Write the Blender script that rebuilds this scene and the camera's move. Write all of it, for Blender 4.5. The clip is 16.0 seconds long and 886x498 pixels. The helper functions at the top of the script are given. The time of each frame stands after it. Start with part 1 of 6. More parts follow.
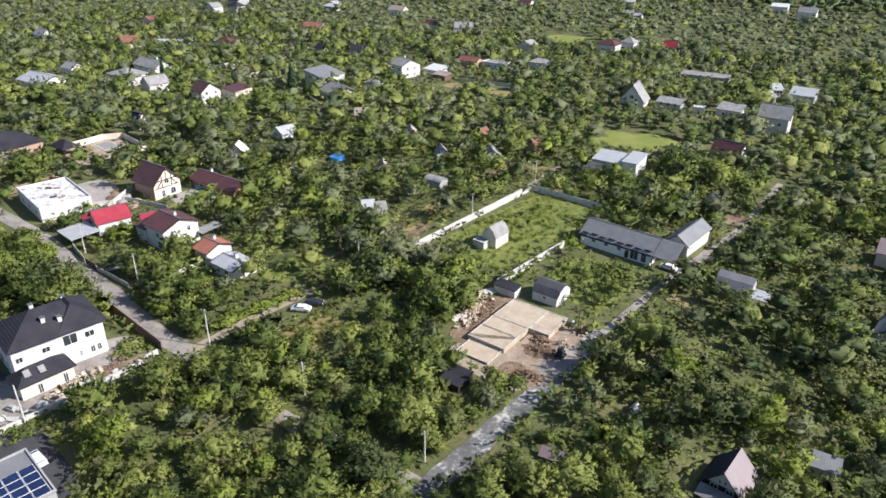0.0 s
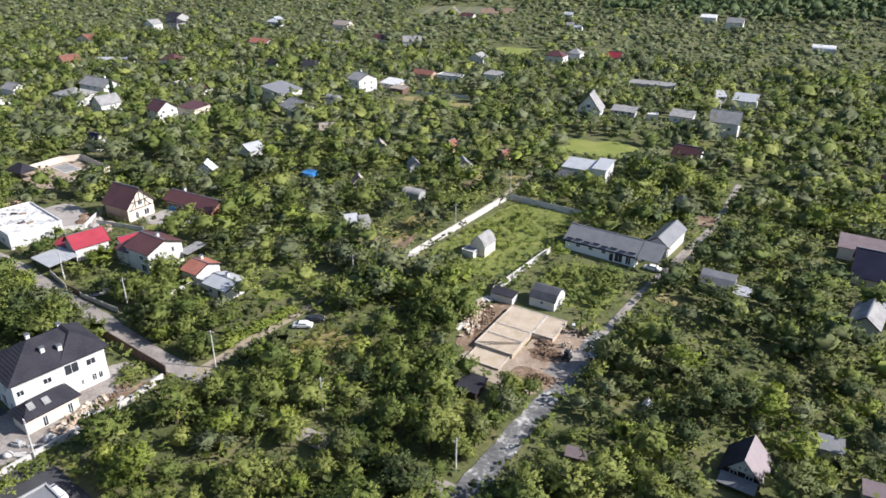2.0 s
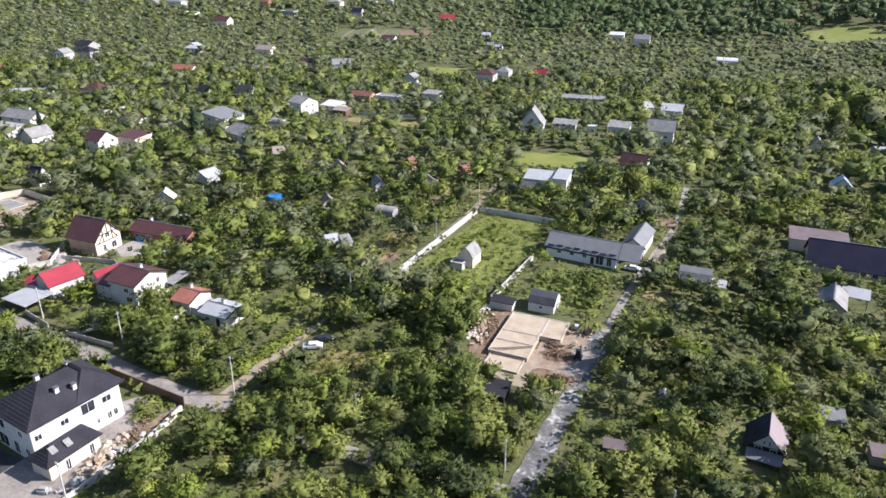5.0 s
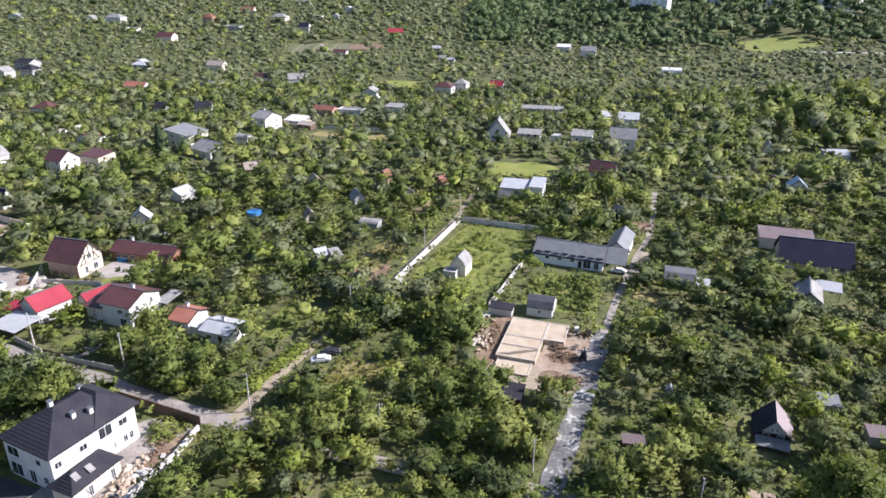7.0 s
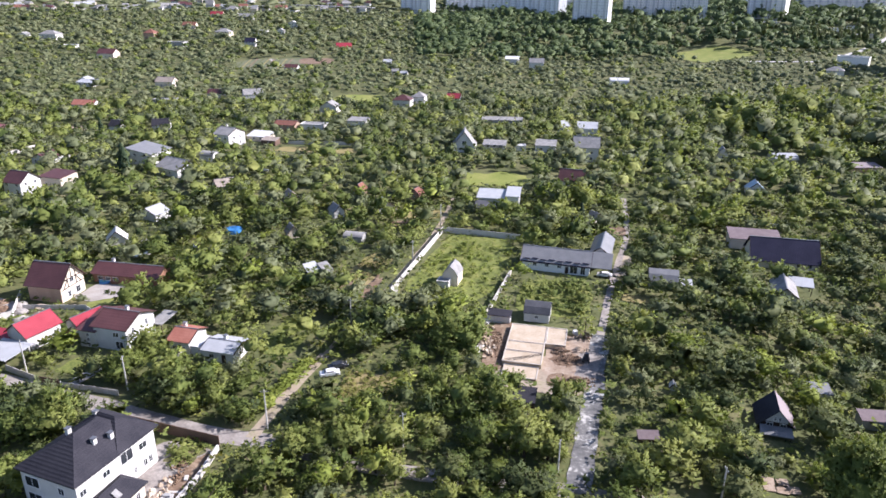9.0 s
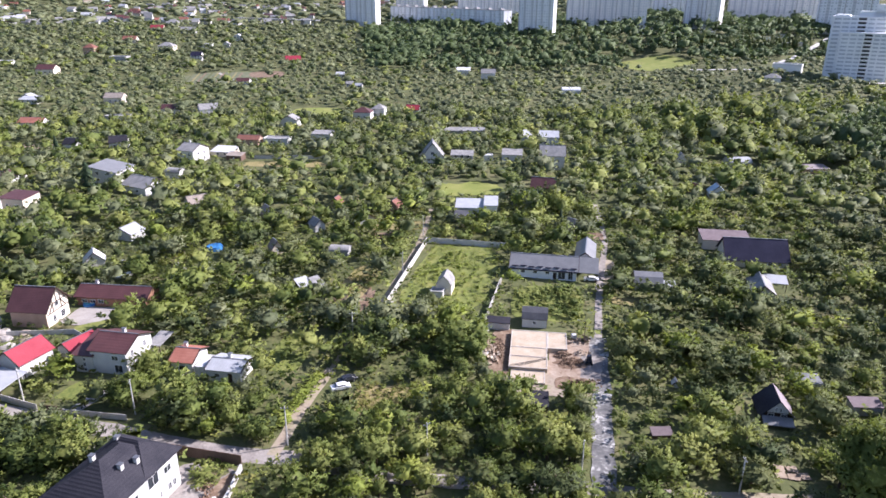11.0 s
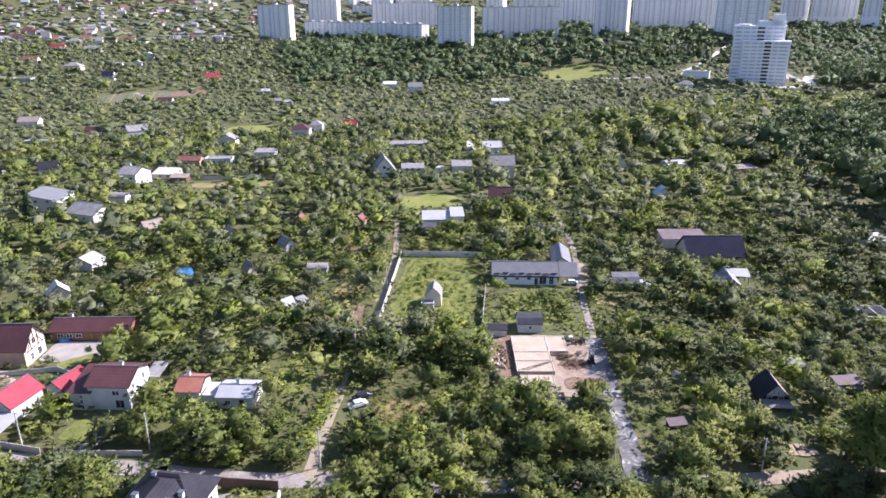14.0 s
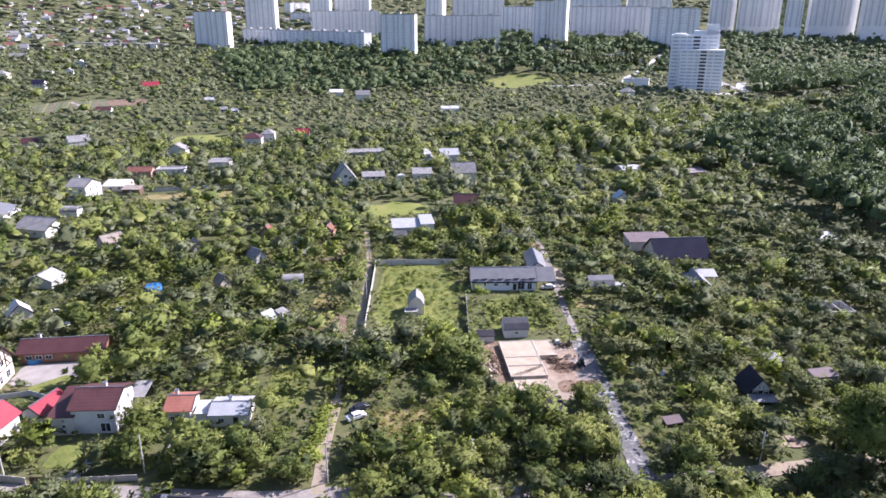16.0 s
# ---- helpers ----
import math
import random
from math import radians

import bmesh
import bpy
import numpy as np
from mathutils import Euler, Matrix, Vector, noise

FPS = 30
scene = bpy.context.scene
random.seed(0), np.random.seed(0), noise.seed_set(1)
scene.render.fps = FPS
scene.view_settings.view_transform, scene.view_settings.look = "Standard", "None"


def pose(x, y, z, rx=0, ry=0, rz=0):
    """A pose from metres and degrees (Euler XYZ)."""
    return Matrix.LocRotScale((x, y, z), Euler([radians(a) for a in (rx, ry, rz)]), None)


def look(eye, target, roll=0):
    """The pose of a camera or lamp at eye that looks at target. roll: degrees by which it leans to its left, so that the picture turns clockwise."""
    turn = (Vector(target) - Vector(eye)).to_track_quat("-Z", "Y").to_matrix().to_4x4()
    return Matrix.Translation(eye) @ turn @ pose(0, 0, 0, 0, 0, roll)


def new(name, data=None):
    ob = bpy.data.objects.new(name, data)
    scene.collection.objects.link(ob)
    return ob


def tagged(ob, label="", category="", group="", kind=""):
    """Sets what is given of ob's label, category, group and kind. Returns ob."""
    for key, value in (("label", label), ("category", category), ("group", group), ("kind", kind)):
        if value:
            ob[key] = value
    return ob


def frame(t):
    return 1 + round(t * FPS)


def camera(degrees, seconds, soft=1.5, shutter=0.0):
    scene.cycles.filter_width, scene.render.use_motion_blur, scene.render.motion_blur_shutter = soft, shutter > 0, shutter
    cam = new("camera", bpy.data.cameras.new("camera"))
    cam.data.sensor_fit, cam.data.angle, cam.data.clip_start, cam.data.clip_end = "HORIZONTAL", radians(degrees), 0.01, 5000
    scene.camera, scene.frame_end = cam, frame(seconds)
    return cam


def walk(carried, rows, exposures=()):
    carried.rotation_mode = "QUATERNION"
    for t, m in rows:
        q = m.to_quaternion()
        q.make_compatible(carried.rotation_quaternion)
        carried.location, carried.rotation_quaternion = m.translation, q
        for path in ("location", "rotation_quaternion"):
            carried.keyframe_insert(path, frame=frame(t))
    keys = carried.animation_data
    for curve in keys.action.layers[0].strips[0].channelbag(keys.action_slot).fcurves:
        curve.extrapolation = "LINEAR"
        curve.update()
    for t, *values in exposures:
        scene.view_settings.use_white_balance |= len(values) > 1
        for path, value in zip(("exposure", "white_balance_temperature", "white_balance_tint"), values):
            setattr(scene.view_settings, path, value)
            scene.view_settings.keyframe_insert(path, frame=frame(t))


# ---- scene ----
cam = camera(65.2, 16.0, soft=1.65)
PATH = [
    (0, (33.572, -130.66, 78.975), (32.927, -128.988, 78.088), 0.7),
    (0.5, (30.72, -132.19, 79.165), (30.114, -130.5, 78.284), 0.7),
    (1, (27.681, -133.802, 79.152), (27.116, -132.093, 78.28), 0.8),
    (1.5, (24.637, -135.183, 79.161), (24.112, -133.457, 78.298), 0.8),
    (2, (21.407, -136.753, 79.231), (20.926, -135.009, 78.378), 0.8),
    (2.5, (18.234, -138.205, 79.185), (17.794, -136.445, 78.342), 0.8),
    (3, (14.874, -139.621, 79.098), (14.478, -137.846, 78.265), 0.8),
    (3.5, (11.683, -140.897, 78.977), (11.328, -139.11, 78.152), 0.8),
    (4, (8.742, -141.976, 78.701), (8.424, -140.178, 77.886), 0.7),
    (6.5, (-7.241, -147.164, 78.344), (-7.361, -145.322, 77.575), 0.5),
    (7, (-10.272, -147.845, 78.48), (-10.354, -145.997, 77.719), 0.5),
    (7.5, (-13.462, -148.555, 78.594), (-13.504, -146.702, 77.842), 0.5),
    (8, (-16.793, -149.267, 78.711), (-16.794, -147.41, 77.968), 0.5),
    (8.5, (-20.155, -149.933, 78.778), (-20.115, -148.074, 78.044), 0.4),
    (9, (-23.333, -150.309, 78.832), (-23.254, -148.448, 78.105), 0.4),
    (11.5, (-39.966, -151.351, 79.652), (-39.689, -149.494, 78.96), 0.1),
    (12, (-43.333, -151.362, 79.756), (-43.016, -149.51, 79.071), 0.0),
    (12.5, (-46.902, -151.146, 79.953), (-46.542, -149.299, 79.274), 0.1),
    (13, (-50.225, -150.718, 79.992), (-49.826, -148.877, 79.318), -0.1),
    (13.5, (-53.307, -150.18, 79.995), (-52.871, -148.347, 79.325), -0.1),
    (14, (-56.676, -149.512, 80.071), (-56.199, -147.687, 79.406), -0.3),
    (14.5, (-59.697, -148.584, 80.015), (-59.181, -146.768, 79.354), -0.4),
    (15, (-62.753, -147.603, 79.934), (-62.198, -145.797, 79.277), -0.3),
    (15.5, (-65.36, -146.668, 79.899), (-64.764, -144.873, 79.249), -0.2),
    (16, (-67.989, -145.677, 80.029), (-67.343, -143.897, 79.384), 0.1),
]
walk(cam, [(t, look(eye, target, roll)) for t, eye, target, roll in PATH], [(0, 0.63, 5980, 13), (8, 0.91, 5860, 20), (16, 1.06, 5740, 28)])
# ---------------------------------------------------------------- world, sun, exposure
SUN_AZ, SUN_EL = 9.0, 35.0      # degrees from +x towards +y, and above the horizon
world = bpy.data.worlds.new("sky")
scene.world = world
world.use_nodes = True
wn = world.node_tree.nodes
sky = wn.new("ShaderNodeTexSky")
sky.sky_type, sky.sun_disc = "NISHITA", False
sky.sun_elevation, sky.sun_rotation = radians(SUN_EL), radians(90 - SUN_AZ)
world.node_tree.links.new(sky.outputs[0], wn["Background"].inputs[0])
wn["Background"].inputs[1].default_value = 0.082
sun = new("sun", bpy.data.lights.new("sun", "SUN"))
sun.data.energy, sun.data.angle, sun.data.color = 5.0, radians(0.6), (1.0, 0.93, 0.82)
sun.matrix_world = look((300 * math.cos(radians(SUN_AZ)), 300 * math.sin(radians(SUN_AZ)), 300 * math.tan(radians(SUN_EL))), (0, 0, 0))

# ---------------------------------------------------------------- materials
def link(nt, a, b):
    nt.links.new(a, b)


def mat(name, colors, rough=0.85, metal=0.0, big=0.25, fine=6.0, bump=0.15, island=0.0, leafy=0.0, stripes=None, spec=0.3, pos=None):
    """Two or three base colours mixed by a large and a fine noise; stripes: (axis, per metre, depth) for seams or boards."""
    m = bpy.data.materials.new(name)
    m.use_nodes = True
    nt = m.node_tree
    n = nt.nodes
    bsdf = n["Principled BSDF"]
    bsdf.inputs["Roughness"].default_value, bsdf.inputs["Metallic"].default_value = rough, metal
    bsdf.inputs["Specular IOR Level"].default_value = spec
    geo = n.new("ShaderNodeNewGeometry")
    n1, n2 = n.new("ShaderNodeTexNoise"), n.new("ShaderNodeTexNoise")
    n1.inputs["Scale"].default_value, n2.inputs["Scale"].default_value = big, fine
    n1.inputs["Detail"].default_value, n2.inputs["Detail"].default_value = 4, 5
    link(nt, geo.outputs["Position"], n1.inputs["Vector"])
    link(nt, geo.outputs["Position"], n2.inputs["Vector"])
    add = n.new("ShaderNodeMath")
    add.operation = "MULTIPLY_ADD"
    add.inputs[1].default_value = 0.55
    link(nt, n2.outputs["Fac"], add.inputs[0])
    sc = n.new("ShaderNodeMath")
    sc.operation = "MULTIPLY_ADD"
    sc.inputs[1].default_value, sc.inputs[2].default_value = 0.75, -0.15
    link(nt, n1.outputs["Fac"], sc.inputs[0])
    link(nt, sc.outputs[0], add.inputs[2])
    fac = add.outputs[0]
    if island:
        rnd = n.new("ShaderNodeObjectInfo")
        isl = n.new("ShaderNodeMath")
        isl.operation = "MULTIPLY_ADD"
        isl.inputs[1].default_value = island
        link(nt, geo.outputs["Random Per Island"] if leafy else rnd.outputs["Random"], isl.inputs[0])
        link(nt, fac, isl.inputs[2])
        off = n.new("ShaderNodeMath")
        off.operation = "SUBTRACT"
        off.inputs[1].default_value = island / 2
        link(nt, isl.outputs[0], off.inputs[0])
        fac = off.outputs[0]
        if leafy:
            tone = n.new("ShaderNodeAttribute")
            tone.attribute_name = "tone"
            own = n.new("ShaderNodeMath")
            own.operation = "MULTIPLY_ADD"
            own.inputs[1].default_value = 0.3
            link(nt, tone.outputs["Fac"], own.inputs[0])
            link(nt, fac, own.inputs[2])
            off2 = n.new("ShaderNodeMath")
            off2.operation = "SUBTRACT"
            off2.inputs[1].default_value = 0.13
            link(nt, own.outputs[0], off2.inputs[0])
            fac = off2.outputs[0]
    ramp = n.new("ShaderNodeValToRGB")
    el = ramp.color_ramp.elements
    pos = pos or ((0.3, 0.7) if len(colors) == 2 else (0.25, 0.5, 0.75))
    while len(el) < len(colors):
        el.new(0.5)
    for e, p, c in zip(el, pos, colors):
        e.position, e.color = p, (*c, 1)
    link(nt, fac, ramp.inputs[0])
    link(nt, ramp.outputs[0], bsdf.inputs["Base Color"])
    height = n2.outputs["Fac"]
    if stripes:
        axis, per, depth = stripes
        tc = n.new("ShaderNodeTexCoord")
        sep = n.new("ShaderNodeSeparateXYZ")
        link(nt, tc.outputs["Object"], sep.inputs[0])
        w = n.new("ShaderNodeMath")
        w.operation = "MULTIPLY"
        w.inputs[1].default_value = per
        link(nt, sep.outputs["XYZ".index(axis)], w.inputs[0])
        fr = n.new("ShaderNodeMath")
        fr.operation = "PINGPONG"
        fr.inputs[1].default_value = 0.5
        link(nt, w.outputs[0], fr.inputs[0])
        mix = n.new("ShaderNodeMath")
        mix.operation = "MULTIPLY_ADD"
        mix.inputs[1].default_value = depth
        link(nt, fr.outputs[0], mix.inputs[0])
        link(nt, n2.outputs["Fac"], mix.inputs[2])
        height = mix.outputs[0]
    if bump:
        b = n.new("ShaderNodeBump")
        b.inputs["Strength"].default_value, b.inputs["Distance"].default_value = bump, 0.08
        link(nt, height, b.inputs["Height"])
        link(nt, b.outputs[0], bsdf.inputs["Normal"])
    if leafy:
        tr = n.new("ShaderNodeBsdfTranslucent")
        hs = n.new("ShaderNodeHueSaturation")
        hs.inputs["Value"].default_value, hs.inputs["Saturation"].default_value = 1.25, 1.1
        link(nt, ramp.outputs[0], hs.inputs["Color"])
        link(nt, hs.outputs[0], tr.inputs["Color"])
        ms = n.new("ShaderNodeMixShader")
        ms.inputs[0].default_value = leafy
        link(nt, bsdf.outputs[0], ms.inputs[1])
        link(nt, tr.outputs[0], ms.inputs[2])
        link(nt, ms.outputs[0], n["Material Output"].inputs["Surface"])
    return m


LEAF = mat("leaves", [(0.068, 0.102, 0.026), (0.157, 0.194, 0.047), (0.280, 0.301, 0.086)], 0.7, big=0.05, fine=1.3, bump=0, island=0.12, leafy=0.28, spec=0.22)
# its larger share on far trees puts haze into their colour
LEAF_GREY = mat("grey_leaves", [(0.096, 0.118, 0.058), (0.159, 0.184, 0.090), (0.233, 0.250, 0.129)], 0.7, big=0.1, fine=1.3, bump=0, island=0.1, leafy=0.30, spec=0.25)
LEAF_DARK = mat("dark_leaves", [(0.045, 0.071, 0.025), (0.091, 0.115, 0.041), (0.153, 0.172, 0.061)], 0.7, big=0.05, fine=0.8, bump=0, island=0.12, leafy=0.22, spec=0.22)
LEAF_FOREST = mat("forest_leaves", [(0.055, 0.086, 0.034), (0.092, 0.131, 0.051), (0.135, 0.173, 0.071)], 0.7, big=0.04, fine=0.8, bump=0, island=0.1, leafy=0.22, spec=0.22)
LEAF_YELLOW = mat("yellow_leaves", [(0.128, 0.168, 0.030), (0.209, 0.255, 0.045), (0.291, 0.321, 0.071)], 0.7, big=0.1, fine=1.3, bump=0, island=0.12, leafy=0.24, spec=0.22)
NEEDLE = mat("needles", [(0.018, 0.036, 0.018), (0.030, 0.055, 0.025), (0.045, 0.070, 0.03)], 0.8, big=0.2, fine=2, bump=0, island=0.3, leafy=0.1)
WEED = mat("weeds", [(0.085, 0.11, 0.020), (0.155, 0.175, 0.035), (0.23, 0.22, 0.06)], 0.8, big=0.15, fine=1.5, bump=0, island=0.3, leafy=0.3)
BARK = mat("bark", [(0.07, 0.05, 0.035), (0.14, 0.11, 0.08)], 0.95, fine=9, bump=0.5)
GROUND = mat("ground_cover", [(0.058, 0.072, 0.026), (0.108, 0.120, 0.044), (0.190, 0.165, 0.085)], 0.95, big=0.09, fine=1.1, bump=0.6)
LAWN = mat("lawn", [(0.090, 0.120, 0.028), (0.170, 0.195, 0.048), (0.26, 0.25, 0.08)], 0.95, big=0.25, fine=2, bump=0.5)
FIELD = mat("meadow", [(0.14, 0.18, 0.035), (0.205, 0.23, 0.052), (0.28, 0.27, 0.09)], 0.95, big=0.1, fine=1.2, bump=0.6)
DRY = mat("dry_grass", [(0.16, 0.15, 0.05), (0.26, 0.22, 0.09), (0.33, 0.26, 0.14)], 0.95, big=0.12, fine=1.5, bump=0.6)
DRY_GREEN = mat("thin_grass", [(0.085, 0.105, 0.05), (0.13, 0.145, 0.08), (0.20, 0.19, 0.13)], 0.95, big=0.12, fine=1.5, bump=0.6)
SOIL = mat("soil", [(0.10, 0.062, 0.040), (0.20, 0.135, 0.090), (0.36, 0.28, 0.20)], 0.95, big=0.3, fine=2.0, bump=0.9)
SAND = mat("sand", [(0.22, 0.15, 0.10), (0.34, 0.265, 0.2), (0.44, 0.37, 0.30)], 0.95, big=0.25, fine=2.0, bump=0.5)
BOARDS = mat("pale_sawn_boards", [(0.30, 0.22, 0.15), (0.46, 0.37, 0.28), (0.60, 0.54, 0.46)], 0.9, big=0.5, fine=3, bump=0.3)
ROAD = mat("gravel_road", [(0.17, 0.15, 0.135), (0.29, 0.26, 0.235), (0.40, 0.37, 0.33)], 0.95, big=0.25, fine=2.2, bump=0.4)
LANE = mat("broken_asphalt", [(0.09, 0.09, 0.092), (0.17, 0.168, 0.165), (0.50, 0.49, 0.47)], 0.7, big=0.28, fine=1.3, bump=0.4, pos=(0.3, 0.53, 0.66))
ASPHALT = mat("dark_asphalt", [(0.045, 0.045, 0.05), (0.075, 0.075, 0.08)], 0.85, big=0.3, fine=3, bump=0.3)
DIRT = mat("dirt_track", [(0.24, 0.19, 0.14), (0.36, 0.30, 0.23), (0.20, 0.20, 0.08)], 0.95, big=0.3, fine=1.6, bump=0.5)
PAVING = mat("paving", [(0.27, 0.245, 0.225), (0.42, 0.39, 0.355)], 0.85, big=0.3, fine=3, bump=0.3)
CONCRETE = mat("pale_concrete", [(0.46, 0.44, 0.41), (0.62, 0.60, 0.57)], 0.9, big=0.4, fine=3, bump=0.25)
FOUND = mat("new_concrete", [(0.36, 0.28, 0.19), (0.47, 0.385, 0.285), (0.54, 0.46, 0.36)], 0.9, big=0.35, fine=2.5, bump=0.3)
FOUND_EDGE = mat("cast_concrete_edge", [(0.42, 0.37, 0.32), (0.60, 0.56, 0.50)], 0.9, big=0.4, fine=2.5, bump=0.3)
WHITE = mat("white_plaster", [(0.56, 0.55, 0.53), (0.67, 0.66, 0.64)], 0.85, big=0.5, fine=4, bump=0.1)
CREAM = mat("cream_plaster", [(0.62, 0.54, 0.44), (0.74, 0.66, 0.55)], 0.85, big=0.5, fine=4, bump=0.1)
GREY = mat("grey_wall", [(0.30, 0.30, 0.30), (0.42, 0.42, 0.41)], 0.85, big=0.5, fine=4, bump=0.15)
BRICKW = mat("tan_brick", [(0.34, 0.23, 0.17), (0.46, 0.33, 0.25)], 0.9, big=0.4, fine=6, bump=0.2, stripes=("Z", 12, 1.0))
ORANGEW = mat("orange_boards", [(0.24, 0.12, 0.08), (0.34, 0.18, 0.12)], 0.8, big=0.4, fine=6, bump=0.2)
TIMBER = mat("dark_timber", [(0.030, 0.020, 0.017), (0.062, 0.038, 0.030)], 0.7, fine=8, bump=0.2)
R_DARK = mat("dark_tile_roof", [(0.024, 0.024, 0.032), (0.046, 0.044, 0.053)], 0.85, big=0.3, fine=4, bump=0.6, stripes=("Z", 3.2, 1.4), spec=0.15)
R_BLUE = mat("pale_blue_metal_roof", [(0.30, 0.42, 0.52), (0.42, 0.55, 0.64)], 0.45, big=0.4, fine=3, bump=0.2, stripes=("X", 2.2, 0.8), spec=0.45)
R_NAVY = mat("navy_roof", [(0.020, 0.020, 0.042), (0.034, 0.034, 0.062)], 0.85, big=0.3, fine=4, bump=0.4, stripes=("X", 2.2, 1.0), spec=0.12)
R_BROWN = mat("brown_metal_roof", [(0.080, 0.032, 0.032), (0.122, 0.052, 0.050)], 0.5, big=0.4, fine=4, bump=0.4, stripes=("Z", 3.2, 1.0), spec=0.45)
R_RED = mat("red_metal_roof", [(0.27, 0.028, 0.045), (0.35, 0.045, 0.065)], 0.5, big=0.4, fine=4, bump=0.35, stripes=("Z", 3.0, 1.0))
R_ORANGE = mat("terracotta_roof", [(0.31, 0.115, 0.08), (0.42, 0.18, 0.13)], 0.7, big=0.5, fine=5, bump=0.4, stripes=("Z", 3.5, 1.0))
R_GREY = mat("grey_metal_roof", [(0.36, 0.37, 0.38), (0.46, 0.47, 0.49)], 0.5, big=0.4, fine=3, bump=0.3, stripes=("X", 1.6, 1.0), spec=0.45)
R_SHED = mat("weathered_bitumen_roof", [(0.055, 0.057, 0.066), (0.085, 0.087, 0.098), (0.12, 0.12, 0.125)], 0.8, big=0.5, fine=4, bump=0.4, spec=0.2)
R_BARN = mat("dull_grey_metal_roof", [(0.175, 0.177, 0.185), (0.24, 0.24, 0.242)], 0.4, big=0.4, fine=3, bump=0.3, stripes=("X", 2.2, 1.0), spec=0.4)
R_RUST = mat("dull_red_roof", [(0.17, 0.07, 0.05), (0.27, 0.12, 0.09)], 0.8, big=0.5, fine=5, bump=0.4, stripes=("Z", 3.5, 1.0))
TOWER = mat("bright_white_wall", [(0.80, 0.80, 0.80), (0.88, 0.88, 0.88)], 0.8, big=0.1, fine=1, bump=0)
R_SLATE = mat("slate_roof", [(0.17, 0.165, 0.165), (0.27, 0.265, 0.26), (0.36, 0.35, 0.33)], 0.85, big=0.5, fine=3, bump=0.4, stripes=("X", 4, 0.8))
R_WHITE = mat("white_sheet_roof", [(0.56, 0.56, 0.56), (0.70, 0.70, 0.69)], 0.6, big=0.5, fine=3, bump=0.2, stripes=("X", 2, 0.6))
# dark patches paint shadows as well as dirt into the slab's colour
R_STAIN_SHADE = mat("stained_shaded_slab", [(0.20, 0.19, 0.18), (0.60, 0.59, 0.57), (0.74, 0.73, 0.71)], 0.9, big=0.3, fine=1.2, bump=0.4, pos=(0.33, 0.45, 0.7))
R_PINK = mat("pale_pink_roof", [(0.235, 0.195, 0.205), (0.285, 0.24, 0.25)], 0.65, big=0.4, fine=3, bump=0.25, stripes=("Y", 2.5, 0.8))
R_MAUVE = mat("dull_mauve_roof", [(0.15, 0.115, 0.12), (0.22, 0.175, 0.18)], 0.75, big=0.4, fine=3, bump=0.3, stripes=("Y", 2.5, 0.8), spec=0.2)
R_TAN = mat("tan_roof", [(0.27, 0.225, 0.185), (0.38, 0.325, 0.28)], 0.85, big=0.5, fine=3, bump=0.4, stripes=("X", 4, 0.8))
GLASS = mat("window_glass", [(0.02, 0.025, 0.03), (0.05, 0.055, 0.065)], 0.12, big=0.3, fine=1, bump=0, spec=0.6)
# far panes coloured pale to stand for haze, lighter than real glass
HAZE_GLASS = mat("hazed_window_glass", [(0.44, 0.46, 0.50), (0.62, 0.64, 0.66)], 0.25, big=0.1, fine=0.5, bump=0, spec=0.5)
PANEL = mat("solar_cells", [(0.012, 0.02, 0.06), (0.02, 0.035, 0.10)], 0.2, fine=6, bump=0, spec=0.6)
PVC = mat("white_frame", [(0.75, 0.75, 0.75), (0.85, 0.85, 0.85)], 0.5, bump=0)
METAL = mat("grey_metal", [(0.25, 0.25, 0.26), (0.36, 0.36, 0.37)], 0.4, 0.7, bump=0.05)
BLUE = mat("blue_sheet", [(0.03, 0.14, 0.40), (0.06, 0.24, 0.55)], 0.5, bump=0.2)
POOL = mat("pool_water", [(0.10, 0.42, 0.52), (0.18, 0.52, 0.62)], 0.08, bump=0.05, spec=0.6)
CARW = mat("white_car_paint", [(0.72, 0.73, 0.74), (0.8, 0.8, 0.8)], 0.25, bump=0, spec=0.6)
CARD = mat("dark_car_paint", [(0.02, 0.022, 0.03), (0.04, 0.042, 0.05)], 0.25, bump=0, spec=0.6)
RUBBER = mat("rubber", [(0.02, 0.02, 0.02), (0.035, 0.035, 0.035)], 0.9, bump=0.1)
RUST = mat("brown_fence_sheet", [(0.105, 0.066, 0.050), (0.175, 0.115, 0.088)], 0.7, bump=0.2, stripes=("X", 5, 0.8))
# CITY_A and CITY_B are raised towards white in place of haze
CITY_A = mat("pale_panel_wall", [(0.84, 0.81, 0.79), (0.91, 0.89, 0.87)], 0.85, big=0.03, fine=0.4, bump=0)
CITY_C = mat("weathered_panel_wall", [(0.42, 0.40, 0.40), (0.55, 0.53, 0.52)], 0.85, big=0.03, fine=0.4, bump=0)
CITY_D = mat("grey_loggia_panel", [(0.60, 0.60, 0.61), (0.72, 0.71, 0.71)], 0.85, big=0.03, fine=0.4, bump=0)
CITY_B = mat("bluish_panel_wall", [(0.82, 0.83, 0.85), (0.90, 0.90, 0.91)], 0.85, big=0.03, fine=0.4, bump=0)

# ---------------------------------------------------------------- helpers
def smooth(v):
    v = np.clip(v, 0, 1)
    return v * v * (3 - 2 * v)


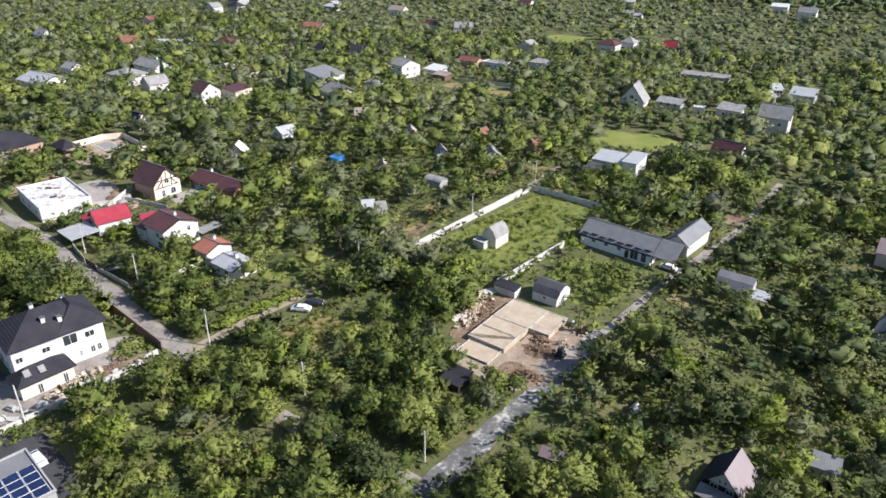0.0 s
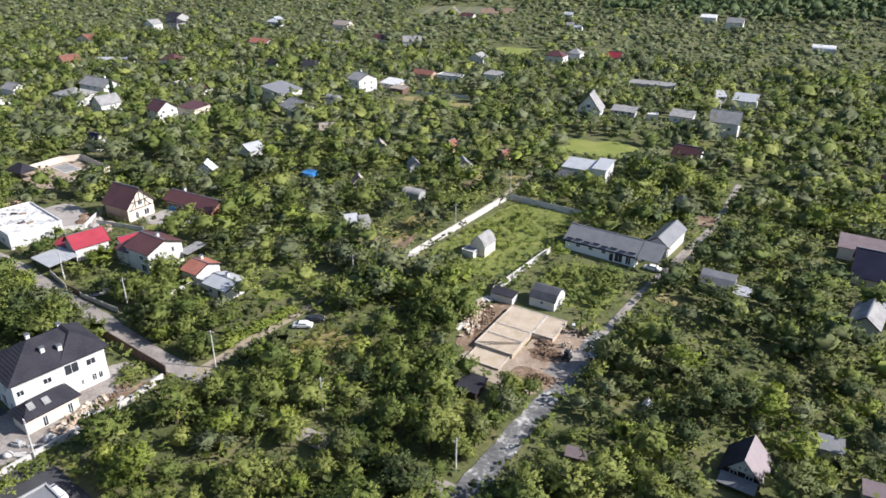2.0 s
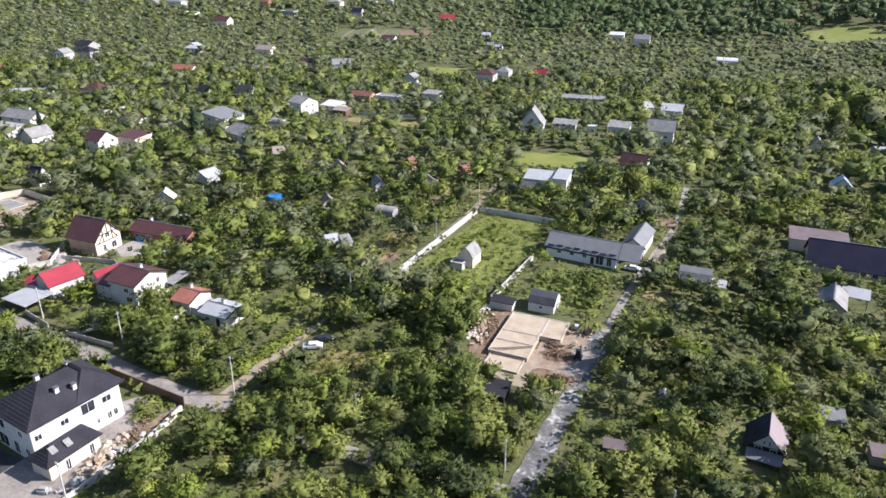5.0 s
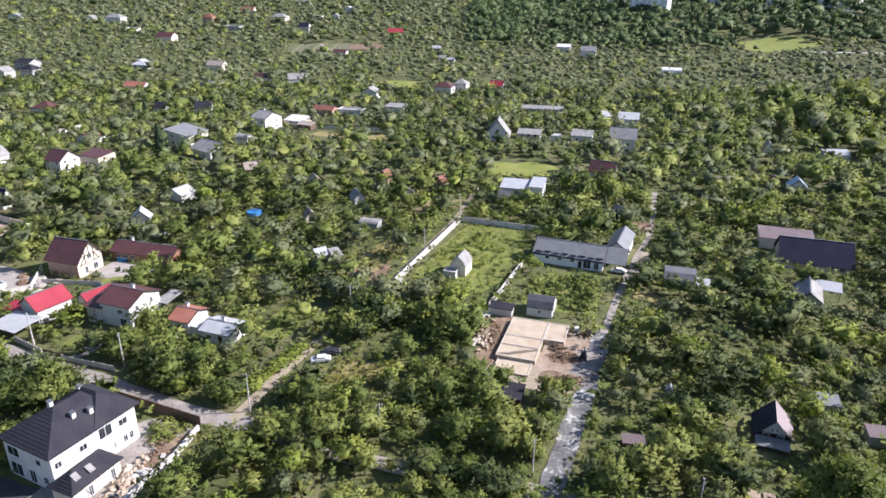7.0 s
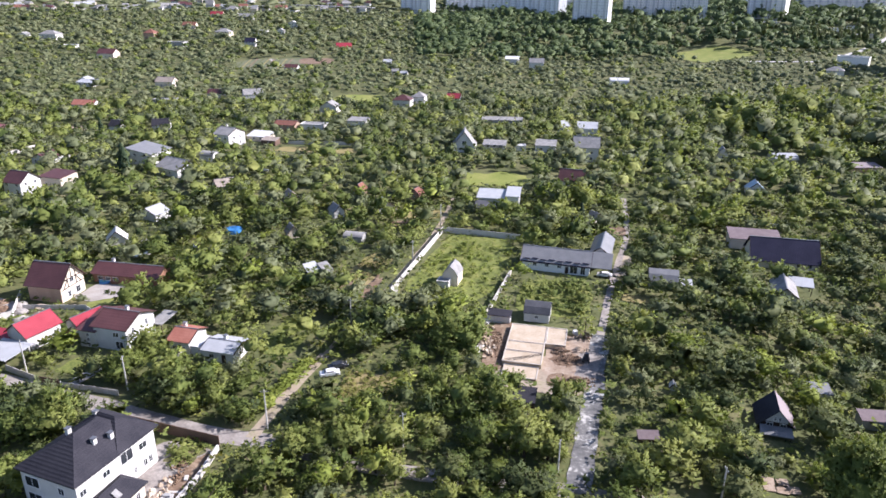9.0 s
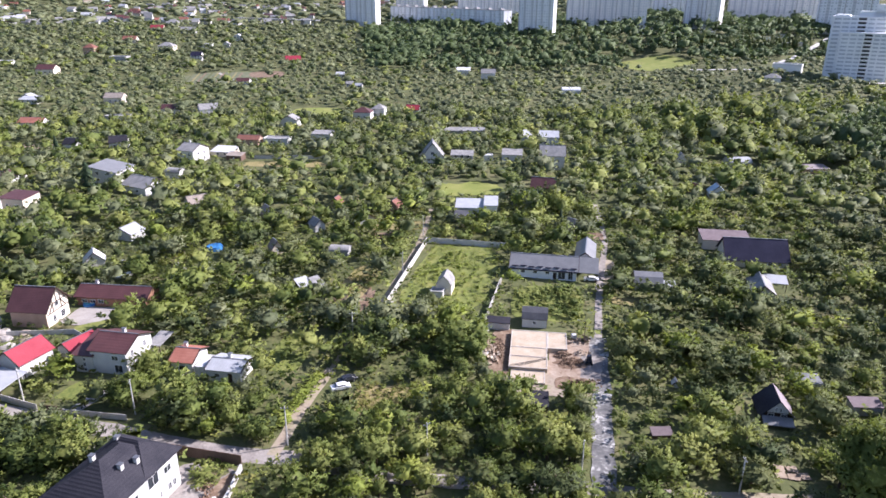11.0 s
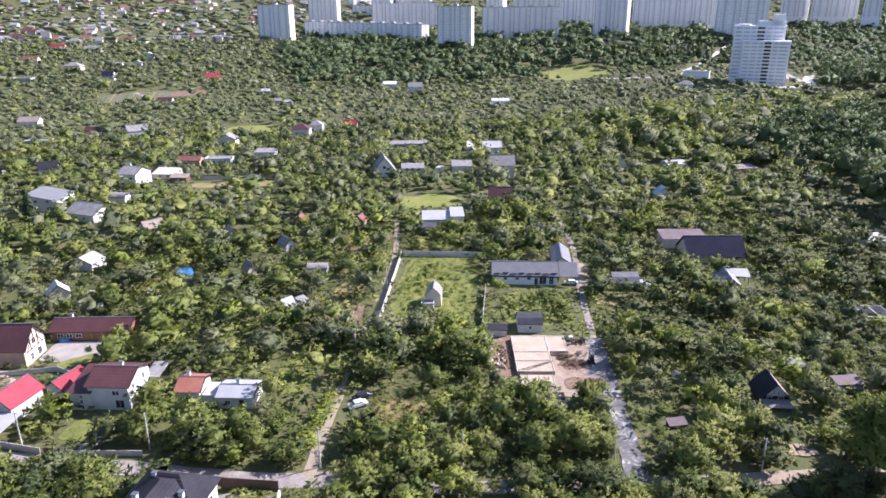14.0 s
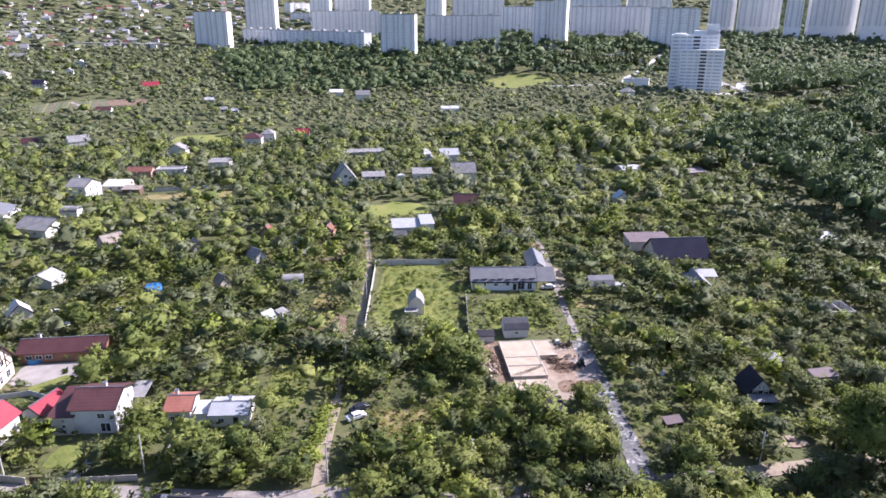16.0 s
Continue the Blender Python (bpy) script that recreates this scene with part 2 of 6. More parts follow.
def g(x, y):
    """Height of the ground."""
    x, y = np.asarray(x, float), np.asarray(y, float)
    z = -0.8 - 3.0 * smooth((x - 20) / 70) + 2.0 * smooth((x - 130) / 90)
    k = np.clip(y - 450, 0, None)
    z = z + np.where(k < 350, 0.00007 * k * k, 8.575 + 0.049 * (k - 350))
    z = z + 13 * smooth((y - 600) / 160) * smooth((x - 20) / 120) + 8 * smooth((x - 250) / 120) * smooth((y - 280) / 120)
    far = np.hypot(x, y)
    z = z + 120 * smooth((far - 1500) / 1700) + 60 * smooth((x - 700) / 1500) * smooth((y - 300) / 900)
    return z


def G(x, y):
    return float(g(x, y))


def mesh_of(bm, material, name):
    me = bpy.data.meshes.new(name)
    bm.to_mesh(me)
    bm.free()
    me.materials.append(material)
    return me


def part(name, bm, material, parent, label=""):
    ob = new(name, mesh_of(bm, material, name))
    ob.parent = parent
    return tagged(ob, label)


def same(name, me, parent, m, label=""):
    """One more piece on a shared mesh."""
    ob = new(name, me)
    ob.parent = parent
    ob.matrix_basis = m
    return tagged(ob, label)


def thing(name, label, category, x, y, z=None, rot=0, group="", kind=""):
    ob = new(name)
    ob.empty_display_size = 0.2
    ob.matrix_basis = pose(x, y, G(x, y) if z is None else z, 0, 0, rot)
    return tagged(ob, label, category, group, kind)


def box(bm, x0, x1, y0, y1, z0, z1, m=None):
    vs = [bm.verts.new((x, y, z)) for z in (z0, z1) for x, y in ((x0, y0), (x1, y0), (x1, y1), (x0, y1))]
    if m is not None:
        for v in vs:
            v.co = m @ v.co
    for f in ((3, 2, 1, 0), (4, 5, 6, 7), (0, 1, 5, 4), (1, 2, 6, 5), (2, 3, 7, 6), (3, 0, 4, 7)):
        bm.faces.new([vs[i] for i in f])
    return bm


def boxes(*specs):
    bm = bmesh.new()
    for s in specs:
        box(bm, *s)
    return bm


def tube(bm, a, b, r0, r1, sides=6):
    a, b = Vector(a), Vector(b)
    q = (b - a).to_track_quat("Z", "Y")
    rings = []
    for p, r in ((a, r0), (b, r1)):
        rings.append([bm.verts.new(p + q @ Vector((r * math.cos(2 * math.pi * i / sides), r * math.sin(2 * math.pi * i / sides), 0))) for i in range(sides)])
    for i in range(sides):
        bm.faces.new((rings[0][i], rings[0][(i + 1) % sides], rings[1][(i + 1) % sides], rings[1][i]))
    bm.faces.new(rings[1])
    bm.faces.new(rings[0][::-1])
    return bm


def profile(pts, length, t, along):
    """A roof skin: the line pts (across, height) with thickness t, drawn along x or y over length."""
    bm = bmesh.new()
    put = (lambda u, v, z: (v, u, z)) if along == "x" else (lambda u, v, z: (u, v, z))
    sec = []
    for v in (-length / 2, length / 2):
        sec.append(([bm.verts.new(put(u, v, z)) for u, z in pts], [bm.verts.new(put(u, v, z - t)) for u, z in pts]))
    (a, al), (b, bl) = sec
    n = len(pts)
    for i in range(n - 1):
        bm.faces.new((a[i], a[i + 1], b[i + 1], b[i]))
        bm.faces.new((al[i], bl[i], bl[i + 1], al[i + 1]))
        bm.faces.new((a[i], al[i], al[i + 1], a[i + 1]))
        bm.faces.new((b[i], b[i + 1], bl[i + 1], bl[i]))
    bm.faces.new((a[0], b[0], bl[0], al[0]))
    bm.faces.new((a[-1], al[-1], bl[-1], b[-1]))
    bmesh.ops.recalc_face_normals(bm, faces=bm.faces)
    return bm


def prism(poly, length, along):
    bm = bmesh.new()
    put = (lambda u, v, z: (v, u, z)) if along == "x" else (lambda u, v, z: (u, v, z))
    a, b = ([bm.verts.new(put(u, v, z)) for u, z in poly] for v in (-length / 2, length / 2))
    bm.faces.new(a)
    bm.faces.new(b[::-1])
    n = len(poly)
    for i in range(n):
        bm.faces.new((a[i], b[i], b[(i + 1) % n], a[(i + 1) % n]))
    bmesh.ops.recalc_face_normals(bm, faces=bm.faces)
    return bm


CLEAR = []      # rectangles kept free of trees: x, y, half w, half d, cos, sin, cap on height


THIN = []       # rectangles with fewer trees: x, y, half w, half d, cos, sin, share kept


def thin(x, y, w, d, rot, share):
    THIN.append((x, y, w / 2, d / 2, math.cos(radians(rot)), math.sin(radians(rot)), share))


def clear(x, y, w, d, rot, cap=0.0):
    CLEAR.append((x, y, w / 2, d / 2, math.cos(radians(rot)), math.sin(radians(rot)), cap))


WINDOW_MESH = {}


def window(parent, x, y, z, w, h, turn):
    key = (round(w, 2), round(h, 2))
    if key not in WINDOW_MESH:
        f = 0.09
        fr = boxes((-w / 2, w / 2, -0.07, 0.03, -h / 2, -h / 2 + f), (-w / 2, w / 2, -0.07, 0.03, h / 2 - f, h / 2), (-w / 2, -w / 2 + f, -0.07, 0.03, -h / 2 + f, h / 2 - f),
                   (w / 2 - f, w / 2, -0.07, 0.03, -h / 2 + f, h / 2 - f), (-0.03, 0.03, -0.06, 0.02, -h / 2 + f, h / 2 - f))
        pn = boxes((-w / 2 + f, w / 2 - f, -0.035, 0.0, -h / 2 + f, h / 2 - f))
        WINDOW_MESH[key] = mesh_of(fr, PVC, "window"), mesh_of(pn, GLASS, "pane")
    a, b = WINDOW_MESH[key]
    ob = same("window", a, parent, pose(x, y, z, 0, 0, turn))
    same("pane", b, ob, Matrix.Identity(4), "dark window glass")


def house(name, label, x, y, w, d, rot, eave, ridge, roof="gable", wall=WHITE, tiles=R_SLATE, axis="x", over=0.45, win=(), chim=(), door=None, category="house",
          south=4.0, cap=2.2, group="", walls=True, posts=False):
    """win: (side S N E W, along, height of middle above floor, width, height). eave and ridge are world heights."""
    z0 = G(x, y)
    e = thing(name, label, category, x, y, z0, rot, group)
    he, hr = eave - z0, ridge - z0
    W, D = (w, d) if axis == "x" else (d, w)      # W along the ridge, D across it
    t = 0.16
    drop = (hr - he) / (D / 2) * over
    if roof == "gable":
        pts = [(-D / 2 - over, he - drop), (0, hr), (D / 2 + over, he - drop)]
        sect = [(-D / 2, -0.5), (D / 2, -0.5), (D / 2, he - t), (0, hr - t - 0.02), (-D / 2, he - t)]
    elif roof == "gambrel":
        hm = he + (hr - he) * 0.62
        pts = [(-D / 2 - over * 0.6, he), (-D * 0.30, hm), (0, hr), (D * 0.30, hm), (D / 2 + over * 0.6, he)]
        sect = [(-D / 2, -0.5), (D / 2, -0.5), (D / 2, he - t), (D * 0.29, hm - t), (0, hr - t), (-D * 0.29, hm - t), (-D / 2, he - t)]
    elif roof == "arch":
        pts = [(D * 0.53 * -math.cos(a * math.pi / 8), he + (hr - he) * math.sin(a * math.pi / 8)) for a in range(9)]
        sect = [(-D / 2, -0.5), (D / 2, -0.5)] + [(D * 0.5 * math.cos(a * math.pi / 8), he - t + (hr - he) * math.sin(a * math.pi / 8)) for a in range(9)]
    elif roof in ("shed", "shed_back"):
        lo, hi = (he, hr) if roof == "shed" else (hr, he)
        k = (hi - lo) / D
        pts = [(-D / 2 - over, lo - k * over), (D / 2 + over, hi + k * over)]
        sect = [(-D / 2, -0.5), (D / 2, -0.5), (D / 2, hi - t - 0.01), (-D / 2, lo - t - 0.01)]
    else:
        pts, sect = None, [(-D / 2, -0.5), (D / 2, -0.5), (D / 2, he - 0.05), (-D / 2, he - 0.05)]
    if walls:
        wo = part("wall", prism(sect, W, axis), wall, e)
    if pts:
        part("roof", profile(pts, W + 2 * over, t, axis), tiles, e)
    elif roof == "hip":
        bm = bmesh.new()
        X, Y = W / 2 + over, D / 2 + over
        r = max(W / 2 - D / 2, 0.05)
        put = (lambda u, v, z: (u, v, z)) if axis == "x" else (lambda u, v, z: (v, u, z))
        top = [bm.verts.new(put(u, v, he - 0.1)) for u, v in ((-X, -Y), (X, -Y), (X, Y), (-X, Y))]
        low = [bm.verts.new(put(u, v, he - 0.32)) for u, v in ((-X, -Y), (X, -Y), (X, Y), (-X, Y))]
        a, b = bm.verts.new(put(-r, 0, hr)), bm.verts.new(put(r, 0, hr))
        for f in ((top[0], top[1], b, a), (top[1], top[2], b), (top[2], top[3], a, b), (top[3], top[0], a), low[::-1]):
            bm.faces.new(f)
        for i in range(4):
            bm.faces.new((low[i], low[(i + 1) % 4], top[(i + 1) % 4], top[i]))
        bmesh.ops.recalc_face_normals(bm, faces=bm.faces)
        part("roof", bm, tiles, e)
    else:
        X, Y, k = w / 2 + over * 0.4, d / 2 + over * 0.4, 0.25
        part("roof", boxes((-X, X, -Y, Y, he - 0.06, he + 0.14)), tiles, e)
        part("parapet", boxes((-X - 0.01, X + 0.01, -Y - 0.01, -Y + k, he + 0.14, hr), (-X - 0.01, X + 0.01, Y - k, Y + 0.01, he + 0.14, hr), (-X - 0.01, -X + k, -Y + k, Y - k, he + 0.14, hr),
                              (X - k, X + 0.01, -Y + k, Y - k, he + 0.14, hr)), wall, e)
    if roof == "gable" and y < 420 and walls:
        trim = TIMBER
        bb = mesh_of(profile([(p, q + 0.05) for p, q in pts], 0.12, 0.3, axis), trim, "barge_board")
        for s in (-1, 1):
            k = s * (W / 2 + over + 0.02)
            same("barge_board", bb, e, pose(k, 0, 0) if axis == "x" else pose(0, k, 0))
        L = W / 2 + over
        part("ridge_cap", boxes((-L, L, -0.16, 0.16, hr - 0.03, hr + 0.06) if axis == "x" else (-0.16, 0.16, -L, L, hr - 0.03, hr + 0.06)), METAL, e)
    for side, u, h, ww, wh in win:
        p, turn = {"S": ((u, -d / 2), 0), "N": ((u, d / 2), 180), "E": ((w / 2, u), 90), "W": ((-w / 2, u), -90)}[side]
        window(e, p[0], p[1], h, ww, wh, turn)
    if door:
        side, u = door
        p, turn = {"S": ((u, -d / 2), 0), "N": ((u, d / 2), 180), "E": ((w / 2, u), 90), "W": ((-w / 2, u), -90)}[side]
        do = part("door", boxes((-0.5, 0.5, -0.06, 0.05, 0, 2.05)), TIMBER, e)
        do.matrix_basis = pose(p[0], p[1], 0.02, 0, 0, turn)
        part("handle", boxes((0.34, 0.42, -0.12, -0.06, 1.0, 1.05)), METAL, do)
    for u, v, h in chim:
        c = part("chimney", boxes((u - 0.35, u + 0.35, v - 0.35, v + 0.35, h - z0 - 1.8, h - z0 - 0.15)), WHITE, e)
        part("cap", boxes((u - 0.45, u + 0.45, v - 0.45, v + 0.45, h - z0 - 0.15, h - z0)), METAL, c)
    if posts:
        for sx in (-1, 1):
            for sy in (-1, 1):
                part("post", boxes((sx * (w / 2 - 0.2) - 0.08, sx * (w / 2 - 0.2) + 0.08, sy * (d / 2 - 0.2) - 0.08, sy * (d / 2 - 0.2) + 0.08, -0.3, he - 0.1)), TIMBER, e)
    a = radians(rot)
    clear(x, y, w + 2.4, d + 2.4, rot)
    south, cap = (south * 0.65, cap) if y < 100 else (south * (1.3 if y < 140 else 2.8), max(cap, 2.6))
    if south:
        clear(x, y - d / 2 - south / 2, w + 1, south + 2, rot * 0.5, cap)
    return e


def absorb(host, e):
    """Make the parts of e parts of the house that they are built on."""
    for ob in list(e.children):
        m = host.matrix_basis.inverted() @ e.matrix_basis @ ob.matrix_basis
        ob.parent = host
        ob.matrix_basis = m
    bpy.data.objects.remove(e)


def strip(name, label, category, pts, width, material, lift=0.05, kind="structure", step=3.0, ragged=0.35, keep=1.0):
    """A road: a ribbon along a smoothed line with a slightly uneven edge, laid on the ground."""
    P = [Vector((*p, 0)) for p in pts]
    line = []
    for i in range(len(P) - 1):
        p0, p1, p2, p3 = P[max(i - 1, 0)], P[i], P[i + 1], P[min(i + 2, len(P) - 1)]
        n = max(2, int((p2 - p1).length / step))
        for j in range(n):
            s = j / n
            line.append(0.5 * ((2 * p1) + (p2 - p0) * s + (2 * p0 - 5 * p1 + 4 * p2 - p3) * s * s + (3 * p1 - p0 - 3 * p2 + p3) * s ** 3))
    line.append(P[-1])
    bm = bmesh.new()
    rows, cols = [], 5
    for i, p in enumerate(line):
        d = (line[min(i + 1, len(line) - 1)] - line[max(i - 1, 0)]).normalized()
        nrm = Vector((-d.y, d.x, 0))
        wl, wr = (width / 2 + ragged * noise.noise(p * 0.25 + Vector((k, 0, 0))) for k in (3, 90))
        rows.append([bm.verts.new((q.x, q.y, G(q.x, q.y) + lift)) for q in (p + nrm * (-wr + (wl + wr) * c / (cols - 1)) for c in range(cols))])
        if i + 1 < len(line):
            q = (p + line[i + 1]) / 2
            L = (line[i + 1] - p).length
            clear(q.x, q.y, L + 1.0, width + 2 * keep, math.degrees(math.atan2(d.y, d.x)))
    for a, b in zip(rows, rows[1:]):
        for c in range(cols - 1):
            bm.faces.new((a[c], a[c + 1], b[c + 1], b[c]))
    bmesh.ops.recalc_face_normals(bm, faces=bm.faces)
    for f in bm.faces:
        if f.normal.z < 0:
            f.normal_flip()
    return tagged(new(name, mesh_of(bm, material, name)), label, category, kind=kind)


def patch(name, label, category, x, y, w, d, rot, material, lift=0.04, ragged=0.12, free=True, kind="structure", cap=0.0):
    """A flat area of ground with an uneven rim."""
    bm = bmesh.new()
    n, rings = 36, 5
    a0, c, s = random.random() * 9, math.cos(radians(rot)), math.sin(radians(rot))
    prev = None
    for r in range(1, rings + 1):
        ring = []
        for i in range(n):
            a = 2 * math.pi * i / n
            k = (abs(math.cos(a)) ** 5 + abs(math.sin(a)) ** 5) ** -0.2 * (1 + ragged * noise.noise(Vector((math.cos(a) * 2 + a0, math.sin(a) * 2, a0)))) * r / rings
            u, v = w / 2 * math.cos(a) * k, d / 2 * math.sin(a) * k
            px, py = x + u * c - v * s, y + u * s + v * c
            ring.append(bm.verts.new((px, py, G(px, py) + lift)))
        if prev:
            for i in range(n):
                bm.faces.new((prev[i], ring[i], ring[(i + 1) % n], prev[(i + 1) % n]))
        else:
            bm.faces.new(ring)
        prev = ring
    if free:
        clear(x, y, w, d, rot, cap)
    return tagged(new(name, mesh_of(bm, material, name)), label, category, kind=kind)


def fence(label, pts, top, material, panel=2.5, thick=0.1, post=0.16, name="fence", category="fence", height=None, keep=1.6):
    """A fence of separate panels between posts; top is its world height, or height above ground."""
    x0, y0 = pts[0]
    e = thing(name, label, category, x0, y0, 0)
    meshes = {}
    for (ax, ay), (bx, by) in zip(pts, pts[1:]):
        L = math.hypot(bx - ax, by - ay)
        n = max(1, round(L / panel))
        rot = math.degrees(math.atan2(by - ay, bx - ax))
        clear((ax + bx) / 2, (ay + by) / 2, L, keep, rot)
        for i in range(n):
            s = (i + 0.5) / n
            mx, my = ax + (bx - ax) * s, ay + (by - ay) * s
            gz = G(mx, my)
            h = round((top - gz) if height is None else height, 1)
            key = round(L / n, 2), h
            if key not in meshes:
                l = L / n
                meshes[key] = (mesh_of(boxes((-l / 2 + post / 2, l / 2 - post / 2, -thick / 2, thick / 2, -0.25, h - 0.08)), material, "panel"),
                               mesh_of(boxes((-post / 2, post / 2, -post / 2, post / 2, -0.3, h)), material, "post"))
            pm, qm = meshes[key]
            same("panel", pm, e, pose(mx - x0, my - y0, gz, 0, 0, rot))
            px, py = ax + (bx - ax) * i / n, ay + (by - ay) * i / n
            same("post", qm, e, pose(px - x0, py - y0, G(px, py), 0, 0, rot))
    return e

# ---------------------------------------------------------------- ground and roads
def terrain():
    xs = np.concatenate([np.linspace(-4000, -700, 12), np.linspace(-600, 700, 105), np.linspace(800, 4000, 12)])
    ys = np.concatenate([np.linspace(-900, -220, 8), np.linspace(-200, 1200, 113), np.linspace(1300, 4200, 20)])
    X, Y = np.meshgrid(xs, ys)
    Z = g(X, Y) + 0.12 * np.sin(X * 0.21) * np.cos(Y * 0.17) - 0.06
    nx, ny = len(xs), len(ys)
    co = np.stack([X, Y, Z], -1).reshape(-1, 3)
    i = np.arange((ny - 1) * nx).reshape(ny - 1, nx)[:, :-1].ravel()
    faces = np.stack([i, i + 1, i + nx + 1, i + nx], -1)
    me = bpy.data.meshes.new("ground")
    me.from_pydata(co.tolist(), [], faces.tolist())
    me.materials.append(GROUND)
    tagged(new("ground", me), "green ground of gardens, grass and bare earth", "ground", kind="structure")


terrain()
strip("road", "pale gravel village road between garden fences", "road", [(-170, -2), (-128, -14), (-111, -20.5), (-85.4, -30.6), (-64.5, -39.6), (-50.7, -43.2)], 4.2, ROAD, keep=0.5)
strip("road", "shaded gravel road under overhanging trees", "road", [(-50.7, -43.2), (-35.4, -49.9), (-13.6, -55), (0, -57.8), (17, -62.3)], 3.6, ROAD, 0.055, keep=-2.0)
strip("road", "sunlit dirt road under garden trees", "road", [(17, -62.3), (42, -65.7), (90, -72)], 3.6, DIRT, 0.055, keep=0.0)
strip("road", "patched grey asphalt lane with pale gravel spots", "road", [(2.6, -59.8), (4.8, -54.6), (8.4, -42.6), (12.6, -31), (17.2, -15.7), (21.2, -4.4)], 4.2, LANE, 0.06, keep=0.3, ragged=0.7)
strip("road", "narrow gravel lane between garden trees", "road", [(21, -4.4), (31.3, 24.6), (37.7, 40.5), (48, 67), (52.6, 83), (60, 112)], 1.9, ROAD, 0.06, keep=0.0)
clear(30.2, 22, 3.6, 60, -20.5)
strip("path", "dirt track with grass between the wheel ruts", "path", [(-54, -42), (-50.3, -29), (-45.3, -15), (-44, -11.5)], 2.4, DIRT, 0.06, keep=0.7)
clear(-50.6, -24.6, 2.2, 20, -22)
strip("path", "narrow overgrown dirt track between trees", "path", [(-44, -11.5), (-36.4, 13), (-33.4, 18.8)], 1.2, DIRT, 0.06, keep=-0.6)
strip("path", "dirt track along the white concrete wall", "path", [(-33.4, 18.8), (-30.7, 24.0), (-18.8, 61.2), (-13.2, 83.5), (-8, 108)], 1.9, DIRT, 0.06, keep=0.1)
patch("yard", "pale sandy building yard with brown soil", "yard", 11.4, -14.5, 11.5, 19, -17, SAND, 0.05)
patch("soil", "dark brown earth strewn over the sandy yard", "soil", 10.4, -15.4, 7.5, 5.5, -12, SOIL, 0.072, ragged=0.5)
patch("soil", "grey trampled earth between yard and lane", "soil", 14.6, -19.0, 5.0, 13, -19, ROAD, 0.064, ragged=0.5)
patch("soil", "brown churned soil at the yard's edge", "soil", 8.8, -24.6, 9, 5.5, -17, SOIL, 0.08)
patch("soil", "bare trampled earth round the new foundation", "soil", 3.5, -21, 19, 15, -15, DIRT, 0.03)
patch("soil_bank", "brown dug soil beside the new foundation", "soil", -3.6, -8, 6.5, 22, -15, SOIL, 0.06)
patch("meadow", "bright yellow-green meadow between the gardens", "meadow", 12, 135, 29, 21, 0, FIELD, 0.05, ragged=0.4)
patch("meadow", "pale mown field in the far gardens", "meadow", -63, 348, 34, 34, 0, FIELD, 0.05)
patch("meadow", "dry mown plot behind a long wall", "meadow", -72, 190, 40, 11, -8, DRY, 0.05)
patch("meadow", "sunlit grass field before the apartment blocks", "meadow", 300, 610, 80, 70, 20, FIELD, 0.3)
patch("meadow", "weedy walled garden plot in full sun", "meadow", -9, 40, 24, 50, -17.5, LAWN, 0.04, cap=0.0)
patch("lawn", "mown lawn beside a paved yard", "lawn", -104.5, 17, 9, 4.5, 22, LAWN, 0.10)
patch("lawn", "trimmed lawn in front of the brown-roofed house", "lawn", -95.5, -15.0, 10, 8, -20, LAWN, 0.05)
patch("lawn", "garden lawn between the fruit trees", "lawn", -54, -3, 9, 17, -15, LAWN, 0.02, free=False)
clear(12, 119, 30, 12, 0, 2.2)
clear(-72, 181, 40, 10, -8, 1.5)
clear(-63, 322, 36, 22, 0, 2.0)
clear(280, 562, 92, 34, 20, 4.0)
thin(-53, -3, 13, 24, -15, 0.2)
thin(14, 18, 22, 24, -17, 0.4)
thin(-37, 38, 10, 26, -17, 0.5)
thin(-34, -26, 16, 14, -15, 0.5)
patch("lawn", "weedy meadow with yellow flowers by the parked cars", "lawn", -34, -26, 12, 12, -15, DRY, 0.05, cap=1.3)
patch("lawn", "grass behind the sheds beside the barn", "lawn", 14, 17, 20, 22, -17, LAWN, 0.045, cap=2.6)
patch("lawn", "sunlit dry grass beside the lane", "lawn", 35.6, 16.2, 7, 4.6, -17, DRY, 0.05)
clear(34.6, 12.4, 8, 4, -17, 1.2)
patch("yard", "bare tan dirt yard beside the barn's outbuilding", "yard", 38.4, 38, 5, 22, -20, DIRT, 0.05)
patch("soil", "reddish bare soil beside the narrow lane", "soil", 46, 71.5, 6, 9, -15, SOIL, 0.07)
clear(44.5, 64, 5, 9, -15, 1.2)
patch("clearing", "bare dry clearing between garden huts", "clearing", -22, 88, 20, 9, 0, DRY, 0.05)
patch("clearing", "dry grass under garden trees by the track", "clearing", -37, 38, 9, 24, -17, DRY, 0.045, cap=2.0)
patch("clearing", "bare trodden earth at the gateway of the weedy plot", "clearing", -35.4, 25.5, 3.2, 14, -17, SOIL, 0.052, ragged=0.35)
patch("clearing", "small bare earth patch under the fruit trees", "clearing", -42.5, 27, 4, 4, 10, SOIL, 0.05, ragged=0.35)
patch("clearing", "brown bare earth between the garden huts", "clearing", -27, 79, 9, 5, 15, SOIL, 0.055, ragged=0.35)
patch("paved_yard", "pale paved courtyard between two brown houses", "yard", -106, 22.8, 15, 11, -13, PAVING, 0.07)
patch("paved_yard", "pale concrete yard round the white two-storey house", "yard", -70.4, -58.6, 13.5, 32, -22, ROAD, 0.06, ragged=0.04)
patch("soil", "dug brown soil along the villa's yard wall", "soil", -62.8, -53.6, 3.0, 14, -18, SOIL, 0.095, ragged=0.4, cap=1.0)
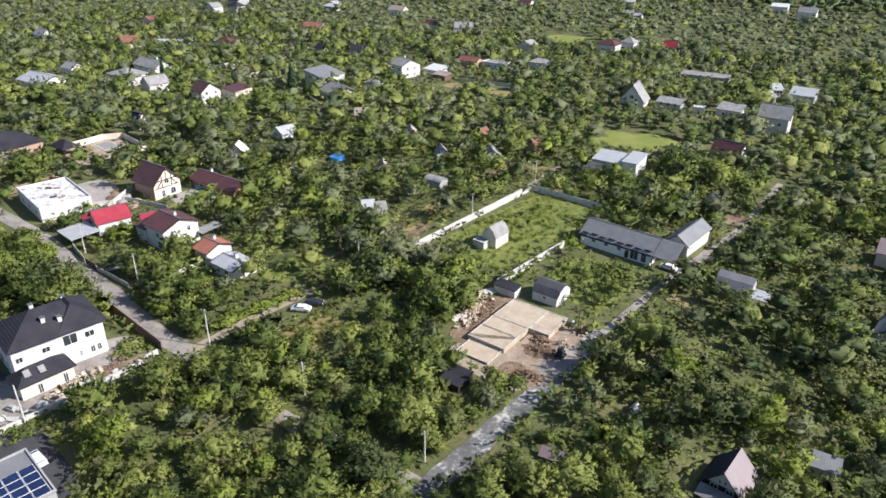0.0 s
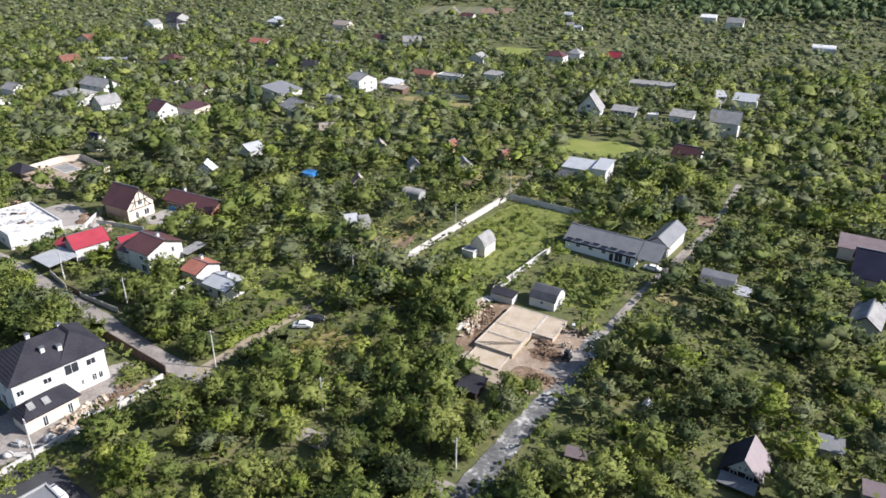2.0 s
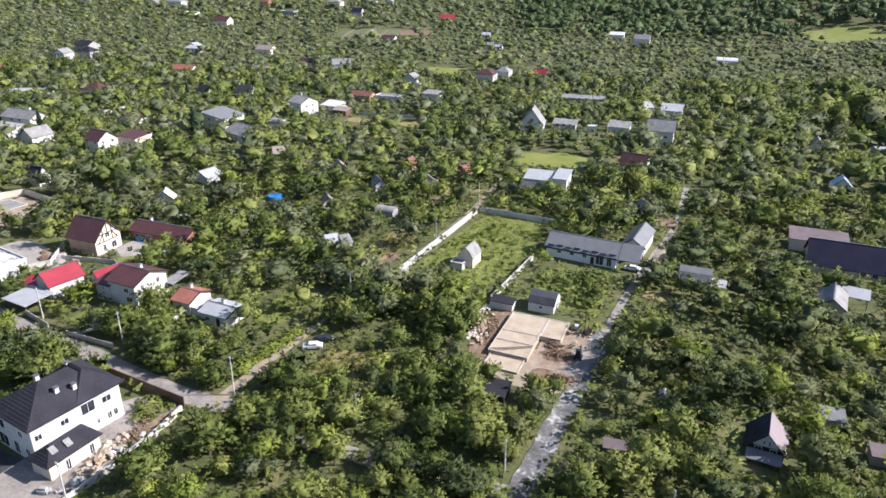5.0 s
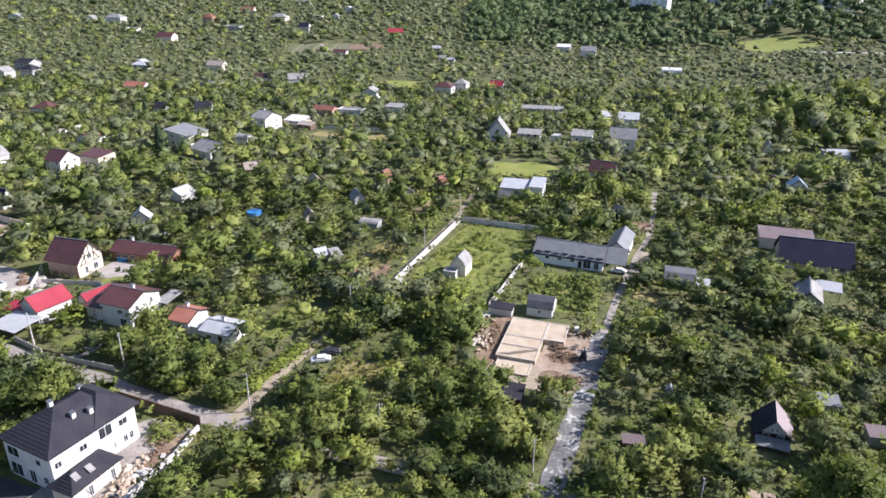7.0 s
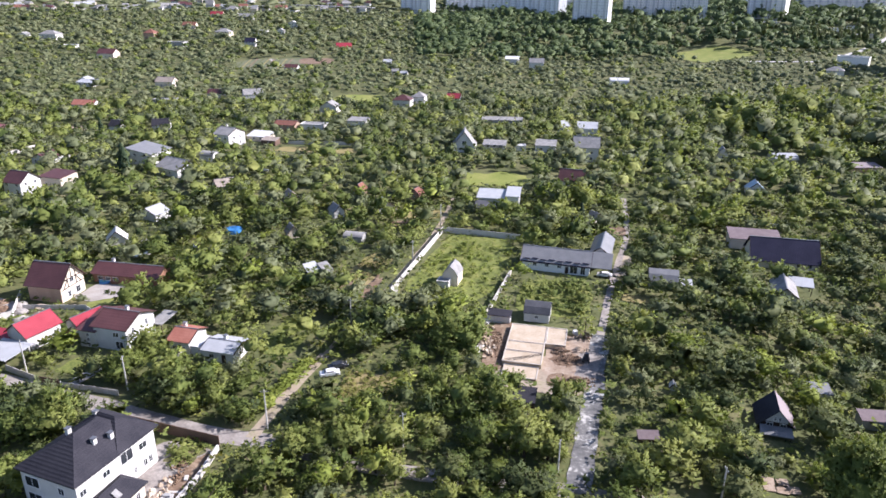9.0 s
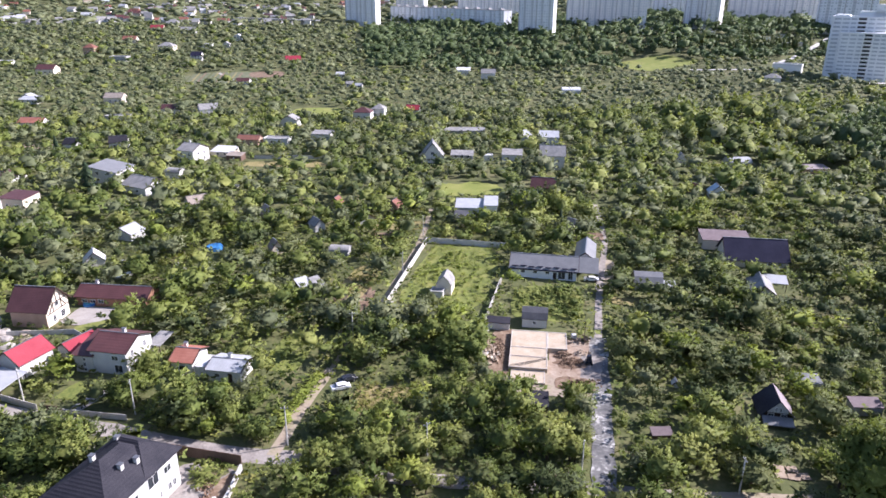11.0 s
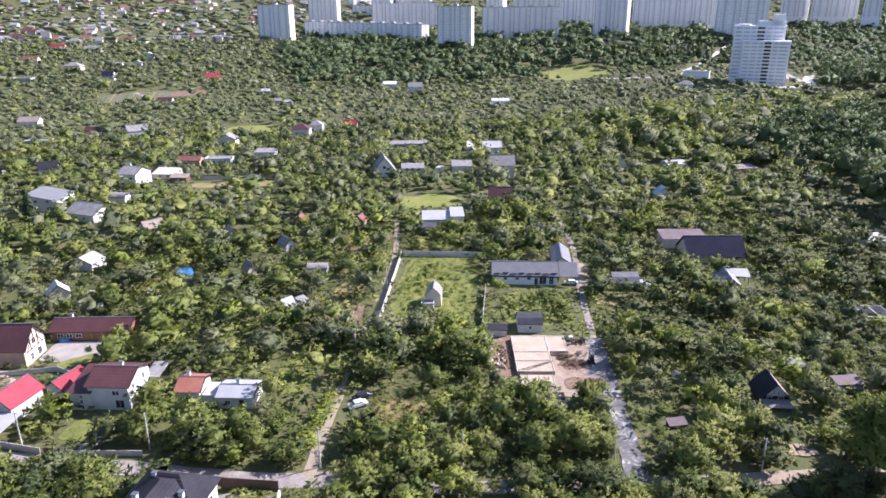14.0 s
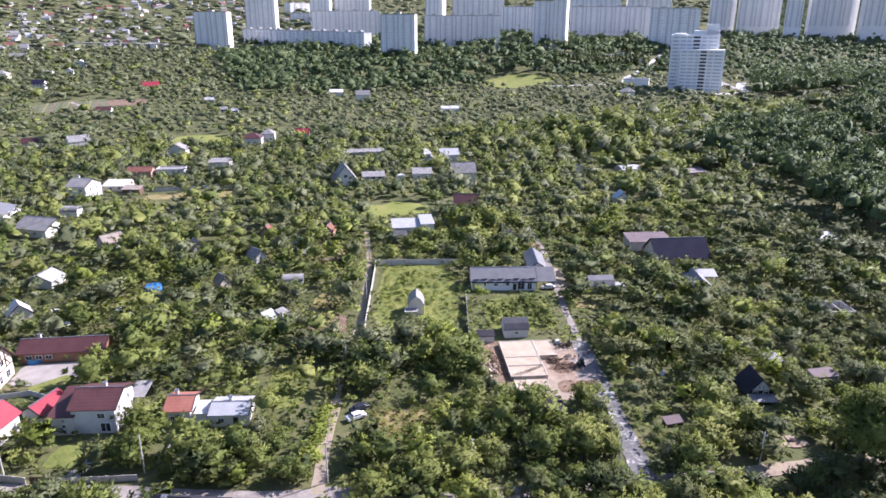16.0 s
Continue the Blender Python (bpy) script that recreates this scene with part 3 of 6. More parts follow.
patch("paved_yard", "dark asphalt strip in the villa's shade", "yard", -83, -66, 16, 10, -16, ASPHALT, 0.05)
patch("garden_bed", "planted bed with shrubs in the villa's yard", "garden bed", -64.4, -46.4, 5.0, 7, -20, GROUND, 0.09, ragged=0.5, cap=1.8)
patch("paved_yard", "dark asphalt forecourt beside the solar roof", "yard", -56.5, -77.5, 22, 9.5, -22, ASPHALT, 0.085, ragged=0.05)
patch("paved_yard", "pale terrace round a swimming pool", "yard", -165, 46, 26, 22, -20, SAND, 0.07)
patch("paved_yard", "pale rubble yard of the unfinished building", "yard", -137, 12, 24, 18, -25, PAVING, 0.05)
patch("clearing", "bare tan earth yard in the far gardens", "clearing", -209, 246, 22, 11, 0, SAND, 0.06)
slabs = thing("slab_terrace", "broken pale concrete slabs laid beside the road", "terrace", 38, -57.5, None, -15)
for u, v, t in ((-1.6, -0.9, 4), (0.5, -1.1, -3), (2.4, -0.7, 6), (-1.4, 1.0, -5), (0.9, 1.1, 3)):
    part("slab", boxes((-0.95, 0.95, -0.9, 0.9, 0.0, 0.14)), SAND, slabs).matrix_basis = pose(u, v, 0.02, 0, 0, t)
clear(38, -58.5, 7, 7, -15)
patch("path", "pale concrete drive up to the brown-roofed house", "path", -93.6, -18.5, 3, 9, -28, PAVING, 0.09)
patch("clearing", "fallow allotment strips in the far gardens", "clearing", -158, 555, 74, 80, 10, DRY_GREEN, 0.1)
strip("path", "pale path across the far allotments", "path", [(-172, 592), (-154, 548), (-132, 508)], 3.2, PAVING, 0.2, keep=0)
patch("soil", "bare reddish earth beside the far allotments", "soil", -122, 576, 34, 44, 10, SOIL, 0.16)
for k in range(9):
    strip("garden_bed", "long narrow vegetable bed in the far allotments", "garden bed", [(-196 + k * 6.0, 592), (-190 + k * 5.6, 518)], 1.6, (GROUND, DRY, SOIL)[k % 3], 0.22, keep=0)

# ---------------------------------------------------------------- the walled plot, barn and building site
fence("white concrete panel wall along the dirt track", [(-30.6, 18.6), (-14, 69.4)], 1.3, CONCRETE, 2.5)
fence("white concrete panel wall closing the weedy plot", [(-13.6, 69.2), (12, 60.6)], 1.2, CONCRETE, 2.5)
fence("white concrete panel wall between plot and barn", [(-5.6, 6.2), (4.4, 33.6)], 1.2, CONCRETE, 2.5)
fence("short white wall at the plot's gateway", [(-32.2, 15.6), (-28.2, 19.4)], 1.2, CONCRETE, 1.8)

barn = house("barn", "long low white barn with a grey metal roof", 18.6, 38.6, 19.5, 9.4, -18, 2.4, 5.1, "gable", TOWER, R_BARN, over=0.5, category="barn", south=10, cap=0.9,
             win=[("S", -6, 1.9, 1.2, 0.9), ("S", -2.4, 1.9, 1.2, 0.9), ("S", 1.2, 1.9, 1.2, 0.9), ("S", 5.4, 1.3, 2.2, 2.2), ("S", 8.0, 1.3, 1.4, 2.2)], door=("S", 3.4))
carport = house("carport", "open carport under the barn's grey metal roof", 30.7, 34.65, 5.6, 9.4, -18, 2.4, 5.1, "gable", WHITE, R_BARN, over=0.49, category="carport", south=9, cap=0.9, walls=False, posts=True)
part("eave_band", boxes((-9.9, 9.9, -5.3, -5.22, 2.55, 3.0)), R_NAVY, barn, "dark navy eave band")
for i in range(8):
    part("snow_guard", boxes((-9.3 + i * 2.45, -7.5 + i * 2.45, -4.75 + 0.22 * (i % 2), -4.45 + 0.22 * (i % 2), 3.42 + 0.1 * (i % 2), 3.62 + 0.1 * (i % 2))), R_NAVY, barn)
house("garage", "white outbuilding with a grey metal roof beside the lane", 34.3, 47.0, 5.6, 14.5, -20, 2.7, 4.6, "gable", WHITE, R_BARN, "y", south=2, category="outbuilding")
house("hut", "grey gambrel-roofed garden hut in the weedy plot", -13.0, 28.2, 4.4, 5.6, -18, 2.2, 5.0, "gambrel", CREAM, R_SLATE, "y", over=0.2, win=[("S", 0, 1.6, 0.9, 1.0)], category="hut", south=5)
house("lean_to", "small pale lean-to beside the garden hut", -15.6, 24.8, 3.4, 3.0, -18, 1.1, 1.5, "flat", CONCRETE, R_SLATE, over=0.2, category="shed", south=4)
house("shed", "white garden shed with a dark mansard roof", 7.4, 5.9, 6.2, 6.2, -16, 1.5, 3.6, "gambrel", WHITE, R_SHED, "x", over=0.2, win=[("S", 0, 1.4, 0.9, 0.9), ("E", 0, 1.4, 0.9, 0.9)], category="shed", south=3)
house("shed", "low white shed with a dark flat roof", -2.5, 4.2, 5.6, 2.6, -16, 1.2, 1.6, "shed", WHITE, R_DARK, over=0.2, category="shed", south=3)


def foundation():
    e = thing("foundation", "new pale concrete house foundation in separate bays", "foundation", 0.2, 0.4, -0.9, -15)
    def bay(x0, x1, y0, y1, top):
        part("slab", boxes((x0, x1, y0, y1, -0.3, top)), FOUND, e)
        for a in ((x0, x1, y1 - 0.2, y1, top - 0.1, top + 0.1), (x0, x1, y0, y0 + 0.2, top - 0.1, top + 0.1), (x0, x0 + 0.2, y0 + 0.2, y1 - 0.2, top - 0.1, top + 0.1), (x1 - 0.2, x1, y0 + 0.2, y1 - 0.2, top - 0.1, top + 0.1)):
            part("edge_beam", boxes(a), FOUND_EDGE, e)
    bay(0, 8.7, -8.6, 0, 1.15)
    bay(8.75, 13.4, -8.4, 0, 1.12)
    bay(0, 8.7, -13.0, -8.65, 1.15)
    bay(0, 8.7, -18.2, -13.05, 1.12)
    bay(0.6, 8.2, -23.4, -18.25, 0.5)
    for k in range(3):
        part("reinforcing_bar", tube(bmesh.new(), (0.2 + k, -17.8, 1.3), (8.4, -13.4 - k * 0.3, 1.3), 0.05, 0.05, 5), RUBBER, e)
    for y in (-8.62, -13.02):
        part("joint", boxes((0.3, 8.4, y - 0.06, y + 0.06, 1.17, 1.27)), RUST, e)
    clear(4, -12, 17, 30, -15)
    clear(1, -28.5, 12, 7, -15, 4.6)


foundation()
rng = np.random.default_rng(5)


def rubble(x, y, w, d, n, material, label, lo=0.15, hi=0.6):
    bm = bmesh.new()
    for i in range(n):
        u, v, s = rng.normal(0, w / 4), rng.normal(0, d / 4), rng.uniform(lo, hi)
        m = pose(x + u, y + v, G(x, y) + s * 0.3 + 0.6 * math.exp(-(u * u + v * v) / 3), *rng.uniform(0, 90, 3))
        box(bm, -s / 2, s / 2, -s * 0.35, s * 0.35, -s * 0.25, s * 0.25, m)
    tagged(new("rubble", mesh_of(bm, material, "rubble")), label, "rubble", kind="stuff")


rubble(-5.2, -6, 4.5, 14, 300, SOIL, "brown soil clods heaped beside the foundation", 0.12, 0.55)
rubble(-7.0, -6, 3.6, 11, 260, BOARDS, "pale broken boards and blocks on the soil", 0.2, 1.0)
rubble(9.8, -12.0, 3.5, 2.5, 170, SOIL, "dark brown earth heap in the foundation's corner", 0.12, 0.5)
rubble(10.4, -24.8, 8, 3.4, 150, SOIL, "brown clods and bricks along the yard's edge", 0.15, 0.5)
rubble(10.6, -15.6, 6, 4, 120, SOIL, "brown earth clods scattered over the sandy yard", 0.1, 0.4)
rubble(14.4, -12.0, 3.0, 3.0, 26, BOARDS, "loose boards and blocks by the building machine", 0.2, 0.7)
rubble(16.5, -5.5, 4, 3, 60, SAND, "pale sand heap by the site's lamp post", 0.2, 0.7)
for x, y, r in ((-9.0, -10.2, 62), (-7.0, 2.6, 50), (-5.2, 4.0, 60)):
    e = thing("board_stack", "stack of grey weathered boards on the ground", "boards", x, y, None, r, "stacks of boards")
    for k in range(5):
        part("board", boxes((-2.0, 2.0, -0.7 + k * 0.28, -0.46 + k * 0.28, 0.0 + 0.03 * (k % 3), 0.34 + 0.04 * k)), CONCRETE, e)
tank = thing("water_tank", "white square water tank in a metal cage", "tank", 14.8, -4.0)
part("tank_body", boxes((-0.5, 0.5, -0.5, 0.5, 0.1, 1.15)), PVC, tank)
part("pallet", boxes((-0.55, 0.55, -0.55, 0.55, 0, 0.1)), TIMBER, tank)
for a in (-0.52, 0, 0.52):
    part("cage_bar", boxes((a - 0.02, a + 0.02, -0.54, -0.5, 0.1, 1.17)), METAL, tank)

# ---------------------------------------------------------------- houses to the west
W2 = [("E", -7.0, 5.0, 1.3, 1.2), ("E", -2.4, 5.2, 1.5, 1.2), ("E", 1.9, 5.5, 2.6, 2.2), ("E", 5.4, 5.3, 1.8, 1.4), ("E", 5.4, 1.8, 0.9, 1.5), ("E", 6.6, 1.8, 0.9, 1.5), ("E", 3.2, 1.8, 0.6, 1.3),
      ("S", -3.6, 1.5, 3.0, 2.6), ("S", 0.4, 1.5, 1.6, 2.6), ("S", 3.8, 1.8, 1.3, 1.5), ("S", -3.6, 5.0, 3.0, 2.0), ("S", 2.6, 5.0, 1.3, 1.4), ("N", 0, 5.0, 1.4, 1.3)]
villa = house("villa", "white two-storey villa with a dark hipped tile roof", -77.7, -53.1, 11.8, 16.2, -24, 6.6, 10.4, "hip", WHITE, R_DARK, "y", 0.6, W2,
              [(2.9, -1.1, 9.6), (3.7, 1.5, 9.2), (-2.2, 4.2, 10.1), (-2.1, -1.4, 10.4)], category="house", south=3)
cross = house("villa_roof_wing", "dark tiled cross hip on the villa's roof", -75.9, -49.1, 11.7, 8.0, -24, 6.62, 9.9, "hip", WHITE, R_DARK, "x", 0.59, [], category="roof wing", south=0, walls=False)
absorb(villa, cross)
annex = house("garage", "white garage wing with a dark roof and skylights", -71.6, -60.8, 4.6, 9.2, -20, 2.3, 4.3, "hip", CREAM, R_DARK, "y", 0.5, [("E", -1.4, 1.1, 0.9, 2.1), ("E", 3.0, 1.1, 0.9, 2.1)], category="garage", south=2)
for u, v in ((1.2, -2.6), (1.6, -0.2)):
    s = part("skylight", boxes((-0.7, 0.7, -0.55, 0.55, 0, 0.14)), R_SLATE, annex)
    s.matrix_basis = pose(u - 0.2, v, 4.25, 0, 36, 0)
fence("low pale rendered wall round the villa's yard", [(-67.6, -75.5), (-63.6, -63.5), (-60.4, -53.0), (-59.2, -45.2)], 0.5, CONCRETE, 3, thick=0.4, post=0.45)
rng2 = np.random.default_rng(12)
for k in range(9):
    s = k / 8
    x, y = -69.6 + 7.0 * s + rng2.uniform(-0.7, 0.7), -72 + 18 * s + rng2.uniform(-1, 1)
    if k % 3 == 0:
        e = thing("sack", "bulging white building sack in the villa's yard", "sack", x, y, None, 30 * k)
        bm = bmesh.new()
        bmesh.ops.create_icosphere(bm, subdivisions=2, radius=0.75)
        for v in bm.verts:
            v.co.z = max(v.co.z * 0.8, -0.45) + 0.47
            v.co.x *= 1.1 + 0.1 * math.sin(v.co.y * 5)
        part("sack_body", bm, CONCRETE, e)
    elif k % 3 == 1:
        e = thing("board_stack", "loose grey boards lying in the villa's yard", "boards", x, y, None, 25 * k, "stacks of boards")
        for q in range(4):
            part("board", boxes((-1.5, 1.5, -0.5 + q * 0.27, -0.26 + q * 0.27, 0.0, 0.08 + 0.06 * (q % 3))), TIMBER if k == 4 else CONCRETE, e)
    else:
        e = thing("block_stack", "stack of pale building blocks in the yard", "blocks", x, y, None, 12 * k)
        for q in range(6):
            part("block", boxes((-0.6 + 0.42 * (q % 3), -0.22 + 0.42 * (q % 3), -0.3, 0.3, 0.22 * (q // 3), 0.2 + 0.22 * (q // 3))), CONCRETE, e)
rubble(-66.0, -60.5, 4, 11, 110, BOARDS, "loose boards and broken blocks in the villa's yard", 0.25, 1.1)
rubble(-64.2, -51.0, 2.6, 8, 80, SOIL, "brown clods on the dug bed by the yard wall", 0.15, 0.5)
fence("brown sheet-metal fence along the road", [(-59.4, -44.1), (-82.6, -35.4)], 1.4, RUST, 2.6)
fence("white end wall of the villa's garden", [(-83, -35.4), (-86.6, -38.0)], 1.5, CONCRETE, 2.5)
solar = house("garage", "flat grey-roofed outbuilding carrying solar panels", -51.6, -85.1, 12, 11, -22, 3.4, 3.8, "flat", GREY, R_BARN, over=0.3, category="outbuilding", south=0)
for i in range(4):
    for j in range(3):
        e = thing("solar_panel", "dark blue solar panel with pale frame on the flat roof", "solar panel", -50.6 + i * 1.76 - j * 0.82, -81.2 - i * 0.71 - j * 2.04, 3.62, -22, "solar panels on the roof")
        p = part("panel_frame", boxes((-0.9, 0.9, -1.05, 1.05, 0.25, 0.3)), PVC, e)
        part("cell_area", boxes((-0.86, 0.86, -1.0, 1.0, 0.3, 0.31)), PANEL, p)
        part("support", boxes((-0.8, 0.8, 0.6, 0.66, -0.1, 0.25)), METAL, e)
        part("support", boxes((-0.8, 0.8, -0.66, -0.6, -0.1, 0.25)), METAL, e)

WB = [("S", 1.6, 4.0, 1.6, 1.2), ("S", 2.2, 1.4, 2.0, 2.0), ("E", -2.6, 4.4, 1.0, 1.5), ("E", 2.2, 4.4, 1.0, 1.5), ("E", -2.6, 1.6, 1.0, 1.7), ("E", 1.0, 1.6, 1.4, 1.7)]
house("house", "white two-storey house with a brown metal roof", -91.4, -3.2, 8.6, 10.0, -17, 5.0, 7.0, "gable", WHITE, R_BROWN, "x", 0.5, WB, [(0.6, 1.0, 7.6)], ("E", -0.6), south=6, cap=0.9)
house("house_wing", "white lower wing with a brown roof", -97.4, -2.2, 4.4, 9.0, -17, 3.6, 5.0, "shed", WHITE, R_BROWN, "x", 0.5, [("S", 0.2, 3.2, 0.8, 0.8), ("S", 0.2, 2.0, 0.8, 1.0), ("S", 0.2, 0.7, 0.8, 1.1)], category="house wing", south=4)
house("terrace_roof", "dark sheet roof over a side terrace", -84.6, 2.6, 3.2, 6.0, -17, 1.8, 2.3, "shed", GREY, R_SLATE, "x", 0.2, category="shelter", walls=False, posts=True, south=2)
house("cottage", "small cottage with a terracotta roof", -76.0, -6.6, 5.0, 7.2, -16, 2.5, 3.9, "gable", WHITE, R_ORANGE, "x", 0.45, [("S", -1.2, 1.3, 0.9, 1.1), ("S", 1.1, 1.3, 0.9, 1.1)], [(-1.4, 1.6, 4.35)], ("S", 0), south=5)
house("cottage", "grey cottage with a pale grey metal roof", -66.2, -11.2, 7.6, 6.8, -17, 2.1, 3.05, "gable", WHITE, R_GREY, "x", 0.4, [("S", -1.6, 1.4, 1.3, 1.1), ("E", 0, 1.4, 1.2, 1.1)], [(-0.4, 1.0, 3.8)], ("S", 1.4), south=6)
house("porch", "white flat-roofed link between the two cottages", -71.6, -9.2, 3.2, 5.4, -17, 1.5, 1.7, "flat", WHITE, R_WHITE, over=0.1, category="porch", south=3)
fence("low white wall between two gardens", [(-75.9, -9.8), (-80.0, -22.4)], 0.2, CONCRETE, 2.5, keep=3)
fence("white wall with a brown gate along the road", [(-112, -16.5), (-103, -21.4)], 0.7, CONCRETE, 2.5)
fence("brown sheet-metal sliding gate by the road", [(-102.2, -21.8), (-97.6, -23.2)], 0.9, RUST, 2.3, name="gate", category="gate")
fence("white wall along the road behind bushes", [(-97.2, -23.4), (-84, -27)], 0.5, CONCRETE, 2.5)
house("house", "white house with a bright red metal roof", -112.2, -3.2, 6.6, 8.4, -28, 3.2, 5.6, "gable", WHITE, R_RED, "y", 0.5, [("S", -1.6, 1.6, 1.0, 1.2), ("S", 1.6, 1.6, 1.0, 1.2)], south=8, cap=0.9)
house("outbuilding", "small outbuilding with a red metal roof", -103.6, 4.0, 4.6, 7.4, -33, 1.5, 3.0, "gable", WHITE, R_RED, "y", 0.4, category="outbuilding", south=2)
house("shelter", "red tin roof over a small yard shelter", -119, -4, 5.5, 3.0, -20, 1.4, 1.9, "shed", RUST, R_RED, "x", 0.2, category="shelter", walls=False, posts=True, south=2)
house("carport", "flat grey carport on brown posts", -114.4, -12.0, 8.2, 7.0, -20, 1.8, 2.1, "shed", RUST, R_GREY, "x", 0.3, category="carport", walls=False, posts=True, south=4)
cream = house("house", "cream house with dark timber gable and brown roof", -119.2, 22.6, 9.6, 9.0, -13, 4.2, 8.6, "gable", CREAM, R_BROWN, "x", 0.7, [("E", -1.6, 1.4, 1.2, 2.0), ("E", 1.8, 1.4, 1.8, 2.0), ("E", 0, 4.8, 1.6, 1.4), ("S", 0, 1.6, 0.8, 1.2)], south=4)
# the facing's brown is brick and also stands for this side's shade
brickface = thing("brick_facing", "brown brick facing, also painting shade on the cream house's side", "wall facing", -119.2, 22.6, None, -13)
part("facing", boxes((-4.78, 4.78, -4.62, -4.5, 0.0, 4.6)), BRICKW, brickface)
tim = thing("timber_framing", "dark timber framing boards on the cream gable", "timber framing", -119.2, 22.6, None, -13)
for a, b in (((4.86, -3.6, 5.4), (4.86, 3.6, 5.4)), ((4.86, -1.6, 3.2), (4.86, -1.6, 7.0)), ((4.86, 1.6, 3.2), (4.86, 1.6, 7.0)), ((4.86, -4.2, 3.2), (4.86, 4.2, 3.2)), ((4.86, -3.4, 3.2), (4.86, -1.6, 5.4)), ((4.86, 3.4, 3.2), (4.86, 1.6, 5.4)), ((4.86, 0, 5.4), (4.86, 0, 8.4))):
    part("timber", tube(bmesh.new(), a, b, 0.14, 0.14, 4), TIMBER, tim)
absorb(cream, brickface)
absorb(cream, tim)
house("outbuilding", "long outbuilding with a brown roof and orange gable", -103.0, 32.4, 19.6, 7.6, -13, 2.0, 3.9, "gable", ORANGEW, R_BROWN, "x", 0.5, [("S", -7.5, 1.3, 1.6, 1.1), ("S", -5.2, 1.3, 1.6, 1.1), ("S", -2.9, 1.3, 1.6, 1.1)], [(-6.6, 1.6, 4.3)], category="outbuilding", south=5)
clear(-78.0, -17.5, 5, 13, -18, 0.8)
clear(-104, 12.6, 11, 7, 0, 1.0)
clear(-60.2, -61.5, 3.0, 32, -20)
clear(-52.5, -60.5, 6, 4, 0)
clear(-114, 9.5, 24, 7, 0, 1.0)
fence("pale concrete wall below the paved courtyard", [(-124, 13.8), (-108, 13.2), (-103, 8.6)], 0.5, CONCRETE, 2.5)
pool = thing("pool", "small round blue garden pool", "pool", -110, 30.2)
bm = bmesh.new()
tube(bm, (0, 0, 0), (0, 0, 0.7), 1.6, 1.6, 20)
part("pool_wall", bm, BLUE, pool)
bm = bmesh.new()
tube(bm, (0, 0, 0.7), (0, 0, 0.72), 1.45, 1.45, 20)
part("water", bm, POOL, pool)

house("building_shell", "unfinished white flat-roofed building shell", -139.5, 3.0, 21, 13.6, -25, 2.9, 3.5, "flat", WHITE, R_STAIN_SHADE, over=0.2, category="building", south=3, win=[("S", -6, 1.6, 1.6, 1.6), ("S", 0, 1.6, 1.6, 1.6), ("S", 6, 1.6, 1.6, 1.6)])
for k in range(9):
    e = thing("rubble_heap", "grey and brown rubble heap beside the building shell", "rubble heap", -127 + 5.5 * (k % 3) - 2 * (k // 3), 9.5 + 4 * (k // 3) - 1.6 * (k % 3), None, 40 * k)
    bm = bmesh.new()
    bmesh.ops.create_icosphere(bm, subdivisions=3, radius=1.5)
    for v in bm.verts:
        v.co.z = max(0, v.co.z) * 0.55 + 0.35 * noise.noise(v.co * 1.3 + Vector((k, 0, 0)))
        v.co.x *= 1.3
    part("mound", bm, (SOIL, PAVING, SAND)[k % 3], e)
# boxes added to make the dark spots on the roof slab
for k in range(7):
    e = thing("block_stack", "box added for a dark spot on the unfinished roof", "blocks", -146 + 2.3 * k, 7.2 - 1.5 * k + 2.4 * (k % 3) - 3, 3.03, 17 * k)
    part("block", boxes((-0.9, 0.9, -0.3, 0.3, 0, 0.35)), (GREY, TIMBER, SOIL)[k % 3], e)
fence("white wall of the building plot", [(-128.6, 21.6), (-124.4, 9.6), (-133, 1.4)], 0.9, CONCRETE, 2.5)
fence("tan plank fence with brick posts", [(-163, -2), (-160.2, 1.8), (-155.7, 21.4)], 1.1, BRICKW, 2.6, post=0.4)
house("house", "tan brick house with a dark hipped roof and balcony", -188.5, 27, 18, 17, -12, 5.6, 9.2, "hip", BRICKW, R_DARK, "x", 0.8, [("E", -4, 1.5, 1.8, 1.7), ("E", 2, 1.5, 1.8, 1.7), ("E", -4, 4.4, 1.8, 1.5), ("E", 2, 4.4, 1.8, 1.5), ("S", -5, 1.5, 1.8, 1.7), ("S", 4, 1.5, 1.8, 1.7), ("S", 0, 4.4, 1.8, 1.5)], south=4)
house("gazebo", "open gazebo with a dark hipped roof", -174.5, 39.0, 7.6, 5.6, -12, 2.4, 4.6, "hip", BRICKW, R_DARK, "x", 0.5, category="gazebo", walls=False, posts=True, south=4)
pl = thing("pool", "rectangular covered swimming pool in a pale terrace", "pool", -168.5, 51.5, None, -22)
part("pool_rim", boxes((-5.2, 5.2, -3, 3, -0.2, 0.18)), CONCRETE, pl)
part("water", boxes((-4.8, 4.8, -2.6, 2.6, 0.1, 0.2)), R_SLATE, pl)
fence("white rendered wall round the pool terrace", [(-178, 43.6), (-175.2, 56.4), (-170.2, 61.2), (-151, 52.4), (-153.5, 38)], 1.5, CREAM, 3)
house("shed", "dark steep shed behind the pool terrace", -173, 73, 5, 5, -12, 2.6, 6, "gable", WHITE, R_NAVY, "x", 0.2, category="shed", south=2)

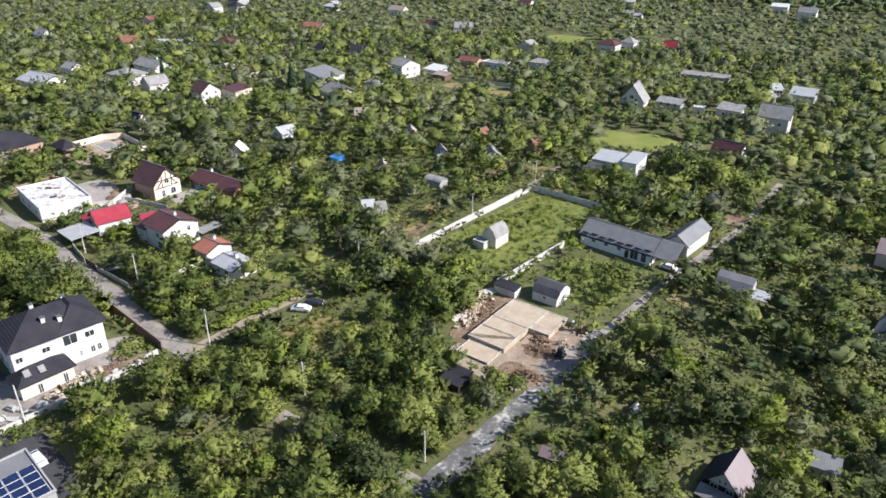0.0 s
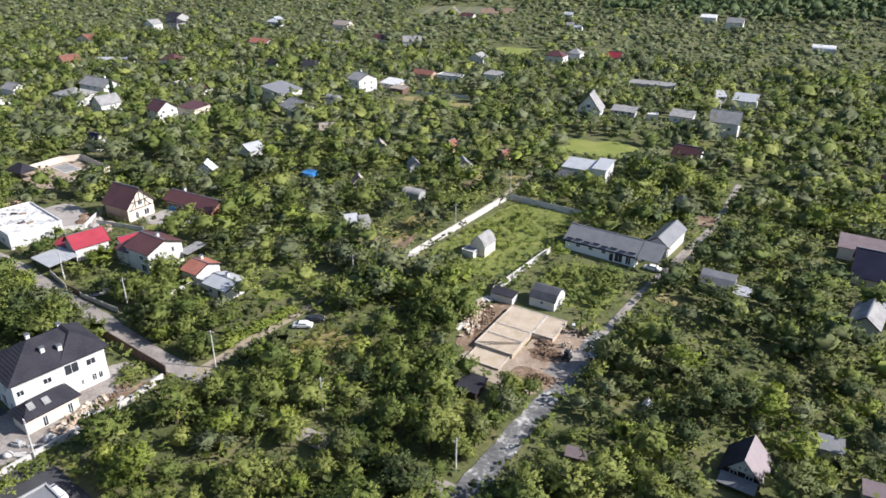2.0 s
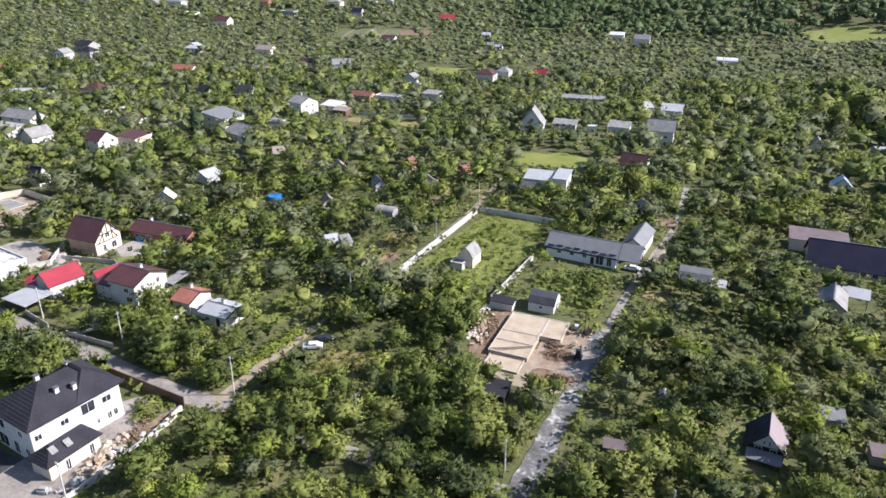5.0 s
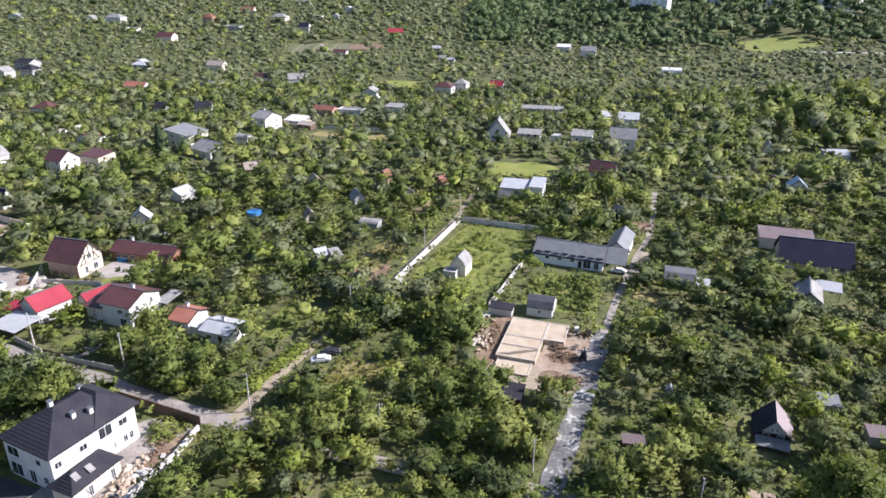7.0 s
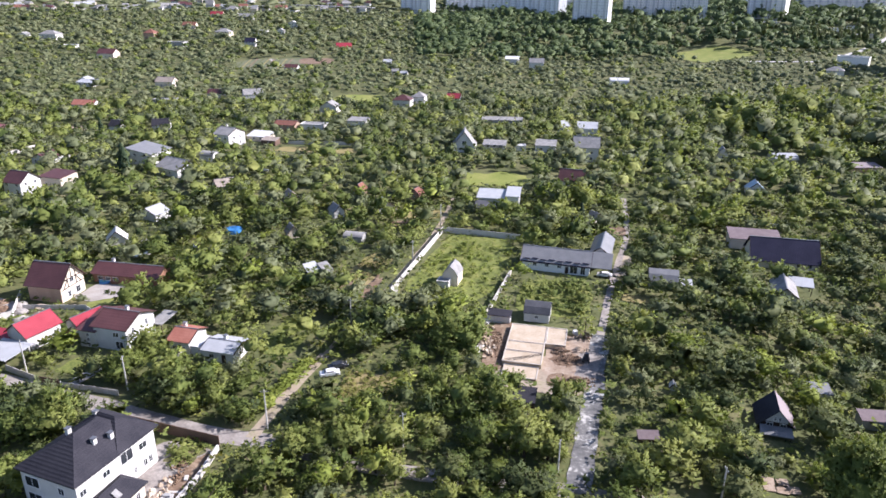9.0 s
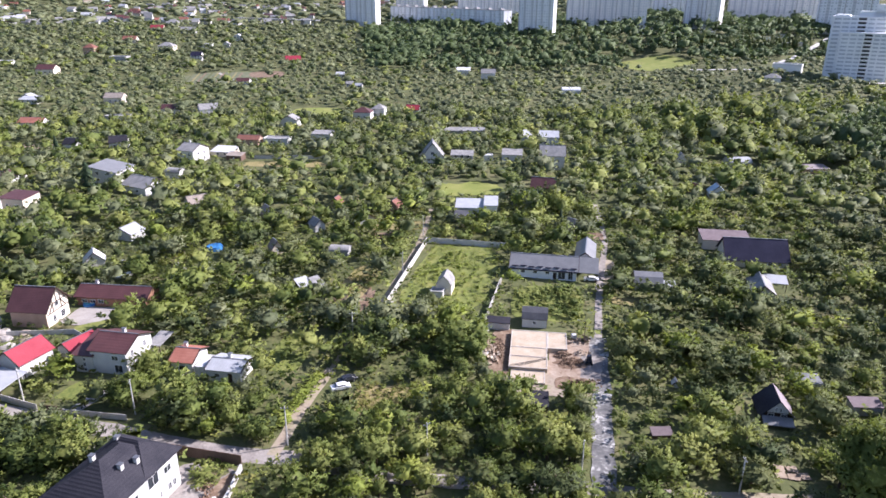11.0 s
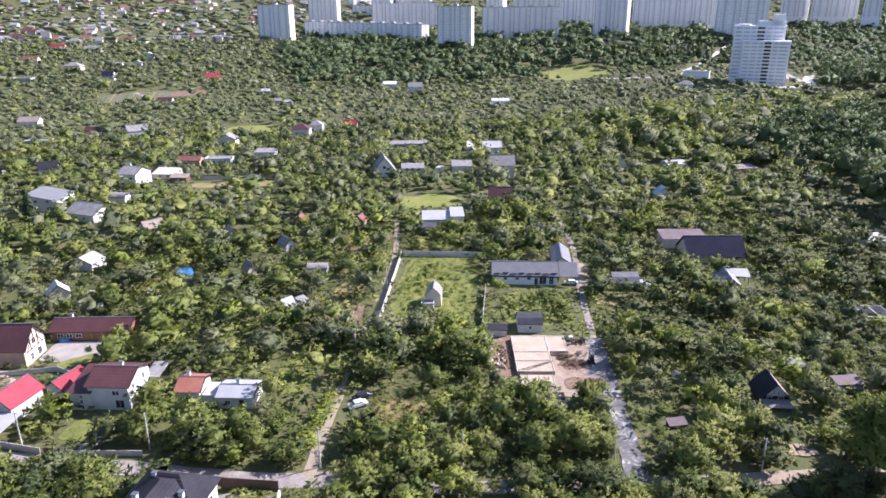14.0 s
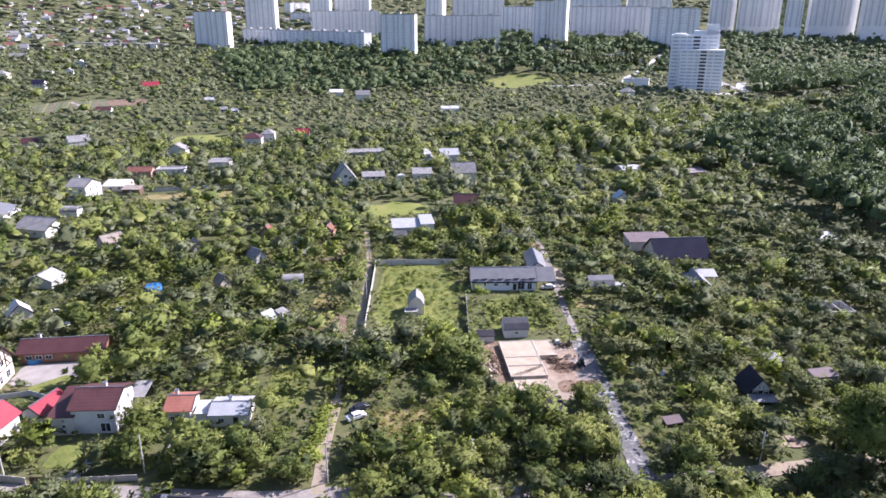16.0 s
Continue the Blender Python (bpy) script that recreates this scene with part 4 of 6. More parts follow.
# ---------------------------------------------------------------- houses in the northern gardens
WS = [("S", -2, 1.5, 1.3, 1.2), ("S", 2, 1.5, 1.3, 1.2), ("E", 0, 1.5, 1.2, 1.2)]
W3 = [("S", -2.5, 1.5, 1.4, 1.4), ("S", 2.5, 1.5, 1.4, 1.4), ("S", -2.5, 4.4, 1.4, 1.3), ("S", 2.5, 4.4, 1.4, 1.3), ("E", -2.2, 1.5, 1.2, 1.4), ("E", 2.2, 1.5, 1.2, 1.4), ("E", -2.2, 4.4, 1.2, 1.3), ("E", 2.2, 4.4, 1.2, 1.3)]
house("house", "white house with a single-pitch grey metal roof", -146, 169.5, 12.5, 15, -14, 6.6, 4.2, "shed", WHITE, R_BARN, "y", 0.5, W3, south=5)
house("house", "white cottage with a grey slate gable roof", -126, 148, 14, 12.5, -35, 2.7, 5.6, "gable", WHITE, R_SLATE, "x", 0.6, WS + [("E", -3, 1.5, 1.2, 1.2), ("E", 3, 1.3, 1.4, 2.0)], south=6)
house("house", "white two-storey house with a grey hipped roof", -117.4, 203, 9.5, 12, -28, 5.6, 8.2, "gable", WHITE, R_SLATE, "x", 0.4, W3, [(-3, 2, 9)], south=5)
house("house", "white house with a brown tile roof", -177.5, 119, 8.4, 9.5, -20, 4.6, 8.0, "gable", WHITE, R_BROWN, "x", 0.4, W3, south=5)
house("house", "tan house with a flat brown roof and balcony", -168.6, 129.5, 11, 9, -20, 3.6, 4.4, "shed", CREAM, R_BROWN, "x", 0.4, WS, south=4)
house("house", "white house with a blue-grey hipped roof", -234, 131.5, 14, 13, -15, 4.4, 6.8, "hip", WHITE, R_SLATE, "x", 0.5, W3, south=5)
house("house", "white two-storey house with a dark grey roof", -236, 151, 19, 10, -15, 4.8, 7.6, "gable", WHITE, R_SLATE, "x", 0.5, W3, [(3, 1, 8.6)], south=5)
house("house", "white gable-fronted cottage with balcony", -211, 124.5, 8, 10, -20, 3.4, 6.6, "gable", WHITE, R_SLATE, "y", 0.4, WS, south=5)
house("house", "low house with a broad grey-green metal roof", -265, 110, 20, 15, -12, 3.0, 5.6, "gable", WHITE, R_GREY, "x", 0.5, WS, south=5)
house("house", "small white house with a grey roof", -272, 134, 9, 8, -12, 3.6, 6, "gable", WHITE, R_SLATE, "x", 0.3, WS, south=4)
house("house", "house with a brown roof and white gable", -191, 170, 8, 15, -14, 2.2, 4.2, "gable", WHITE, R_BROWN, "y", 0.4, WS, south=4)
fence("long white concrete wall in the gardens", [(-219, 172), (-208.6, 202)], 1.2, CONCRETE, 3)
fence("white concrete wall between gardens", [(-194, 101), (-187.4, 116)], 1.2, CONCRETE, 3)
fence("long pale wall along a far garden", [(-330, 100), (-296.6, 114), (-282, 116)], 1.4, CREAM, 4)
fence("long white concrete wall behind a mown plot", [(-88, 203.6), (-52, 200.4)], 0.9, CONCRETE, 3)
def garden_house(k, label, x, y, w, d, rot, eave, ridge, roof, wall, tiles, axis):
    """A small house or hut of the gardens; eave and ridge are world heights."""
    house(k, label, x, y, w, d, rot, eave, ridge, roof, wall, tiles, axis, 0.3, WS if w * d > 60 else [("S", 0, 1.3, 0.8, 0.9)], category=k, south=4 if y < 200 else 7, cap=1.8)


garden_house("shed", "shed with a bright white sheet roof", -119, 62, 6, 5, 20, 0.9, 3.8, "gable", WHITE, R_WHITE, "y")
garden_house("shed", "shed with a pale ribbed gable roof", -116, 87, 8.5, 7, -25, 1.6, 3.6, "gable", WHITE, R_GREY, "y")
garden_house("shed", "garden house with a pale tan gable roof", -100, 122, 7.5, 7, 28, 1.6, 3.8, "gable", WHITE, R_TAN, "x")
garden_house("shed", "lean-to with a ribbed pale sheet roof", -53.2, 34, 3.4, 2.6, 35, 1.0, 2.4, "shed", TIMBER, R_GREY, "x")
garden_house("shed", "tarred lean-to beside a ribbed roof", -49.4, 34.8, 2.6, 3.4, 35, 1.0, 2.1, "shed", WHITE, R_SLATE, "x")
garden_house("shed", "low shed with a grey sheet roof", -43, 61, 6, 4.5, -14, 1.2, 2.4, "arch", GREY, R_SLATE, "x")
garden_house("hut", "small brick hut with a red roof", -45, 114, 4, 4, -20, 1.8, 3.8, "gable", BRICKW, R_RUST, "y")
garden_house("hut", "small white hut with a steep grey roof", -51.6, 87.6, 4, 5, 30, 1.6, 3.6, "gable", WHITE, R_SLATE, "y")
garden_house("hut", "weathered hut with a mossy gable roof", -34.6, 92, 7, 6, 25, 1.4, 4.0, "gable", GREY, R_SLATE, "y")
garden_house("hut", "small hut with a red tile roof", -22.6, 107.6, 4.4, 4.4, -30, 1.8, 3.8, "gable", BRICKW, R_RUST, "y")
garden_house("hut", "weathered garden hut with a brown roof", -70.6, 104, 5, 5, 25, 1.6, 4.0, "gable", GREY, R_TAN, "y")
garden_house("hut", "small hut with a tan gable roof", -64, 66, 3.6, 4, 25, 1.4, 3.6, "gable", CREAM, R_TAN, "y")
garden_house("shed", "white shed with a rounded roof", -119, 170.5, 7, 5, -20, 1.6, 3.4, "arch", WHITE, R_SLATE, "x")
garden_house("shed", "cream terrace house with a flat pale roof", -104, 214, 12, 8, -20, 1.8, 3.2, "shed", CREAM, R_WHITE, "x")
garden_house("shelter", "tan awning over a terrace", -97, 203, 8, 5, -18, 1.8, 2.6, "shed", RUST, R_TAN, "x")
garden_house("house", "brick house with a terracotta roof", -95, 242, 12, 8, -14, 2.4, 4.2, "gable", BRICKW, R_RUST, "x")
garden_house("house", "flat-roofed dark garage row", -80, 242, 14, 8, -14, 2.0, 2.5, "flat", WHITE, R_SLATE, "x")
garden_house("house", "white house with a flat grey roof", -55, 245, 11, 9, -14, 4.0, 4.6, "shed", WHITE, R_SLATE, "x")
garden_house("house", "white gabled house with a grey roof", -77, 297, 11, 9, -14, 3.0, 6.0, "gable", WHITE, R_SLATE, "y")
garden_house("house", "dark-roofed house with white walls", -31, 320, 12, 10, -14, 3.6, 6.4, "hip", WHITE, R_BROWN, "x")
garden_house("house", "pale-roofed white house wing", -20, 330, 9, 9, -14, 4.0, 7.0, "hip", WHITE, R_SLATE, "x")
garden_house("hut", "small house with a red roof", 4.5, 340, 9, 8, -14, 1.6, 4.4, "gable", WHITE, R_RED, "x")
garden_house("house", "white gabled house with a long dark roof", -136, 344, 13, 10, 20, 3.6, 6.8, "gable", WHITE, R_SLATE, "x")
garden_house("house", "small house with a dark roof and white gable", -164, 240, 9, 8, 10, 2.6, 5.6, "gable", WHITE, R_DARK, "x")
garden_house("house", "small white house with blue trim", -187, 238, 7, 7, -14, 2.6, 5.2, "gable", WHITE, R_DARK, "x")
garden_house("house", "house with a brown hipped roof", -250, 230, 12, 10, -10, 2.8, 6.0, "hip", WHITE, R_BROWN, "x")
garden_house("house", "white house with an orange roof", -235, 309, 15, 9, -10, 2.4, 5.0, "gable", WHITE, R_ORANGE, "x")
garden_house("house", "pale house with a terracotta roof", -216, 408, 14, 10, -10, 3.4, 6.4, "gable", CREAM, R_TAN, "x")
garden_house("house", "white cottage with a dark red roof", -164, 355, 10, 8, -10, 2.4, 5, "gable", WHITE, R_BROWN, "x")
garden_house("house", "house with a red metal roof", -104, 682, 17, 14, 10, 5.0, 9.5, "gable", WHITE, R_RED, "x")
garden_house("house", "white house far in the gardens", 97, 545, 14, 10, -12, 3.4, 7, "gable", WHITE, R_SLATE, "x")
garden_house("house", "white shed roof far in the gardens", 77, 578, 14, 8, -12, 3, 5, "shed", WHITE, R_WHITE, "x")
garden_house("house", "pale barn roof amid the trees", 147, 431, 15, 12, -12, 0.6, 3, "arch", WHITE, R_WHITE, "x")
garden_house("shed", "long open shed with a white roof", 195, 240, 17, 5, 0, 0.6, 1.0, "flat", GREY, R_WHITE, "x")
garden_house("shed", "shed with a pale pink sheet roof", 183, 153, 14, 6, 0, -0.2, 0.6, "shed", BRICKW, R_PINK, "x")
garden_house("shed", "shed with a pale rounded roof", 155, 172, 11, 8, 0, -1.2, 1.2, "arch", GREY, R_GREY, "x")
garden_house("hut", "narrow two-storey hut with a mansard roof", 129, 181, 5, 5, -15, -1.4, 2.4, "gambrel", WHITE, R_SLATE, "y")
garden_house("hut", "pale blue garden house with a grey roof", 118, 122, 7, 6, -15, -1.4, 1.6, "gable", WHITE, R_BLUE, "y")
garden_house("hut", "small brick-red garden hut", 110.5, 129, 4, 4, 20, -1.6, 0.8, "gable", BRICKW, R_RUST, "y")
garden_house("shed", "small shed with a white roof", 157, 43, 8, 6, 0, -1.6, -0.4, "shed", WHITE, R_GREY, "x")
garden_house("house", "house with a red-brown gable roof", 43, 131, 10, 9, -20, 0.8, 4.6, "gable", WHITE, R_BROWN, "x")
garden_house("hut", "small tent-roofed garden hut", 40, 79.5, 4, 4, 30, 0.2, 2.6, "gable", CREAM, R_TAN, "y")
garden_house("hut", "small white hut with a flat roof", 29.4, 189, 5, 4, 0, 1.4, 1.9, "flat", WHITE, R_WHITE, "x")
garden_house("house", "blue-white house with a flat grey roof", 42.6, 191, 10, 8, -14, 1.8, 3.2, "shed", WHITE, R_SLATE, "x")
garden_house("house", "white house with a grey single-pitch roof", 74, 235, 11, 8, -14, 1.4, 3.6, "shed", WHITE, R_GREY, "x")
garden_house("hut", "white hut with a steep grey roof", 58.6, 225, 6, 6, -14, 1.0, 3.6, "gable", WHITE, R_SLATE, "y")
garden_house("shed", "long low greenhouse with a grey roof", 29, 262, 24, 5, -8, 0.8, 1.8, "shed", GREY, R_SLATE, "x")
house("house", "modern white house with a pale single-pitch metal roof", 7.0, 99.5, 12.5, 8.6, -12, 3.1, 4.0, "shed", WHITE, R_GREY, "x", 0.5, [("S", -3, 1.6, 2.2, 1.6), ("S", 1.5, 1.6, 2.2, 1.6)], south=2, cap=2.4)
house("house_wing", "taller white end of the modern house with a tilted roof", 13.6, 98.2, 4.6, 10.4, -12, 4.4, 5.0, "shed", WHITE, R_GREY, "x", 0.4, [("S", 0, 1.6, 1.6, 1.8), ("E", -2, 1.6, 1.2, 1.4), ("E", 2, 1.6, 1.2, 1.4)], category="house wing", south=2, cap=2.4)
house("terrace_roof", "dark sheet roof over the modern house's terrace", 1.2, 91.6, 5.0, 5.4, -12, 1.4, 2.4, "shed", GREY, R_SHED, "x", 0.2, category="shelter", walls=False, posts=True, south=3)
house("chalet", "white chalet with a steep grey roof and balcony", 1.4, 190, 11, 10.5, -6, 2.4, 9.4, "gable", WHITE, R_SLATE, "y", 0.6, [("S", -2, 1.6, 1.3, 1.3), ("S", 2, 1.6, 1.3, 1.3), ("S", 0, 4.8, 1.8, 1.6), ("E", 0, 1.6, 1.6, 1.4)], south=6)
house("house", "white two-storey house with a slate gable roof", 59.5, 176.5, 11.5, 9.5, -13, 4.8, 8.6, "gable", WHITE, R_SLATE, "x", 0.7, W3, south=6)
house("house", "low house with a large navy metal roof", 91.5, 47.5, 19, 12, -15, -1.0, 4.2, "gable", CREAM, R_NAVY, "x", 0.6, [("S", 4, 1.4, 1.4, 1.2), ("S", 7, 1.4, 1.4, 1.2), ("E", 0, 1.4, 1.4, 1.4)], south=5)
house("house", "long building with a dull mauve single-pitch roof", 89, 61.5, 15.5, 8, -15, 0.0, 1.0, "shed", CREAM, R_MAUVE, "x", 0.4, WS, south=0)
house("cottage", "grey cottage with a ribbed slate gable roof", 78.5, 20.5, 6.0, 10.5, -22, -0.4, 1.8, "gable", GREY, R_SLATE, "y", 0.4, [("S", 0, 1.4, 1.2, 1.0)], south=4)
house("shelter", "translucent ribbed canopy beside the cottage", 85.5, 24.5, 6, 4, -22, -0.8, 0.2, "shed", GREY, R_GREY, "x", 0.2, category="shelter", walls=False, posts=True, south=2)
house("cottage", "grey weathered cottage with a slate mansard roof", 46.6, 27.0, 7.6, 6.6, -15, 0.6, 3.0, "gambrel", GREY, R_BARN, "x", 0.3, WS, south=5)
house("shelter", "bright white lean-to roof beside the grey cottage", 52.0, 24.0, 3.6, 3.4, -15, -0.4, 0.4, "shed", GREY, R_GREY, "x", 0.1, category="shelter", walls=False, posts=True, south=3)
for x, y, r in ((91.5, 78.5, -10), (103, 74.2, -12)):
    fence("low white garden wall", [(x - 3.6, y + 0.8), (x + 3.6, y - 0.8)], -0.4, CONCRETE, 2.4)
shell = thing("building_shell", "unfinished white wall frame of a small building", "building", 105, -8.6, None, -18)
shell.scale = (0.74, 0.74, 0.9)
for a in ((-5, 5, -5.2, -4.9, 2.2, 2.5), (-5, 5, 4.9, 5.2, 2.2, 2.5), (-5.2, -4.9, -5, 5, 2.2, 2.5), (4.9, 5.2, -5, 5, 2.2, 2.5), (-0.15, 0.15, -5, 5, 2.2, 2.5)):
    part("beam", boxes(a), CONCRETE, shell)
for a in ((-5, 5, -5.1, -4.95, -0.2, 1.6), (-5, 5, 4.95, 5.1, -0.2, 2.2), (-5.1, -4.95, -4.9, 4.9, -0.2, 2.2), (4.95, 5.1, -4.9, 4.9, -0.2, 2.2)):
    part("wall", boxes(a), CONCRETE, shell)
clear(105, -9, 13, 14, -18)
def cabin(x, y, rot):
    z = G(x, y)
    e = thing("cabin", "steep-roofed cabin with one pale pink and one dark roof slope", "cabin", x, y, z, rot)
    hr, he, D, L = 3.35 - z, -0.35 - z, 3.3, 6.6
    part("wall", prism([(-3.0, -0.5), (3.0, -0.5), (3.0, he + 0.1), (0, hr - 0.3), (-3.0, he + 0.1)], L - 0.6, "y"), TIMBER, e)
    part("gable_front", prism([(-2.35, hr - 2.95), (2.35, hr - 2.95), (0, hr - 0.32)], 0.12, "y"), WHITE, e).matrix_basis = pose(0, -L / 2 + 0.2, 0)
    part("roof_slope", profile([(0, hr), (D + 0.3, he - 0.2)], L + 0.8, 0.16, "y"), R_PINK, e, "pale pink metal roof slope")
    part("roof_slope", profile([(-D - 0.3, he - 0.2), (-0.01, hr - 0.01)], L + 0.8, 0.16, "y"), R_DARK, e, "much darker roof slope")
    for u in (-0.42, 0.42):
        window(e, u, -L / 2 + 0.12, hr - 2.2, 0.5, 1.0, 0)
    window(e, -1.2, -L / 2 + 0.28, 1.3, 1.2, 1.2, 0)
    window(e, 1.2, -L / 2 + 0.28, 1.3, 1.2, 1.2, 0)
    clear(x, y, 10, 9, rot)
    clear(x - 2.4, y - 7.6, 8.6, 9, rot, 1.0)
    clear(x - 5.5, y - 14, 6, 7, rot, 2.0)
    clear(x - 8, y - 6.5, 8, 8, 0, 2.4)


cabin(46.3, -38.9, -19)
house("porch", "small porch roof before the cabin", 44.6, -43.4, 5.4, 2.0, -19, -0.75, -0.2, "shed", TIMBER, R_BARN, "x", 0.2, category="porch", walls=False, posts=True, south=3)
house("shed", "collapsed shed with a brown sheet roof", 19.6, -44.6, 3.8, 1.7, -5, -0.1, 0.5, "shed", RUST, R_MAUVE, "x", 0.15, category="shed", south=0)
house("shed", "dark flat shed hidden in the bushes", -1.6, -31.8, 4.2, 4.6, -15, 0.8, 1.3, "shed", TIMBER, R_DARK, "x", 0.2, category="shed", south=0)
house("shed", "low shed with a ribbed mauve sheet roof", 66.8, -39, 6, 3, -10, -0.8, -0.3, "shed", GREY, R_MAUVE, "x", 0.2, category="shed", south=0)
house("shed", "low shed with a ribbed blue-grey roof", 61, -29, 4.0, 3.2, -10, -0.8, -0.2, "shed", GREY, R_BARN, "x", 0.2, category="shed", south=0)
house("shed", "narrow pale shed in the bushes", 30.4, -27.2, 1.3, 2.0, -20, -0.4, 0.4, "gable", CONCRETE, R_WHITE, "y", 0.1, category="shed", south=2)
for k, (x, y) in enumerate([(-110, 62), (-106, 61), (-106, 51), (-108, 49), (-93, 57), (-90, 52), (-78, 158), (-89, 150)]):
    e = thing("cold_frame", "small white glazed frame in a garden plot", "cold frame", x, y, None, 23 * k, "cold frames in the gardens")
    part("box", boxes((-1.1, 1.1, -0.7, 0.7, 0, 0.6)), CONCRETE, e)
    part("lid", boxes((-1.15, 1.15, -0.75, 0.75, 0.62, 0.7)), PVC, e)
    clear(x, y - 1.2, 3.4, 4, 0, 0.9)
tarp = thing("tarpaulin", "small blue tarpaulin pool in the gardens", "tarpaulin", -84.2, 71)
bm = bmesh.new()
tube(bm, (0, 0, 0), (0, 0, 1.3), 2.7, 2.5, 16)
part("sheet", bm, BLUE, tarp)
clear(-84.2, 64.5, 8, 14, 0, 0.8)
clear(-146.5, 132, 8, 12, 0, 2.6)

# ---------------------------------------------------------------- cars, poles, wires
def car(label, x, y, rot, paint):
    e = thing("car", label, "car", x, y, None, rot)
    prof = [(-2.15, 0.35), (-2.15, 0.75), (-1.95, 0.92), (-1.2, 0.98), (-0.75, 1.42), (0.85, 1.45), (1.65, 0.98), (2.1, 0.9), (2.15, 0.35)]
    bm = bmesh.new()
    rings = [[bm.verts.new((u, s * (0.86 - (0.16 if z > 1.2 else 0.0)), z)) for u, z in prof] for s in (-1, 1)]
    bm.faces.new(rings[0])
    bm.faces.new(rings[1][::-1])
    for i in range(len(prof)):
        j = (i + 1) % len(prof)
        bm.faces.new((rings[0][i], rings[1][i], rings[1][j], rings[0][j]))
    bmesh.ops.recalc_face_normals(bm, faces=bm.faces)
    bmesh.ops.bevel(bm, geom=bm.edges[:], offset=0.05, segments=1, affect="EDGES")
    body = part("body", bm, paint, e)
    part("windscreen", boxes((1.0, 1.5, -0.66, 0.66, 1.04, 1.3)), GLASS, body).matrix_basis = pose(-0.05, 0, 0.06, 0, 12, 0)
    part("rear_window", boxes((-1.2, -0.8, -0.66, 0.66, 1.04, 1.34)), GLASS, body)
    part("side_window", boxes((-0.7, 0.9, -0.81, -0.74, 1.04, 1.36)), GLASS, body)
    part("side_window", boxes((-0.7, 0.9, 0.74, 0.81, 1.04, 1.36)), GLASS, body)
    for sy in (-0.6, 0.6):
        part("headlight", boxes((2.1, 2.2, sy - 0.18, sy + 0.18, 0.66, 0.82)), PVC, body)
    for sx in (-1.3, 1.3):
        for sy in (-0.8, 0.8):
            w = part("wheel", tube(bmesh.new(), (sx, sy - 0.1, 0.33), (sx, sy + 0.1, 0.33), 0.33, 0.33, 14), RUBBER, e)
            part("rim", tube(bmesh.new(), (sx, sy - 0.12, 0.33), (sx, sy + 0.12, 0.33), 0.19, 0.19, 10), METAL, w)
    clear(x, y - 1.2, 5, 5, 0)
    return e


car("white parked hatchback in grass beside the track", -42.0, -20.6, 14, CARW)
car("dark parked car behind a white hatchback", -40.6, -17.6, 20, CARD)
car("white car parked beside the solar-roofed outbuilding", -56, -76, -19, CARW)
car("white car half under the barn's carport", 31.0, 31.0, -14, CARW)
digger = thing("mini_excavator", "small dark building machine in the sandy yard beside the lane", "machine", 14.6, -16.2, None, 75)
part("machine_body", boxes((-0.9, 0.9, -0.6, 0.6, 0.5, 1.3)), CARD, digger)
part("cab", boxes((-0.7, 0.1, -0.5, 0.5, 1.3, 2.2)), CARD, digger)
part("track", boxes((-1.1, 1.1, -0.8, -0.5, 0, 0.5)), RUBBER, digger)
part("track", boxes((-1.1, 1.1, 0.5, 0.8, 0, 0.5)), RUBBER, digger)
part("arm", tube(bmesh.new(), (0.8, 0, 1.2), (2.2, 0, 2.0), 0.12, 0.1), CARD, digger)
part("arm", tube(bmesh.new(), (2.2, 0, 2.0), (2.8, 0, 0.6), 0.1, 0.08), CARD, digger)
for x, y in ((-70.6, -68.4), (-66.4, -65.6), (-64.2, -58)):
    e = thing("garden_heap", "pale wrapped building material in the villa's yard", "building material", x, y)
    part("wrapped_pallet", boxes((-0.9, 0.9, -0.6, 0.6, 0, 0.7), (-0.5, 0.6, -0.4, 0.3, 0.7, 1.1)), GREY, e)

POLES = [(-51.6, -39.3, 8.6), (-25.9, -45.4, 7.2), (1.0, -53.2, 6.6), (-83.0, -25.0, 8.0), (-107.4, -17.2, 7.8), (-65.3, -70.3, 8.2), (-39.2, 1.5, 7.6), (-24.2, 41.8, 7.4), (-14.6, 76.0, 7.6), (26.0, -62.0, 7.4)]
TOPS = {}
for i, (x, y, h) in enumerate(POLES):
    e = thing("utility_pole", "pale concrete utility pole with a crossarm", "utility pole", x, y, None, 30 * i, "utility poles")
    part("shaft", tube(bmesh.new(), (0, 0, -0.3), (0, 0, h), 0.17, 0.1, 8), CONCRETE, e)
    c = part("crossarm", boxes((-0.7, 0.7, -0.05, 0.05, h - 0.5, h - 0.4)), METAL, e)
    for u in (-0.6, 0, 0.6):
        part("insulator", tube(bmesh.new(), (u, 0, h - 0.4), (u, 0, h - 0.22), 0.05, 0.04, 6), PVC, c)
    TOPS[i] = Vector((x, y, G(x, y) + h - 0.25))
    clear(x, y - 1.5, 1.6, 4, 0, 1.5)
lamp = thing("lamp_post", "thin dark post with a bent lamp arm", "lamp post", 16.2, -7.6)
part("shaft", tube(bmesh.new(), (0, 0, -0.3), (0, 0, 6.4), 0.1, 0.07, 8), TIMBER, lamp)
part("arm", tube(bmesh.new(), (0, 0, 6.3), (-1.6, 0.6, 6.5), 0.05, 0.04, 6), TIMBER, lamp)
part("lamp_head", boxes((-1.9, -1.4, 0.5, 0.7, 6.42, 6.54)), METAL, lamp)
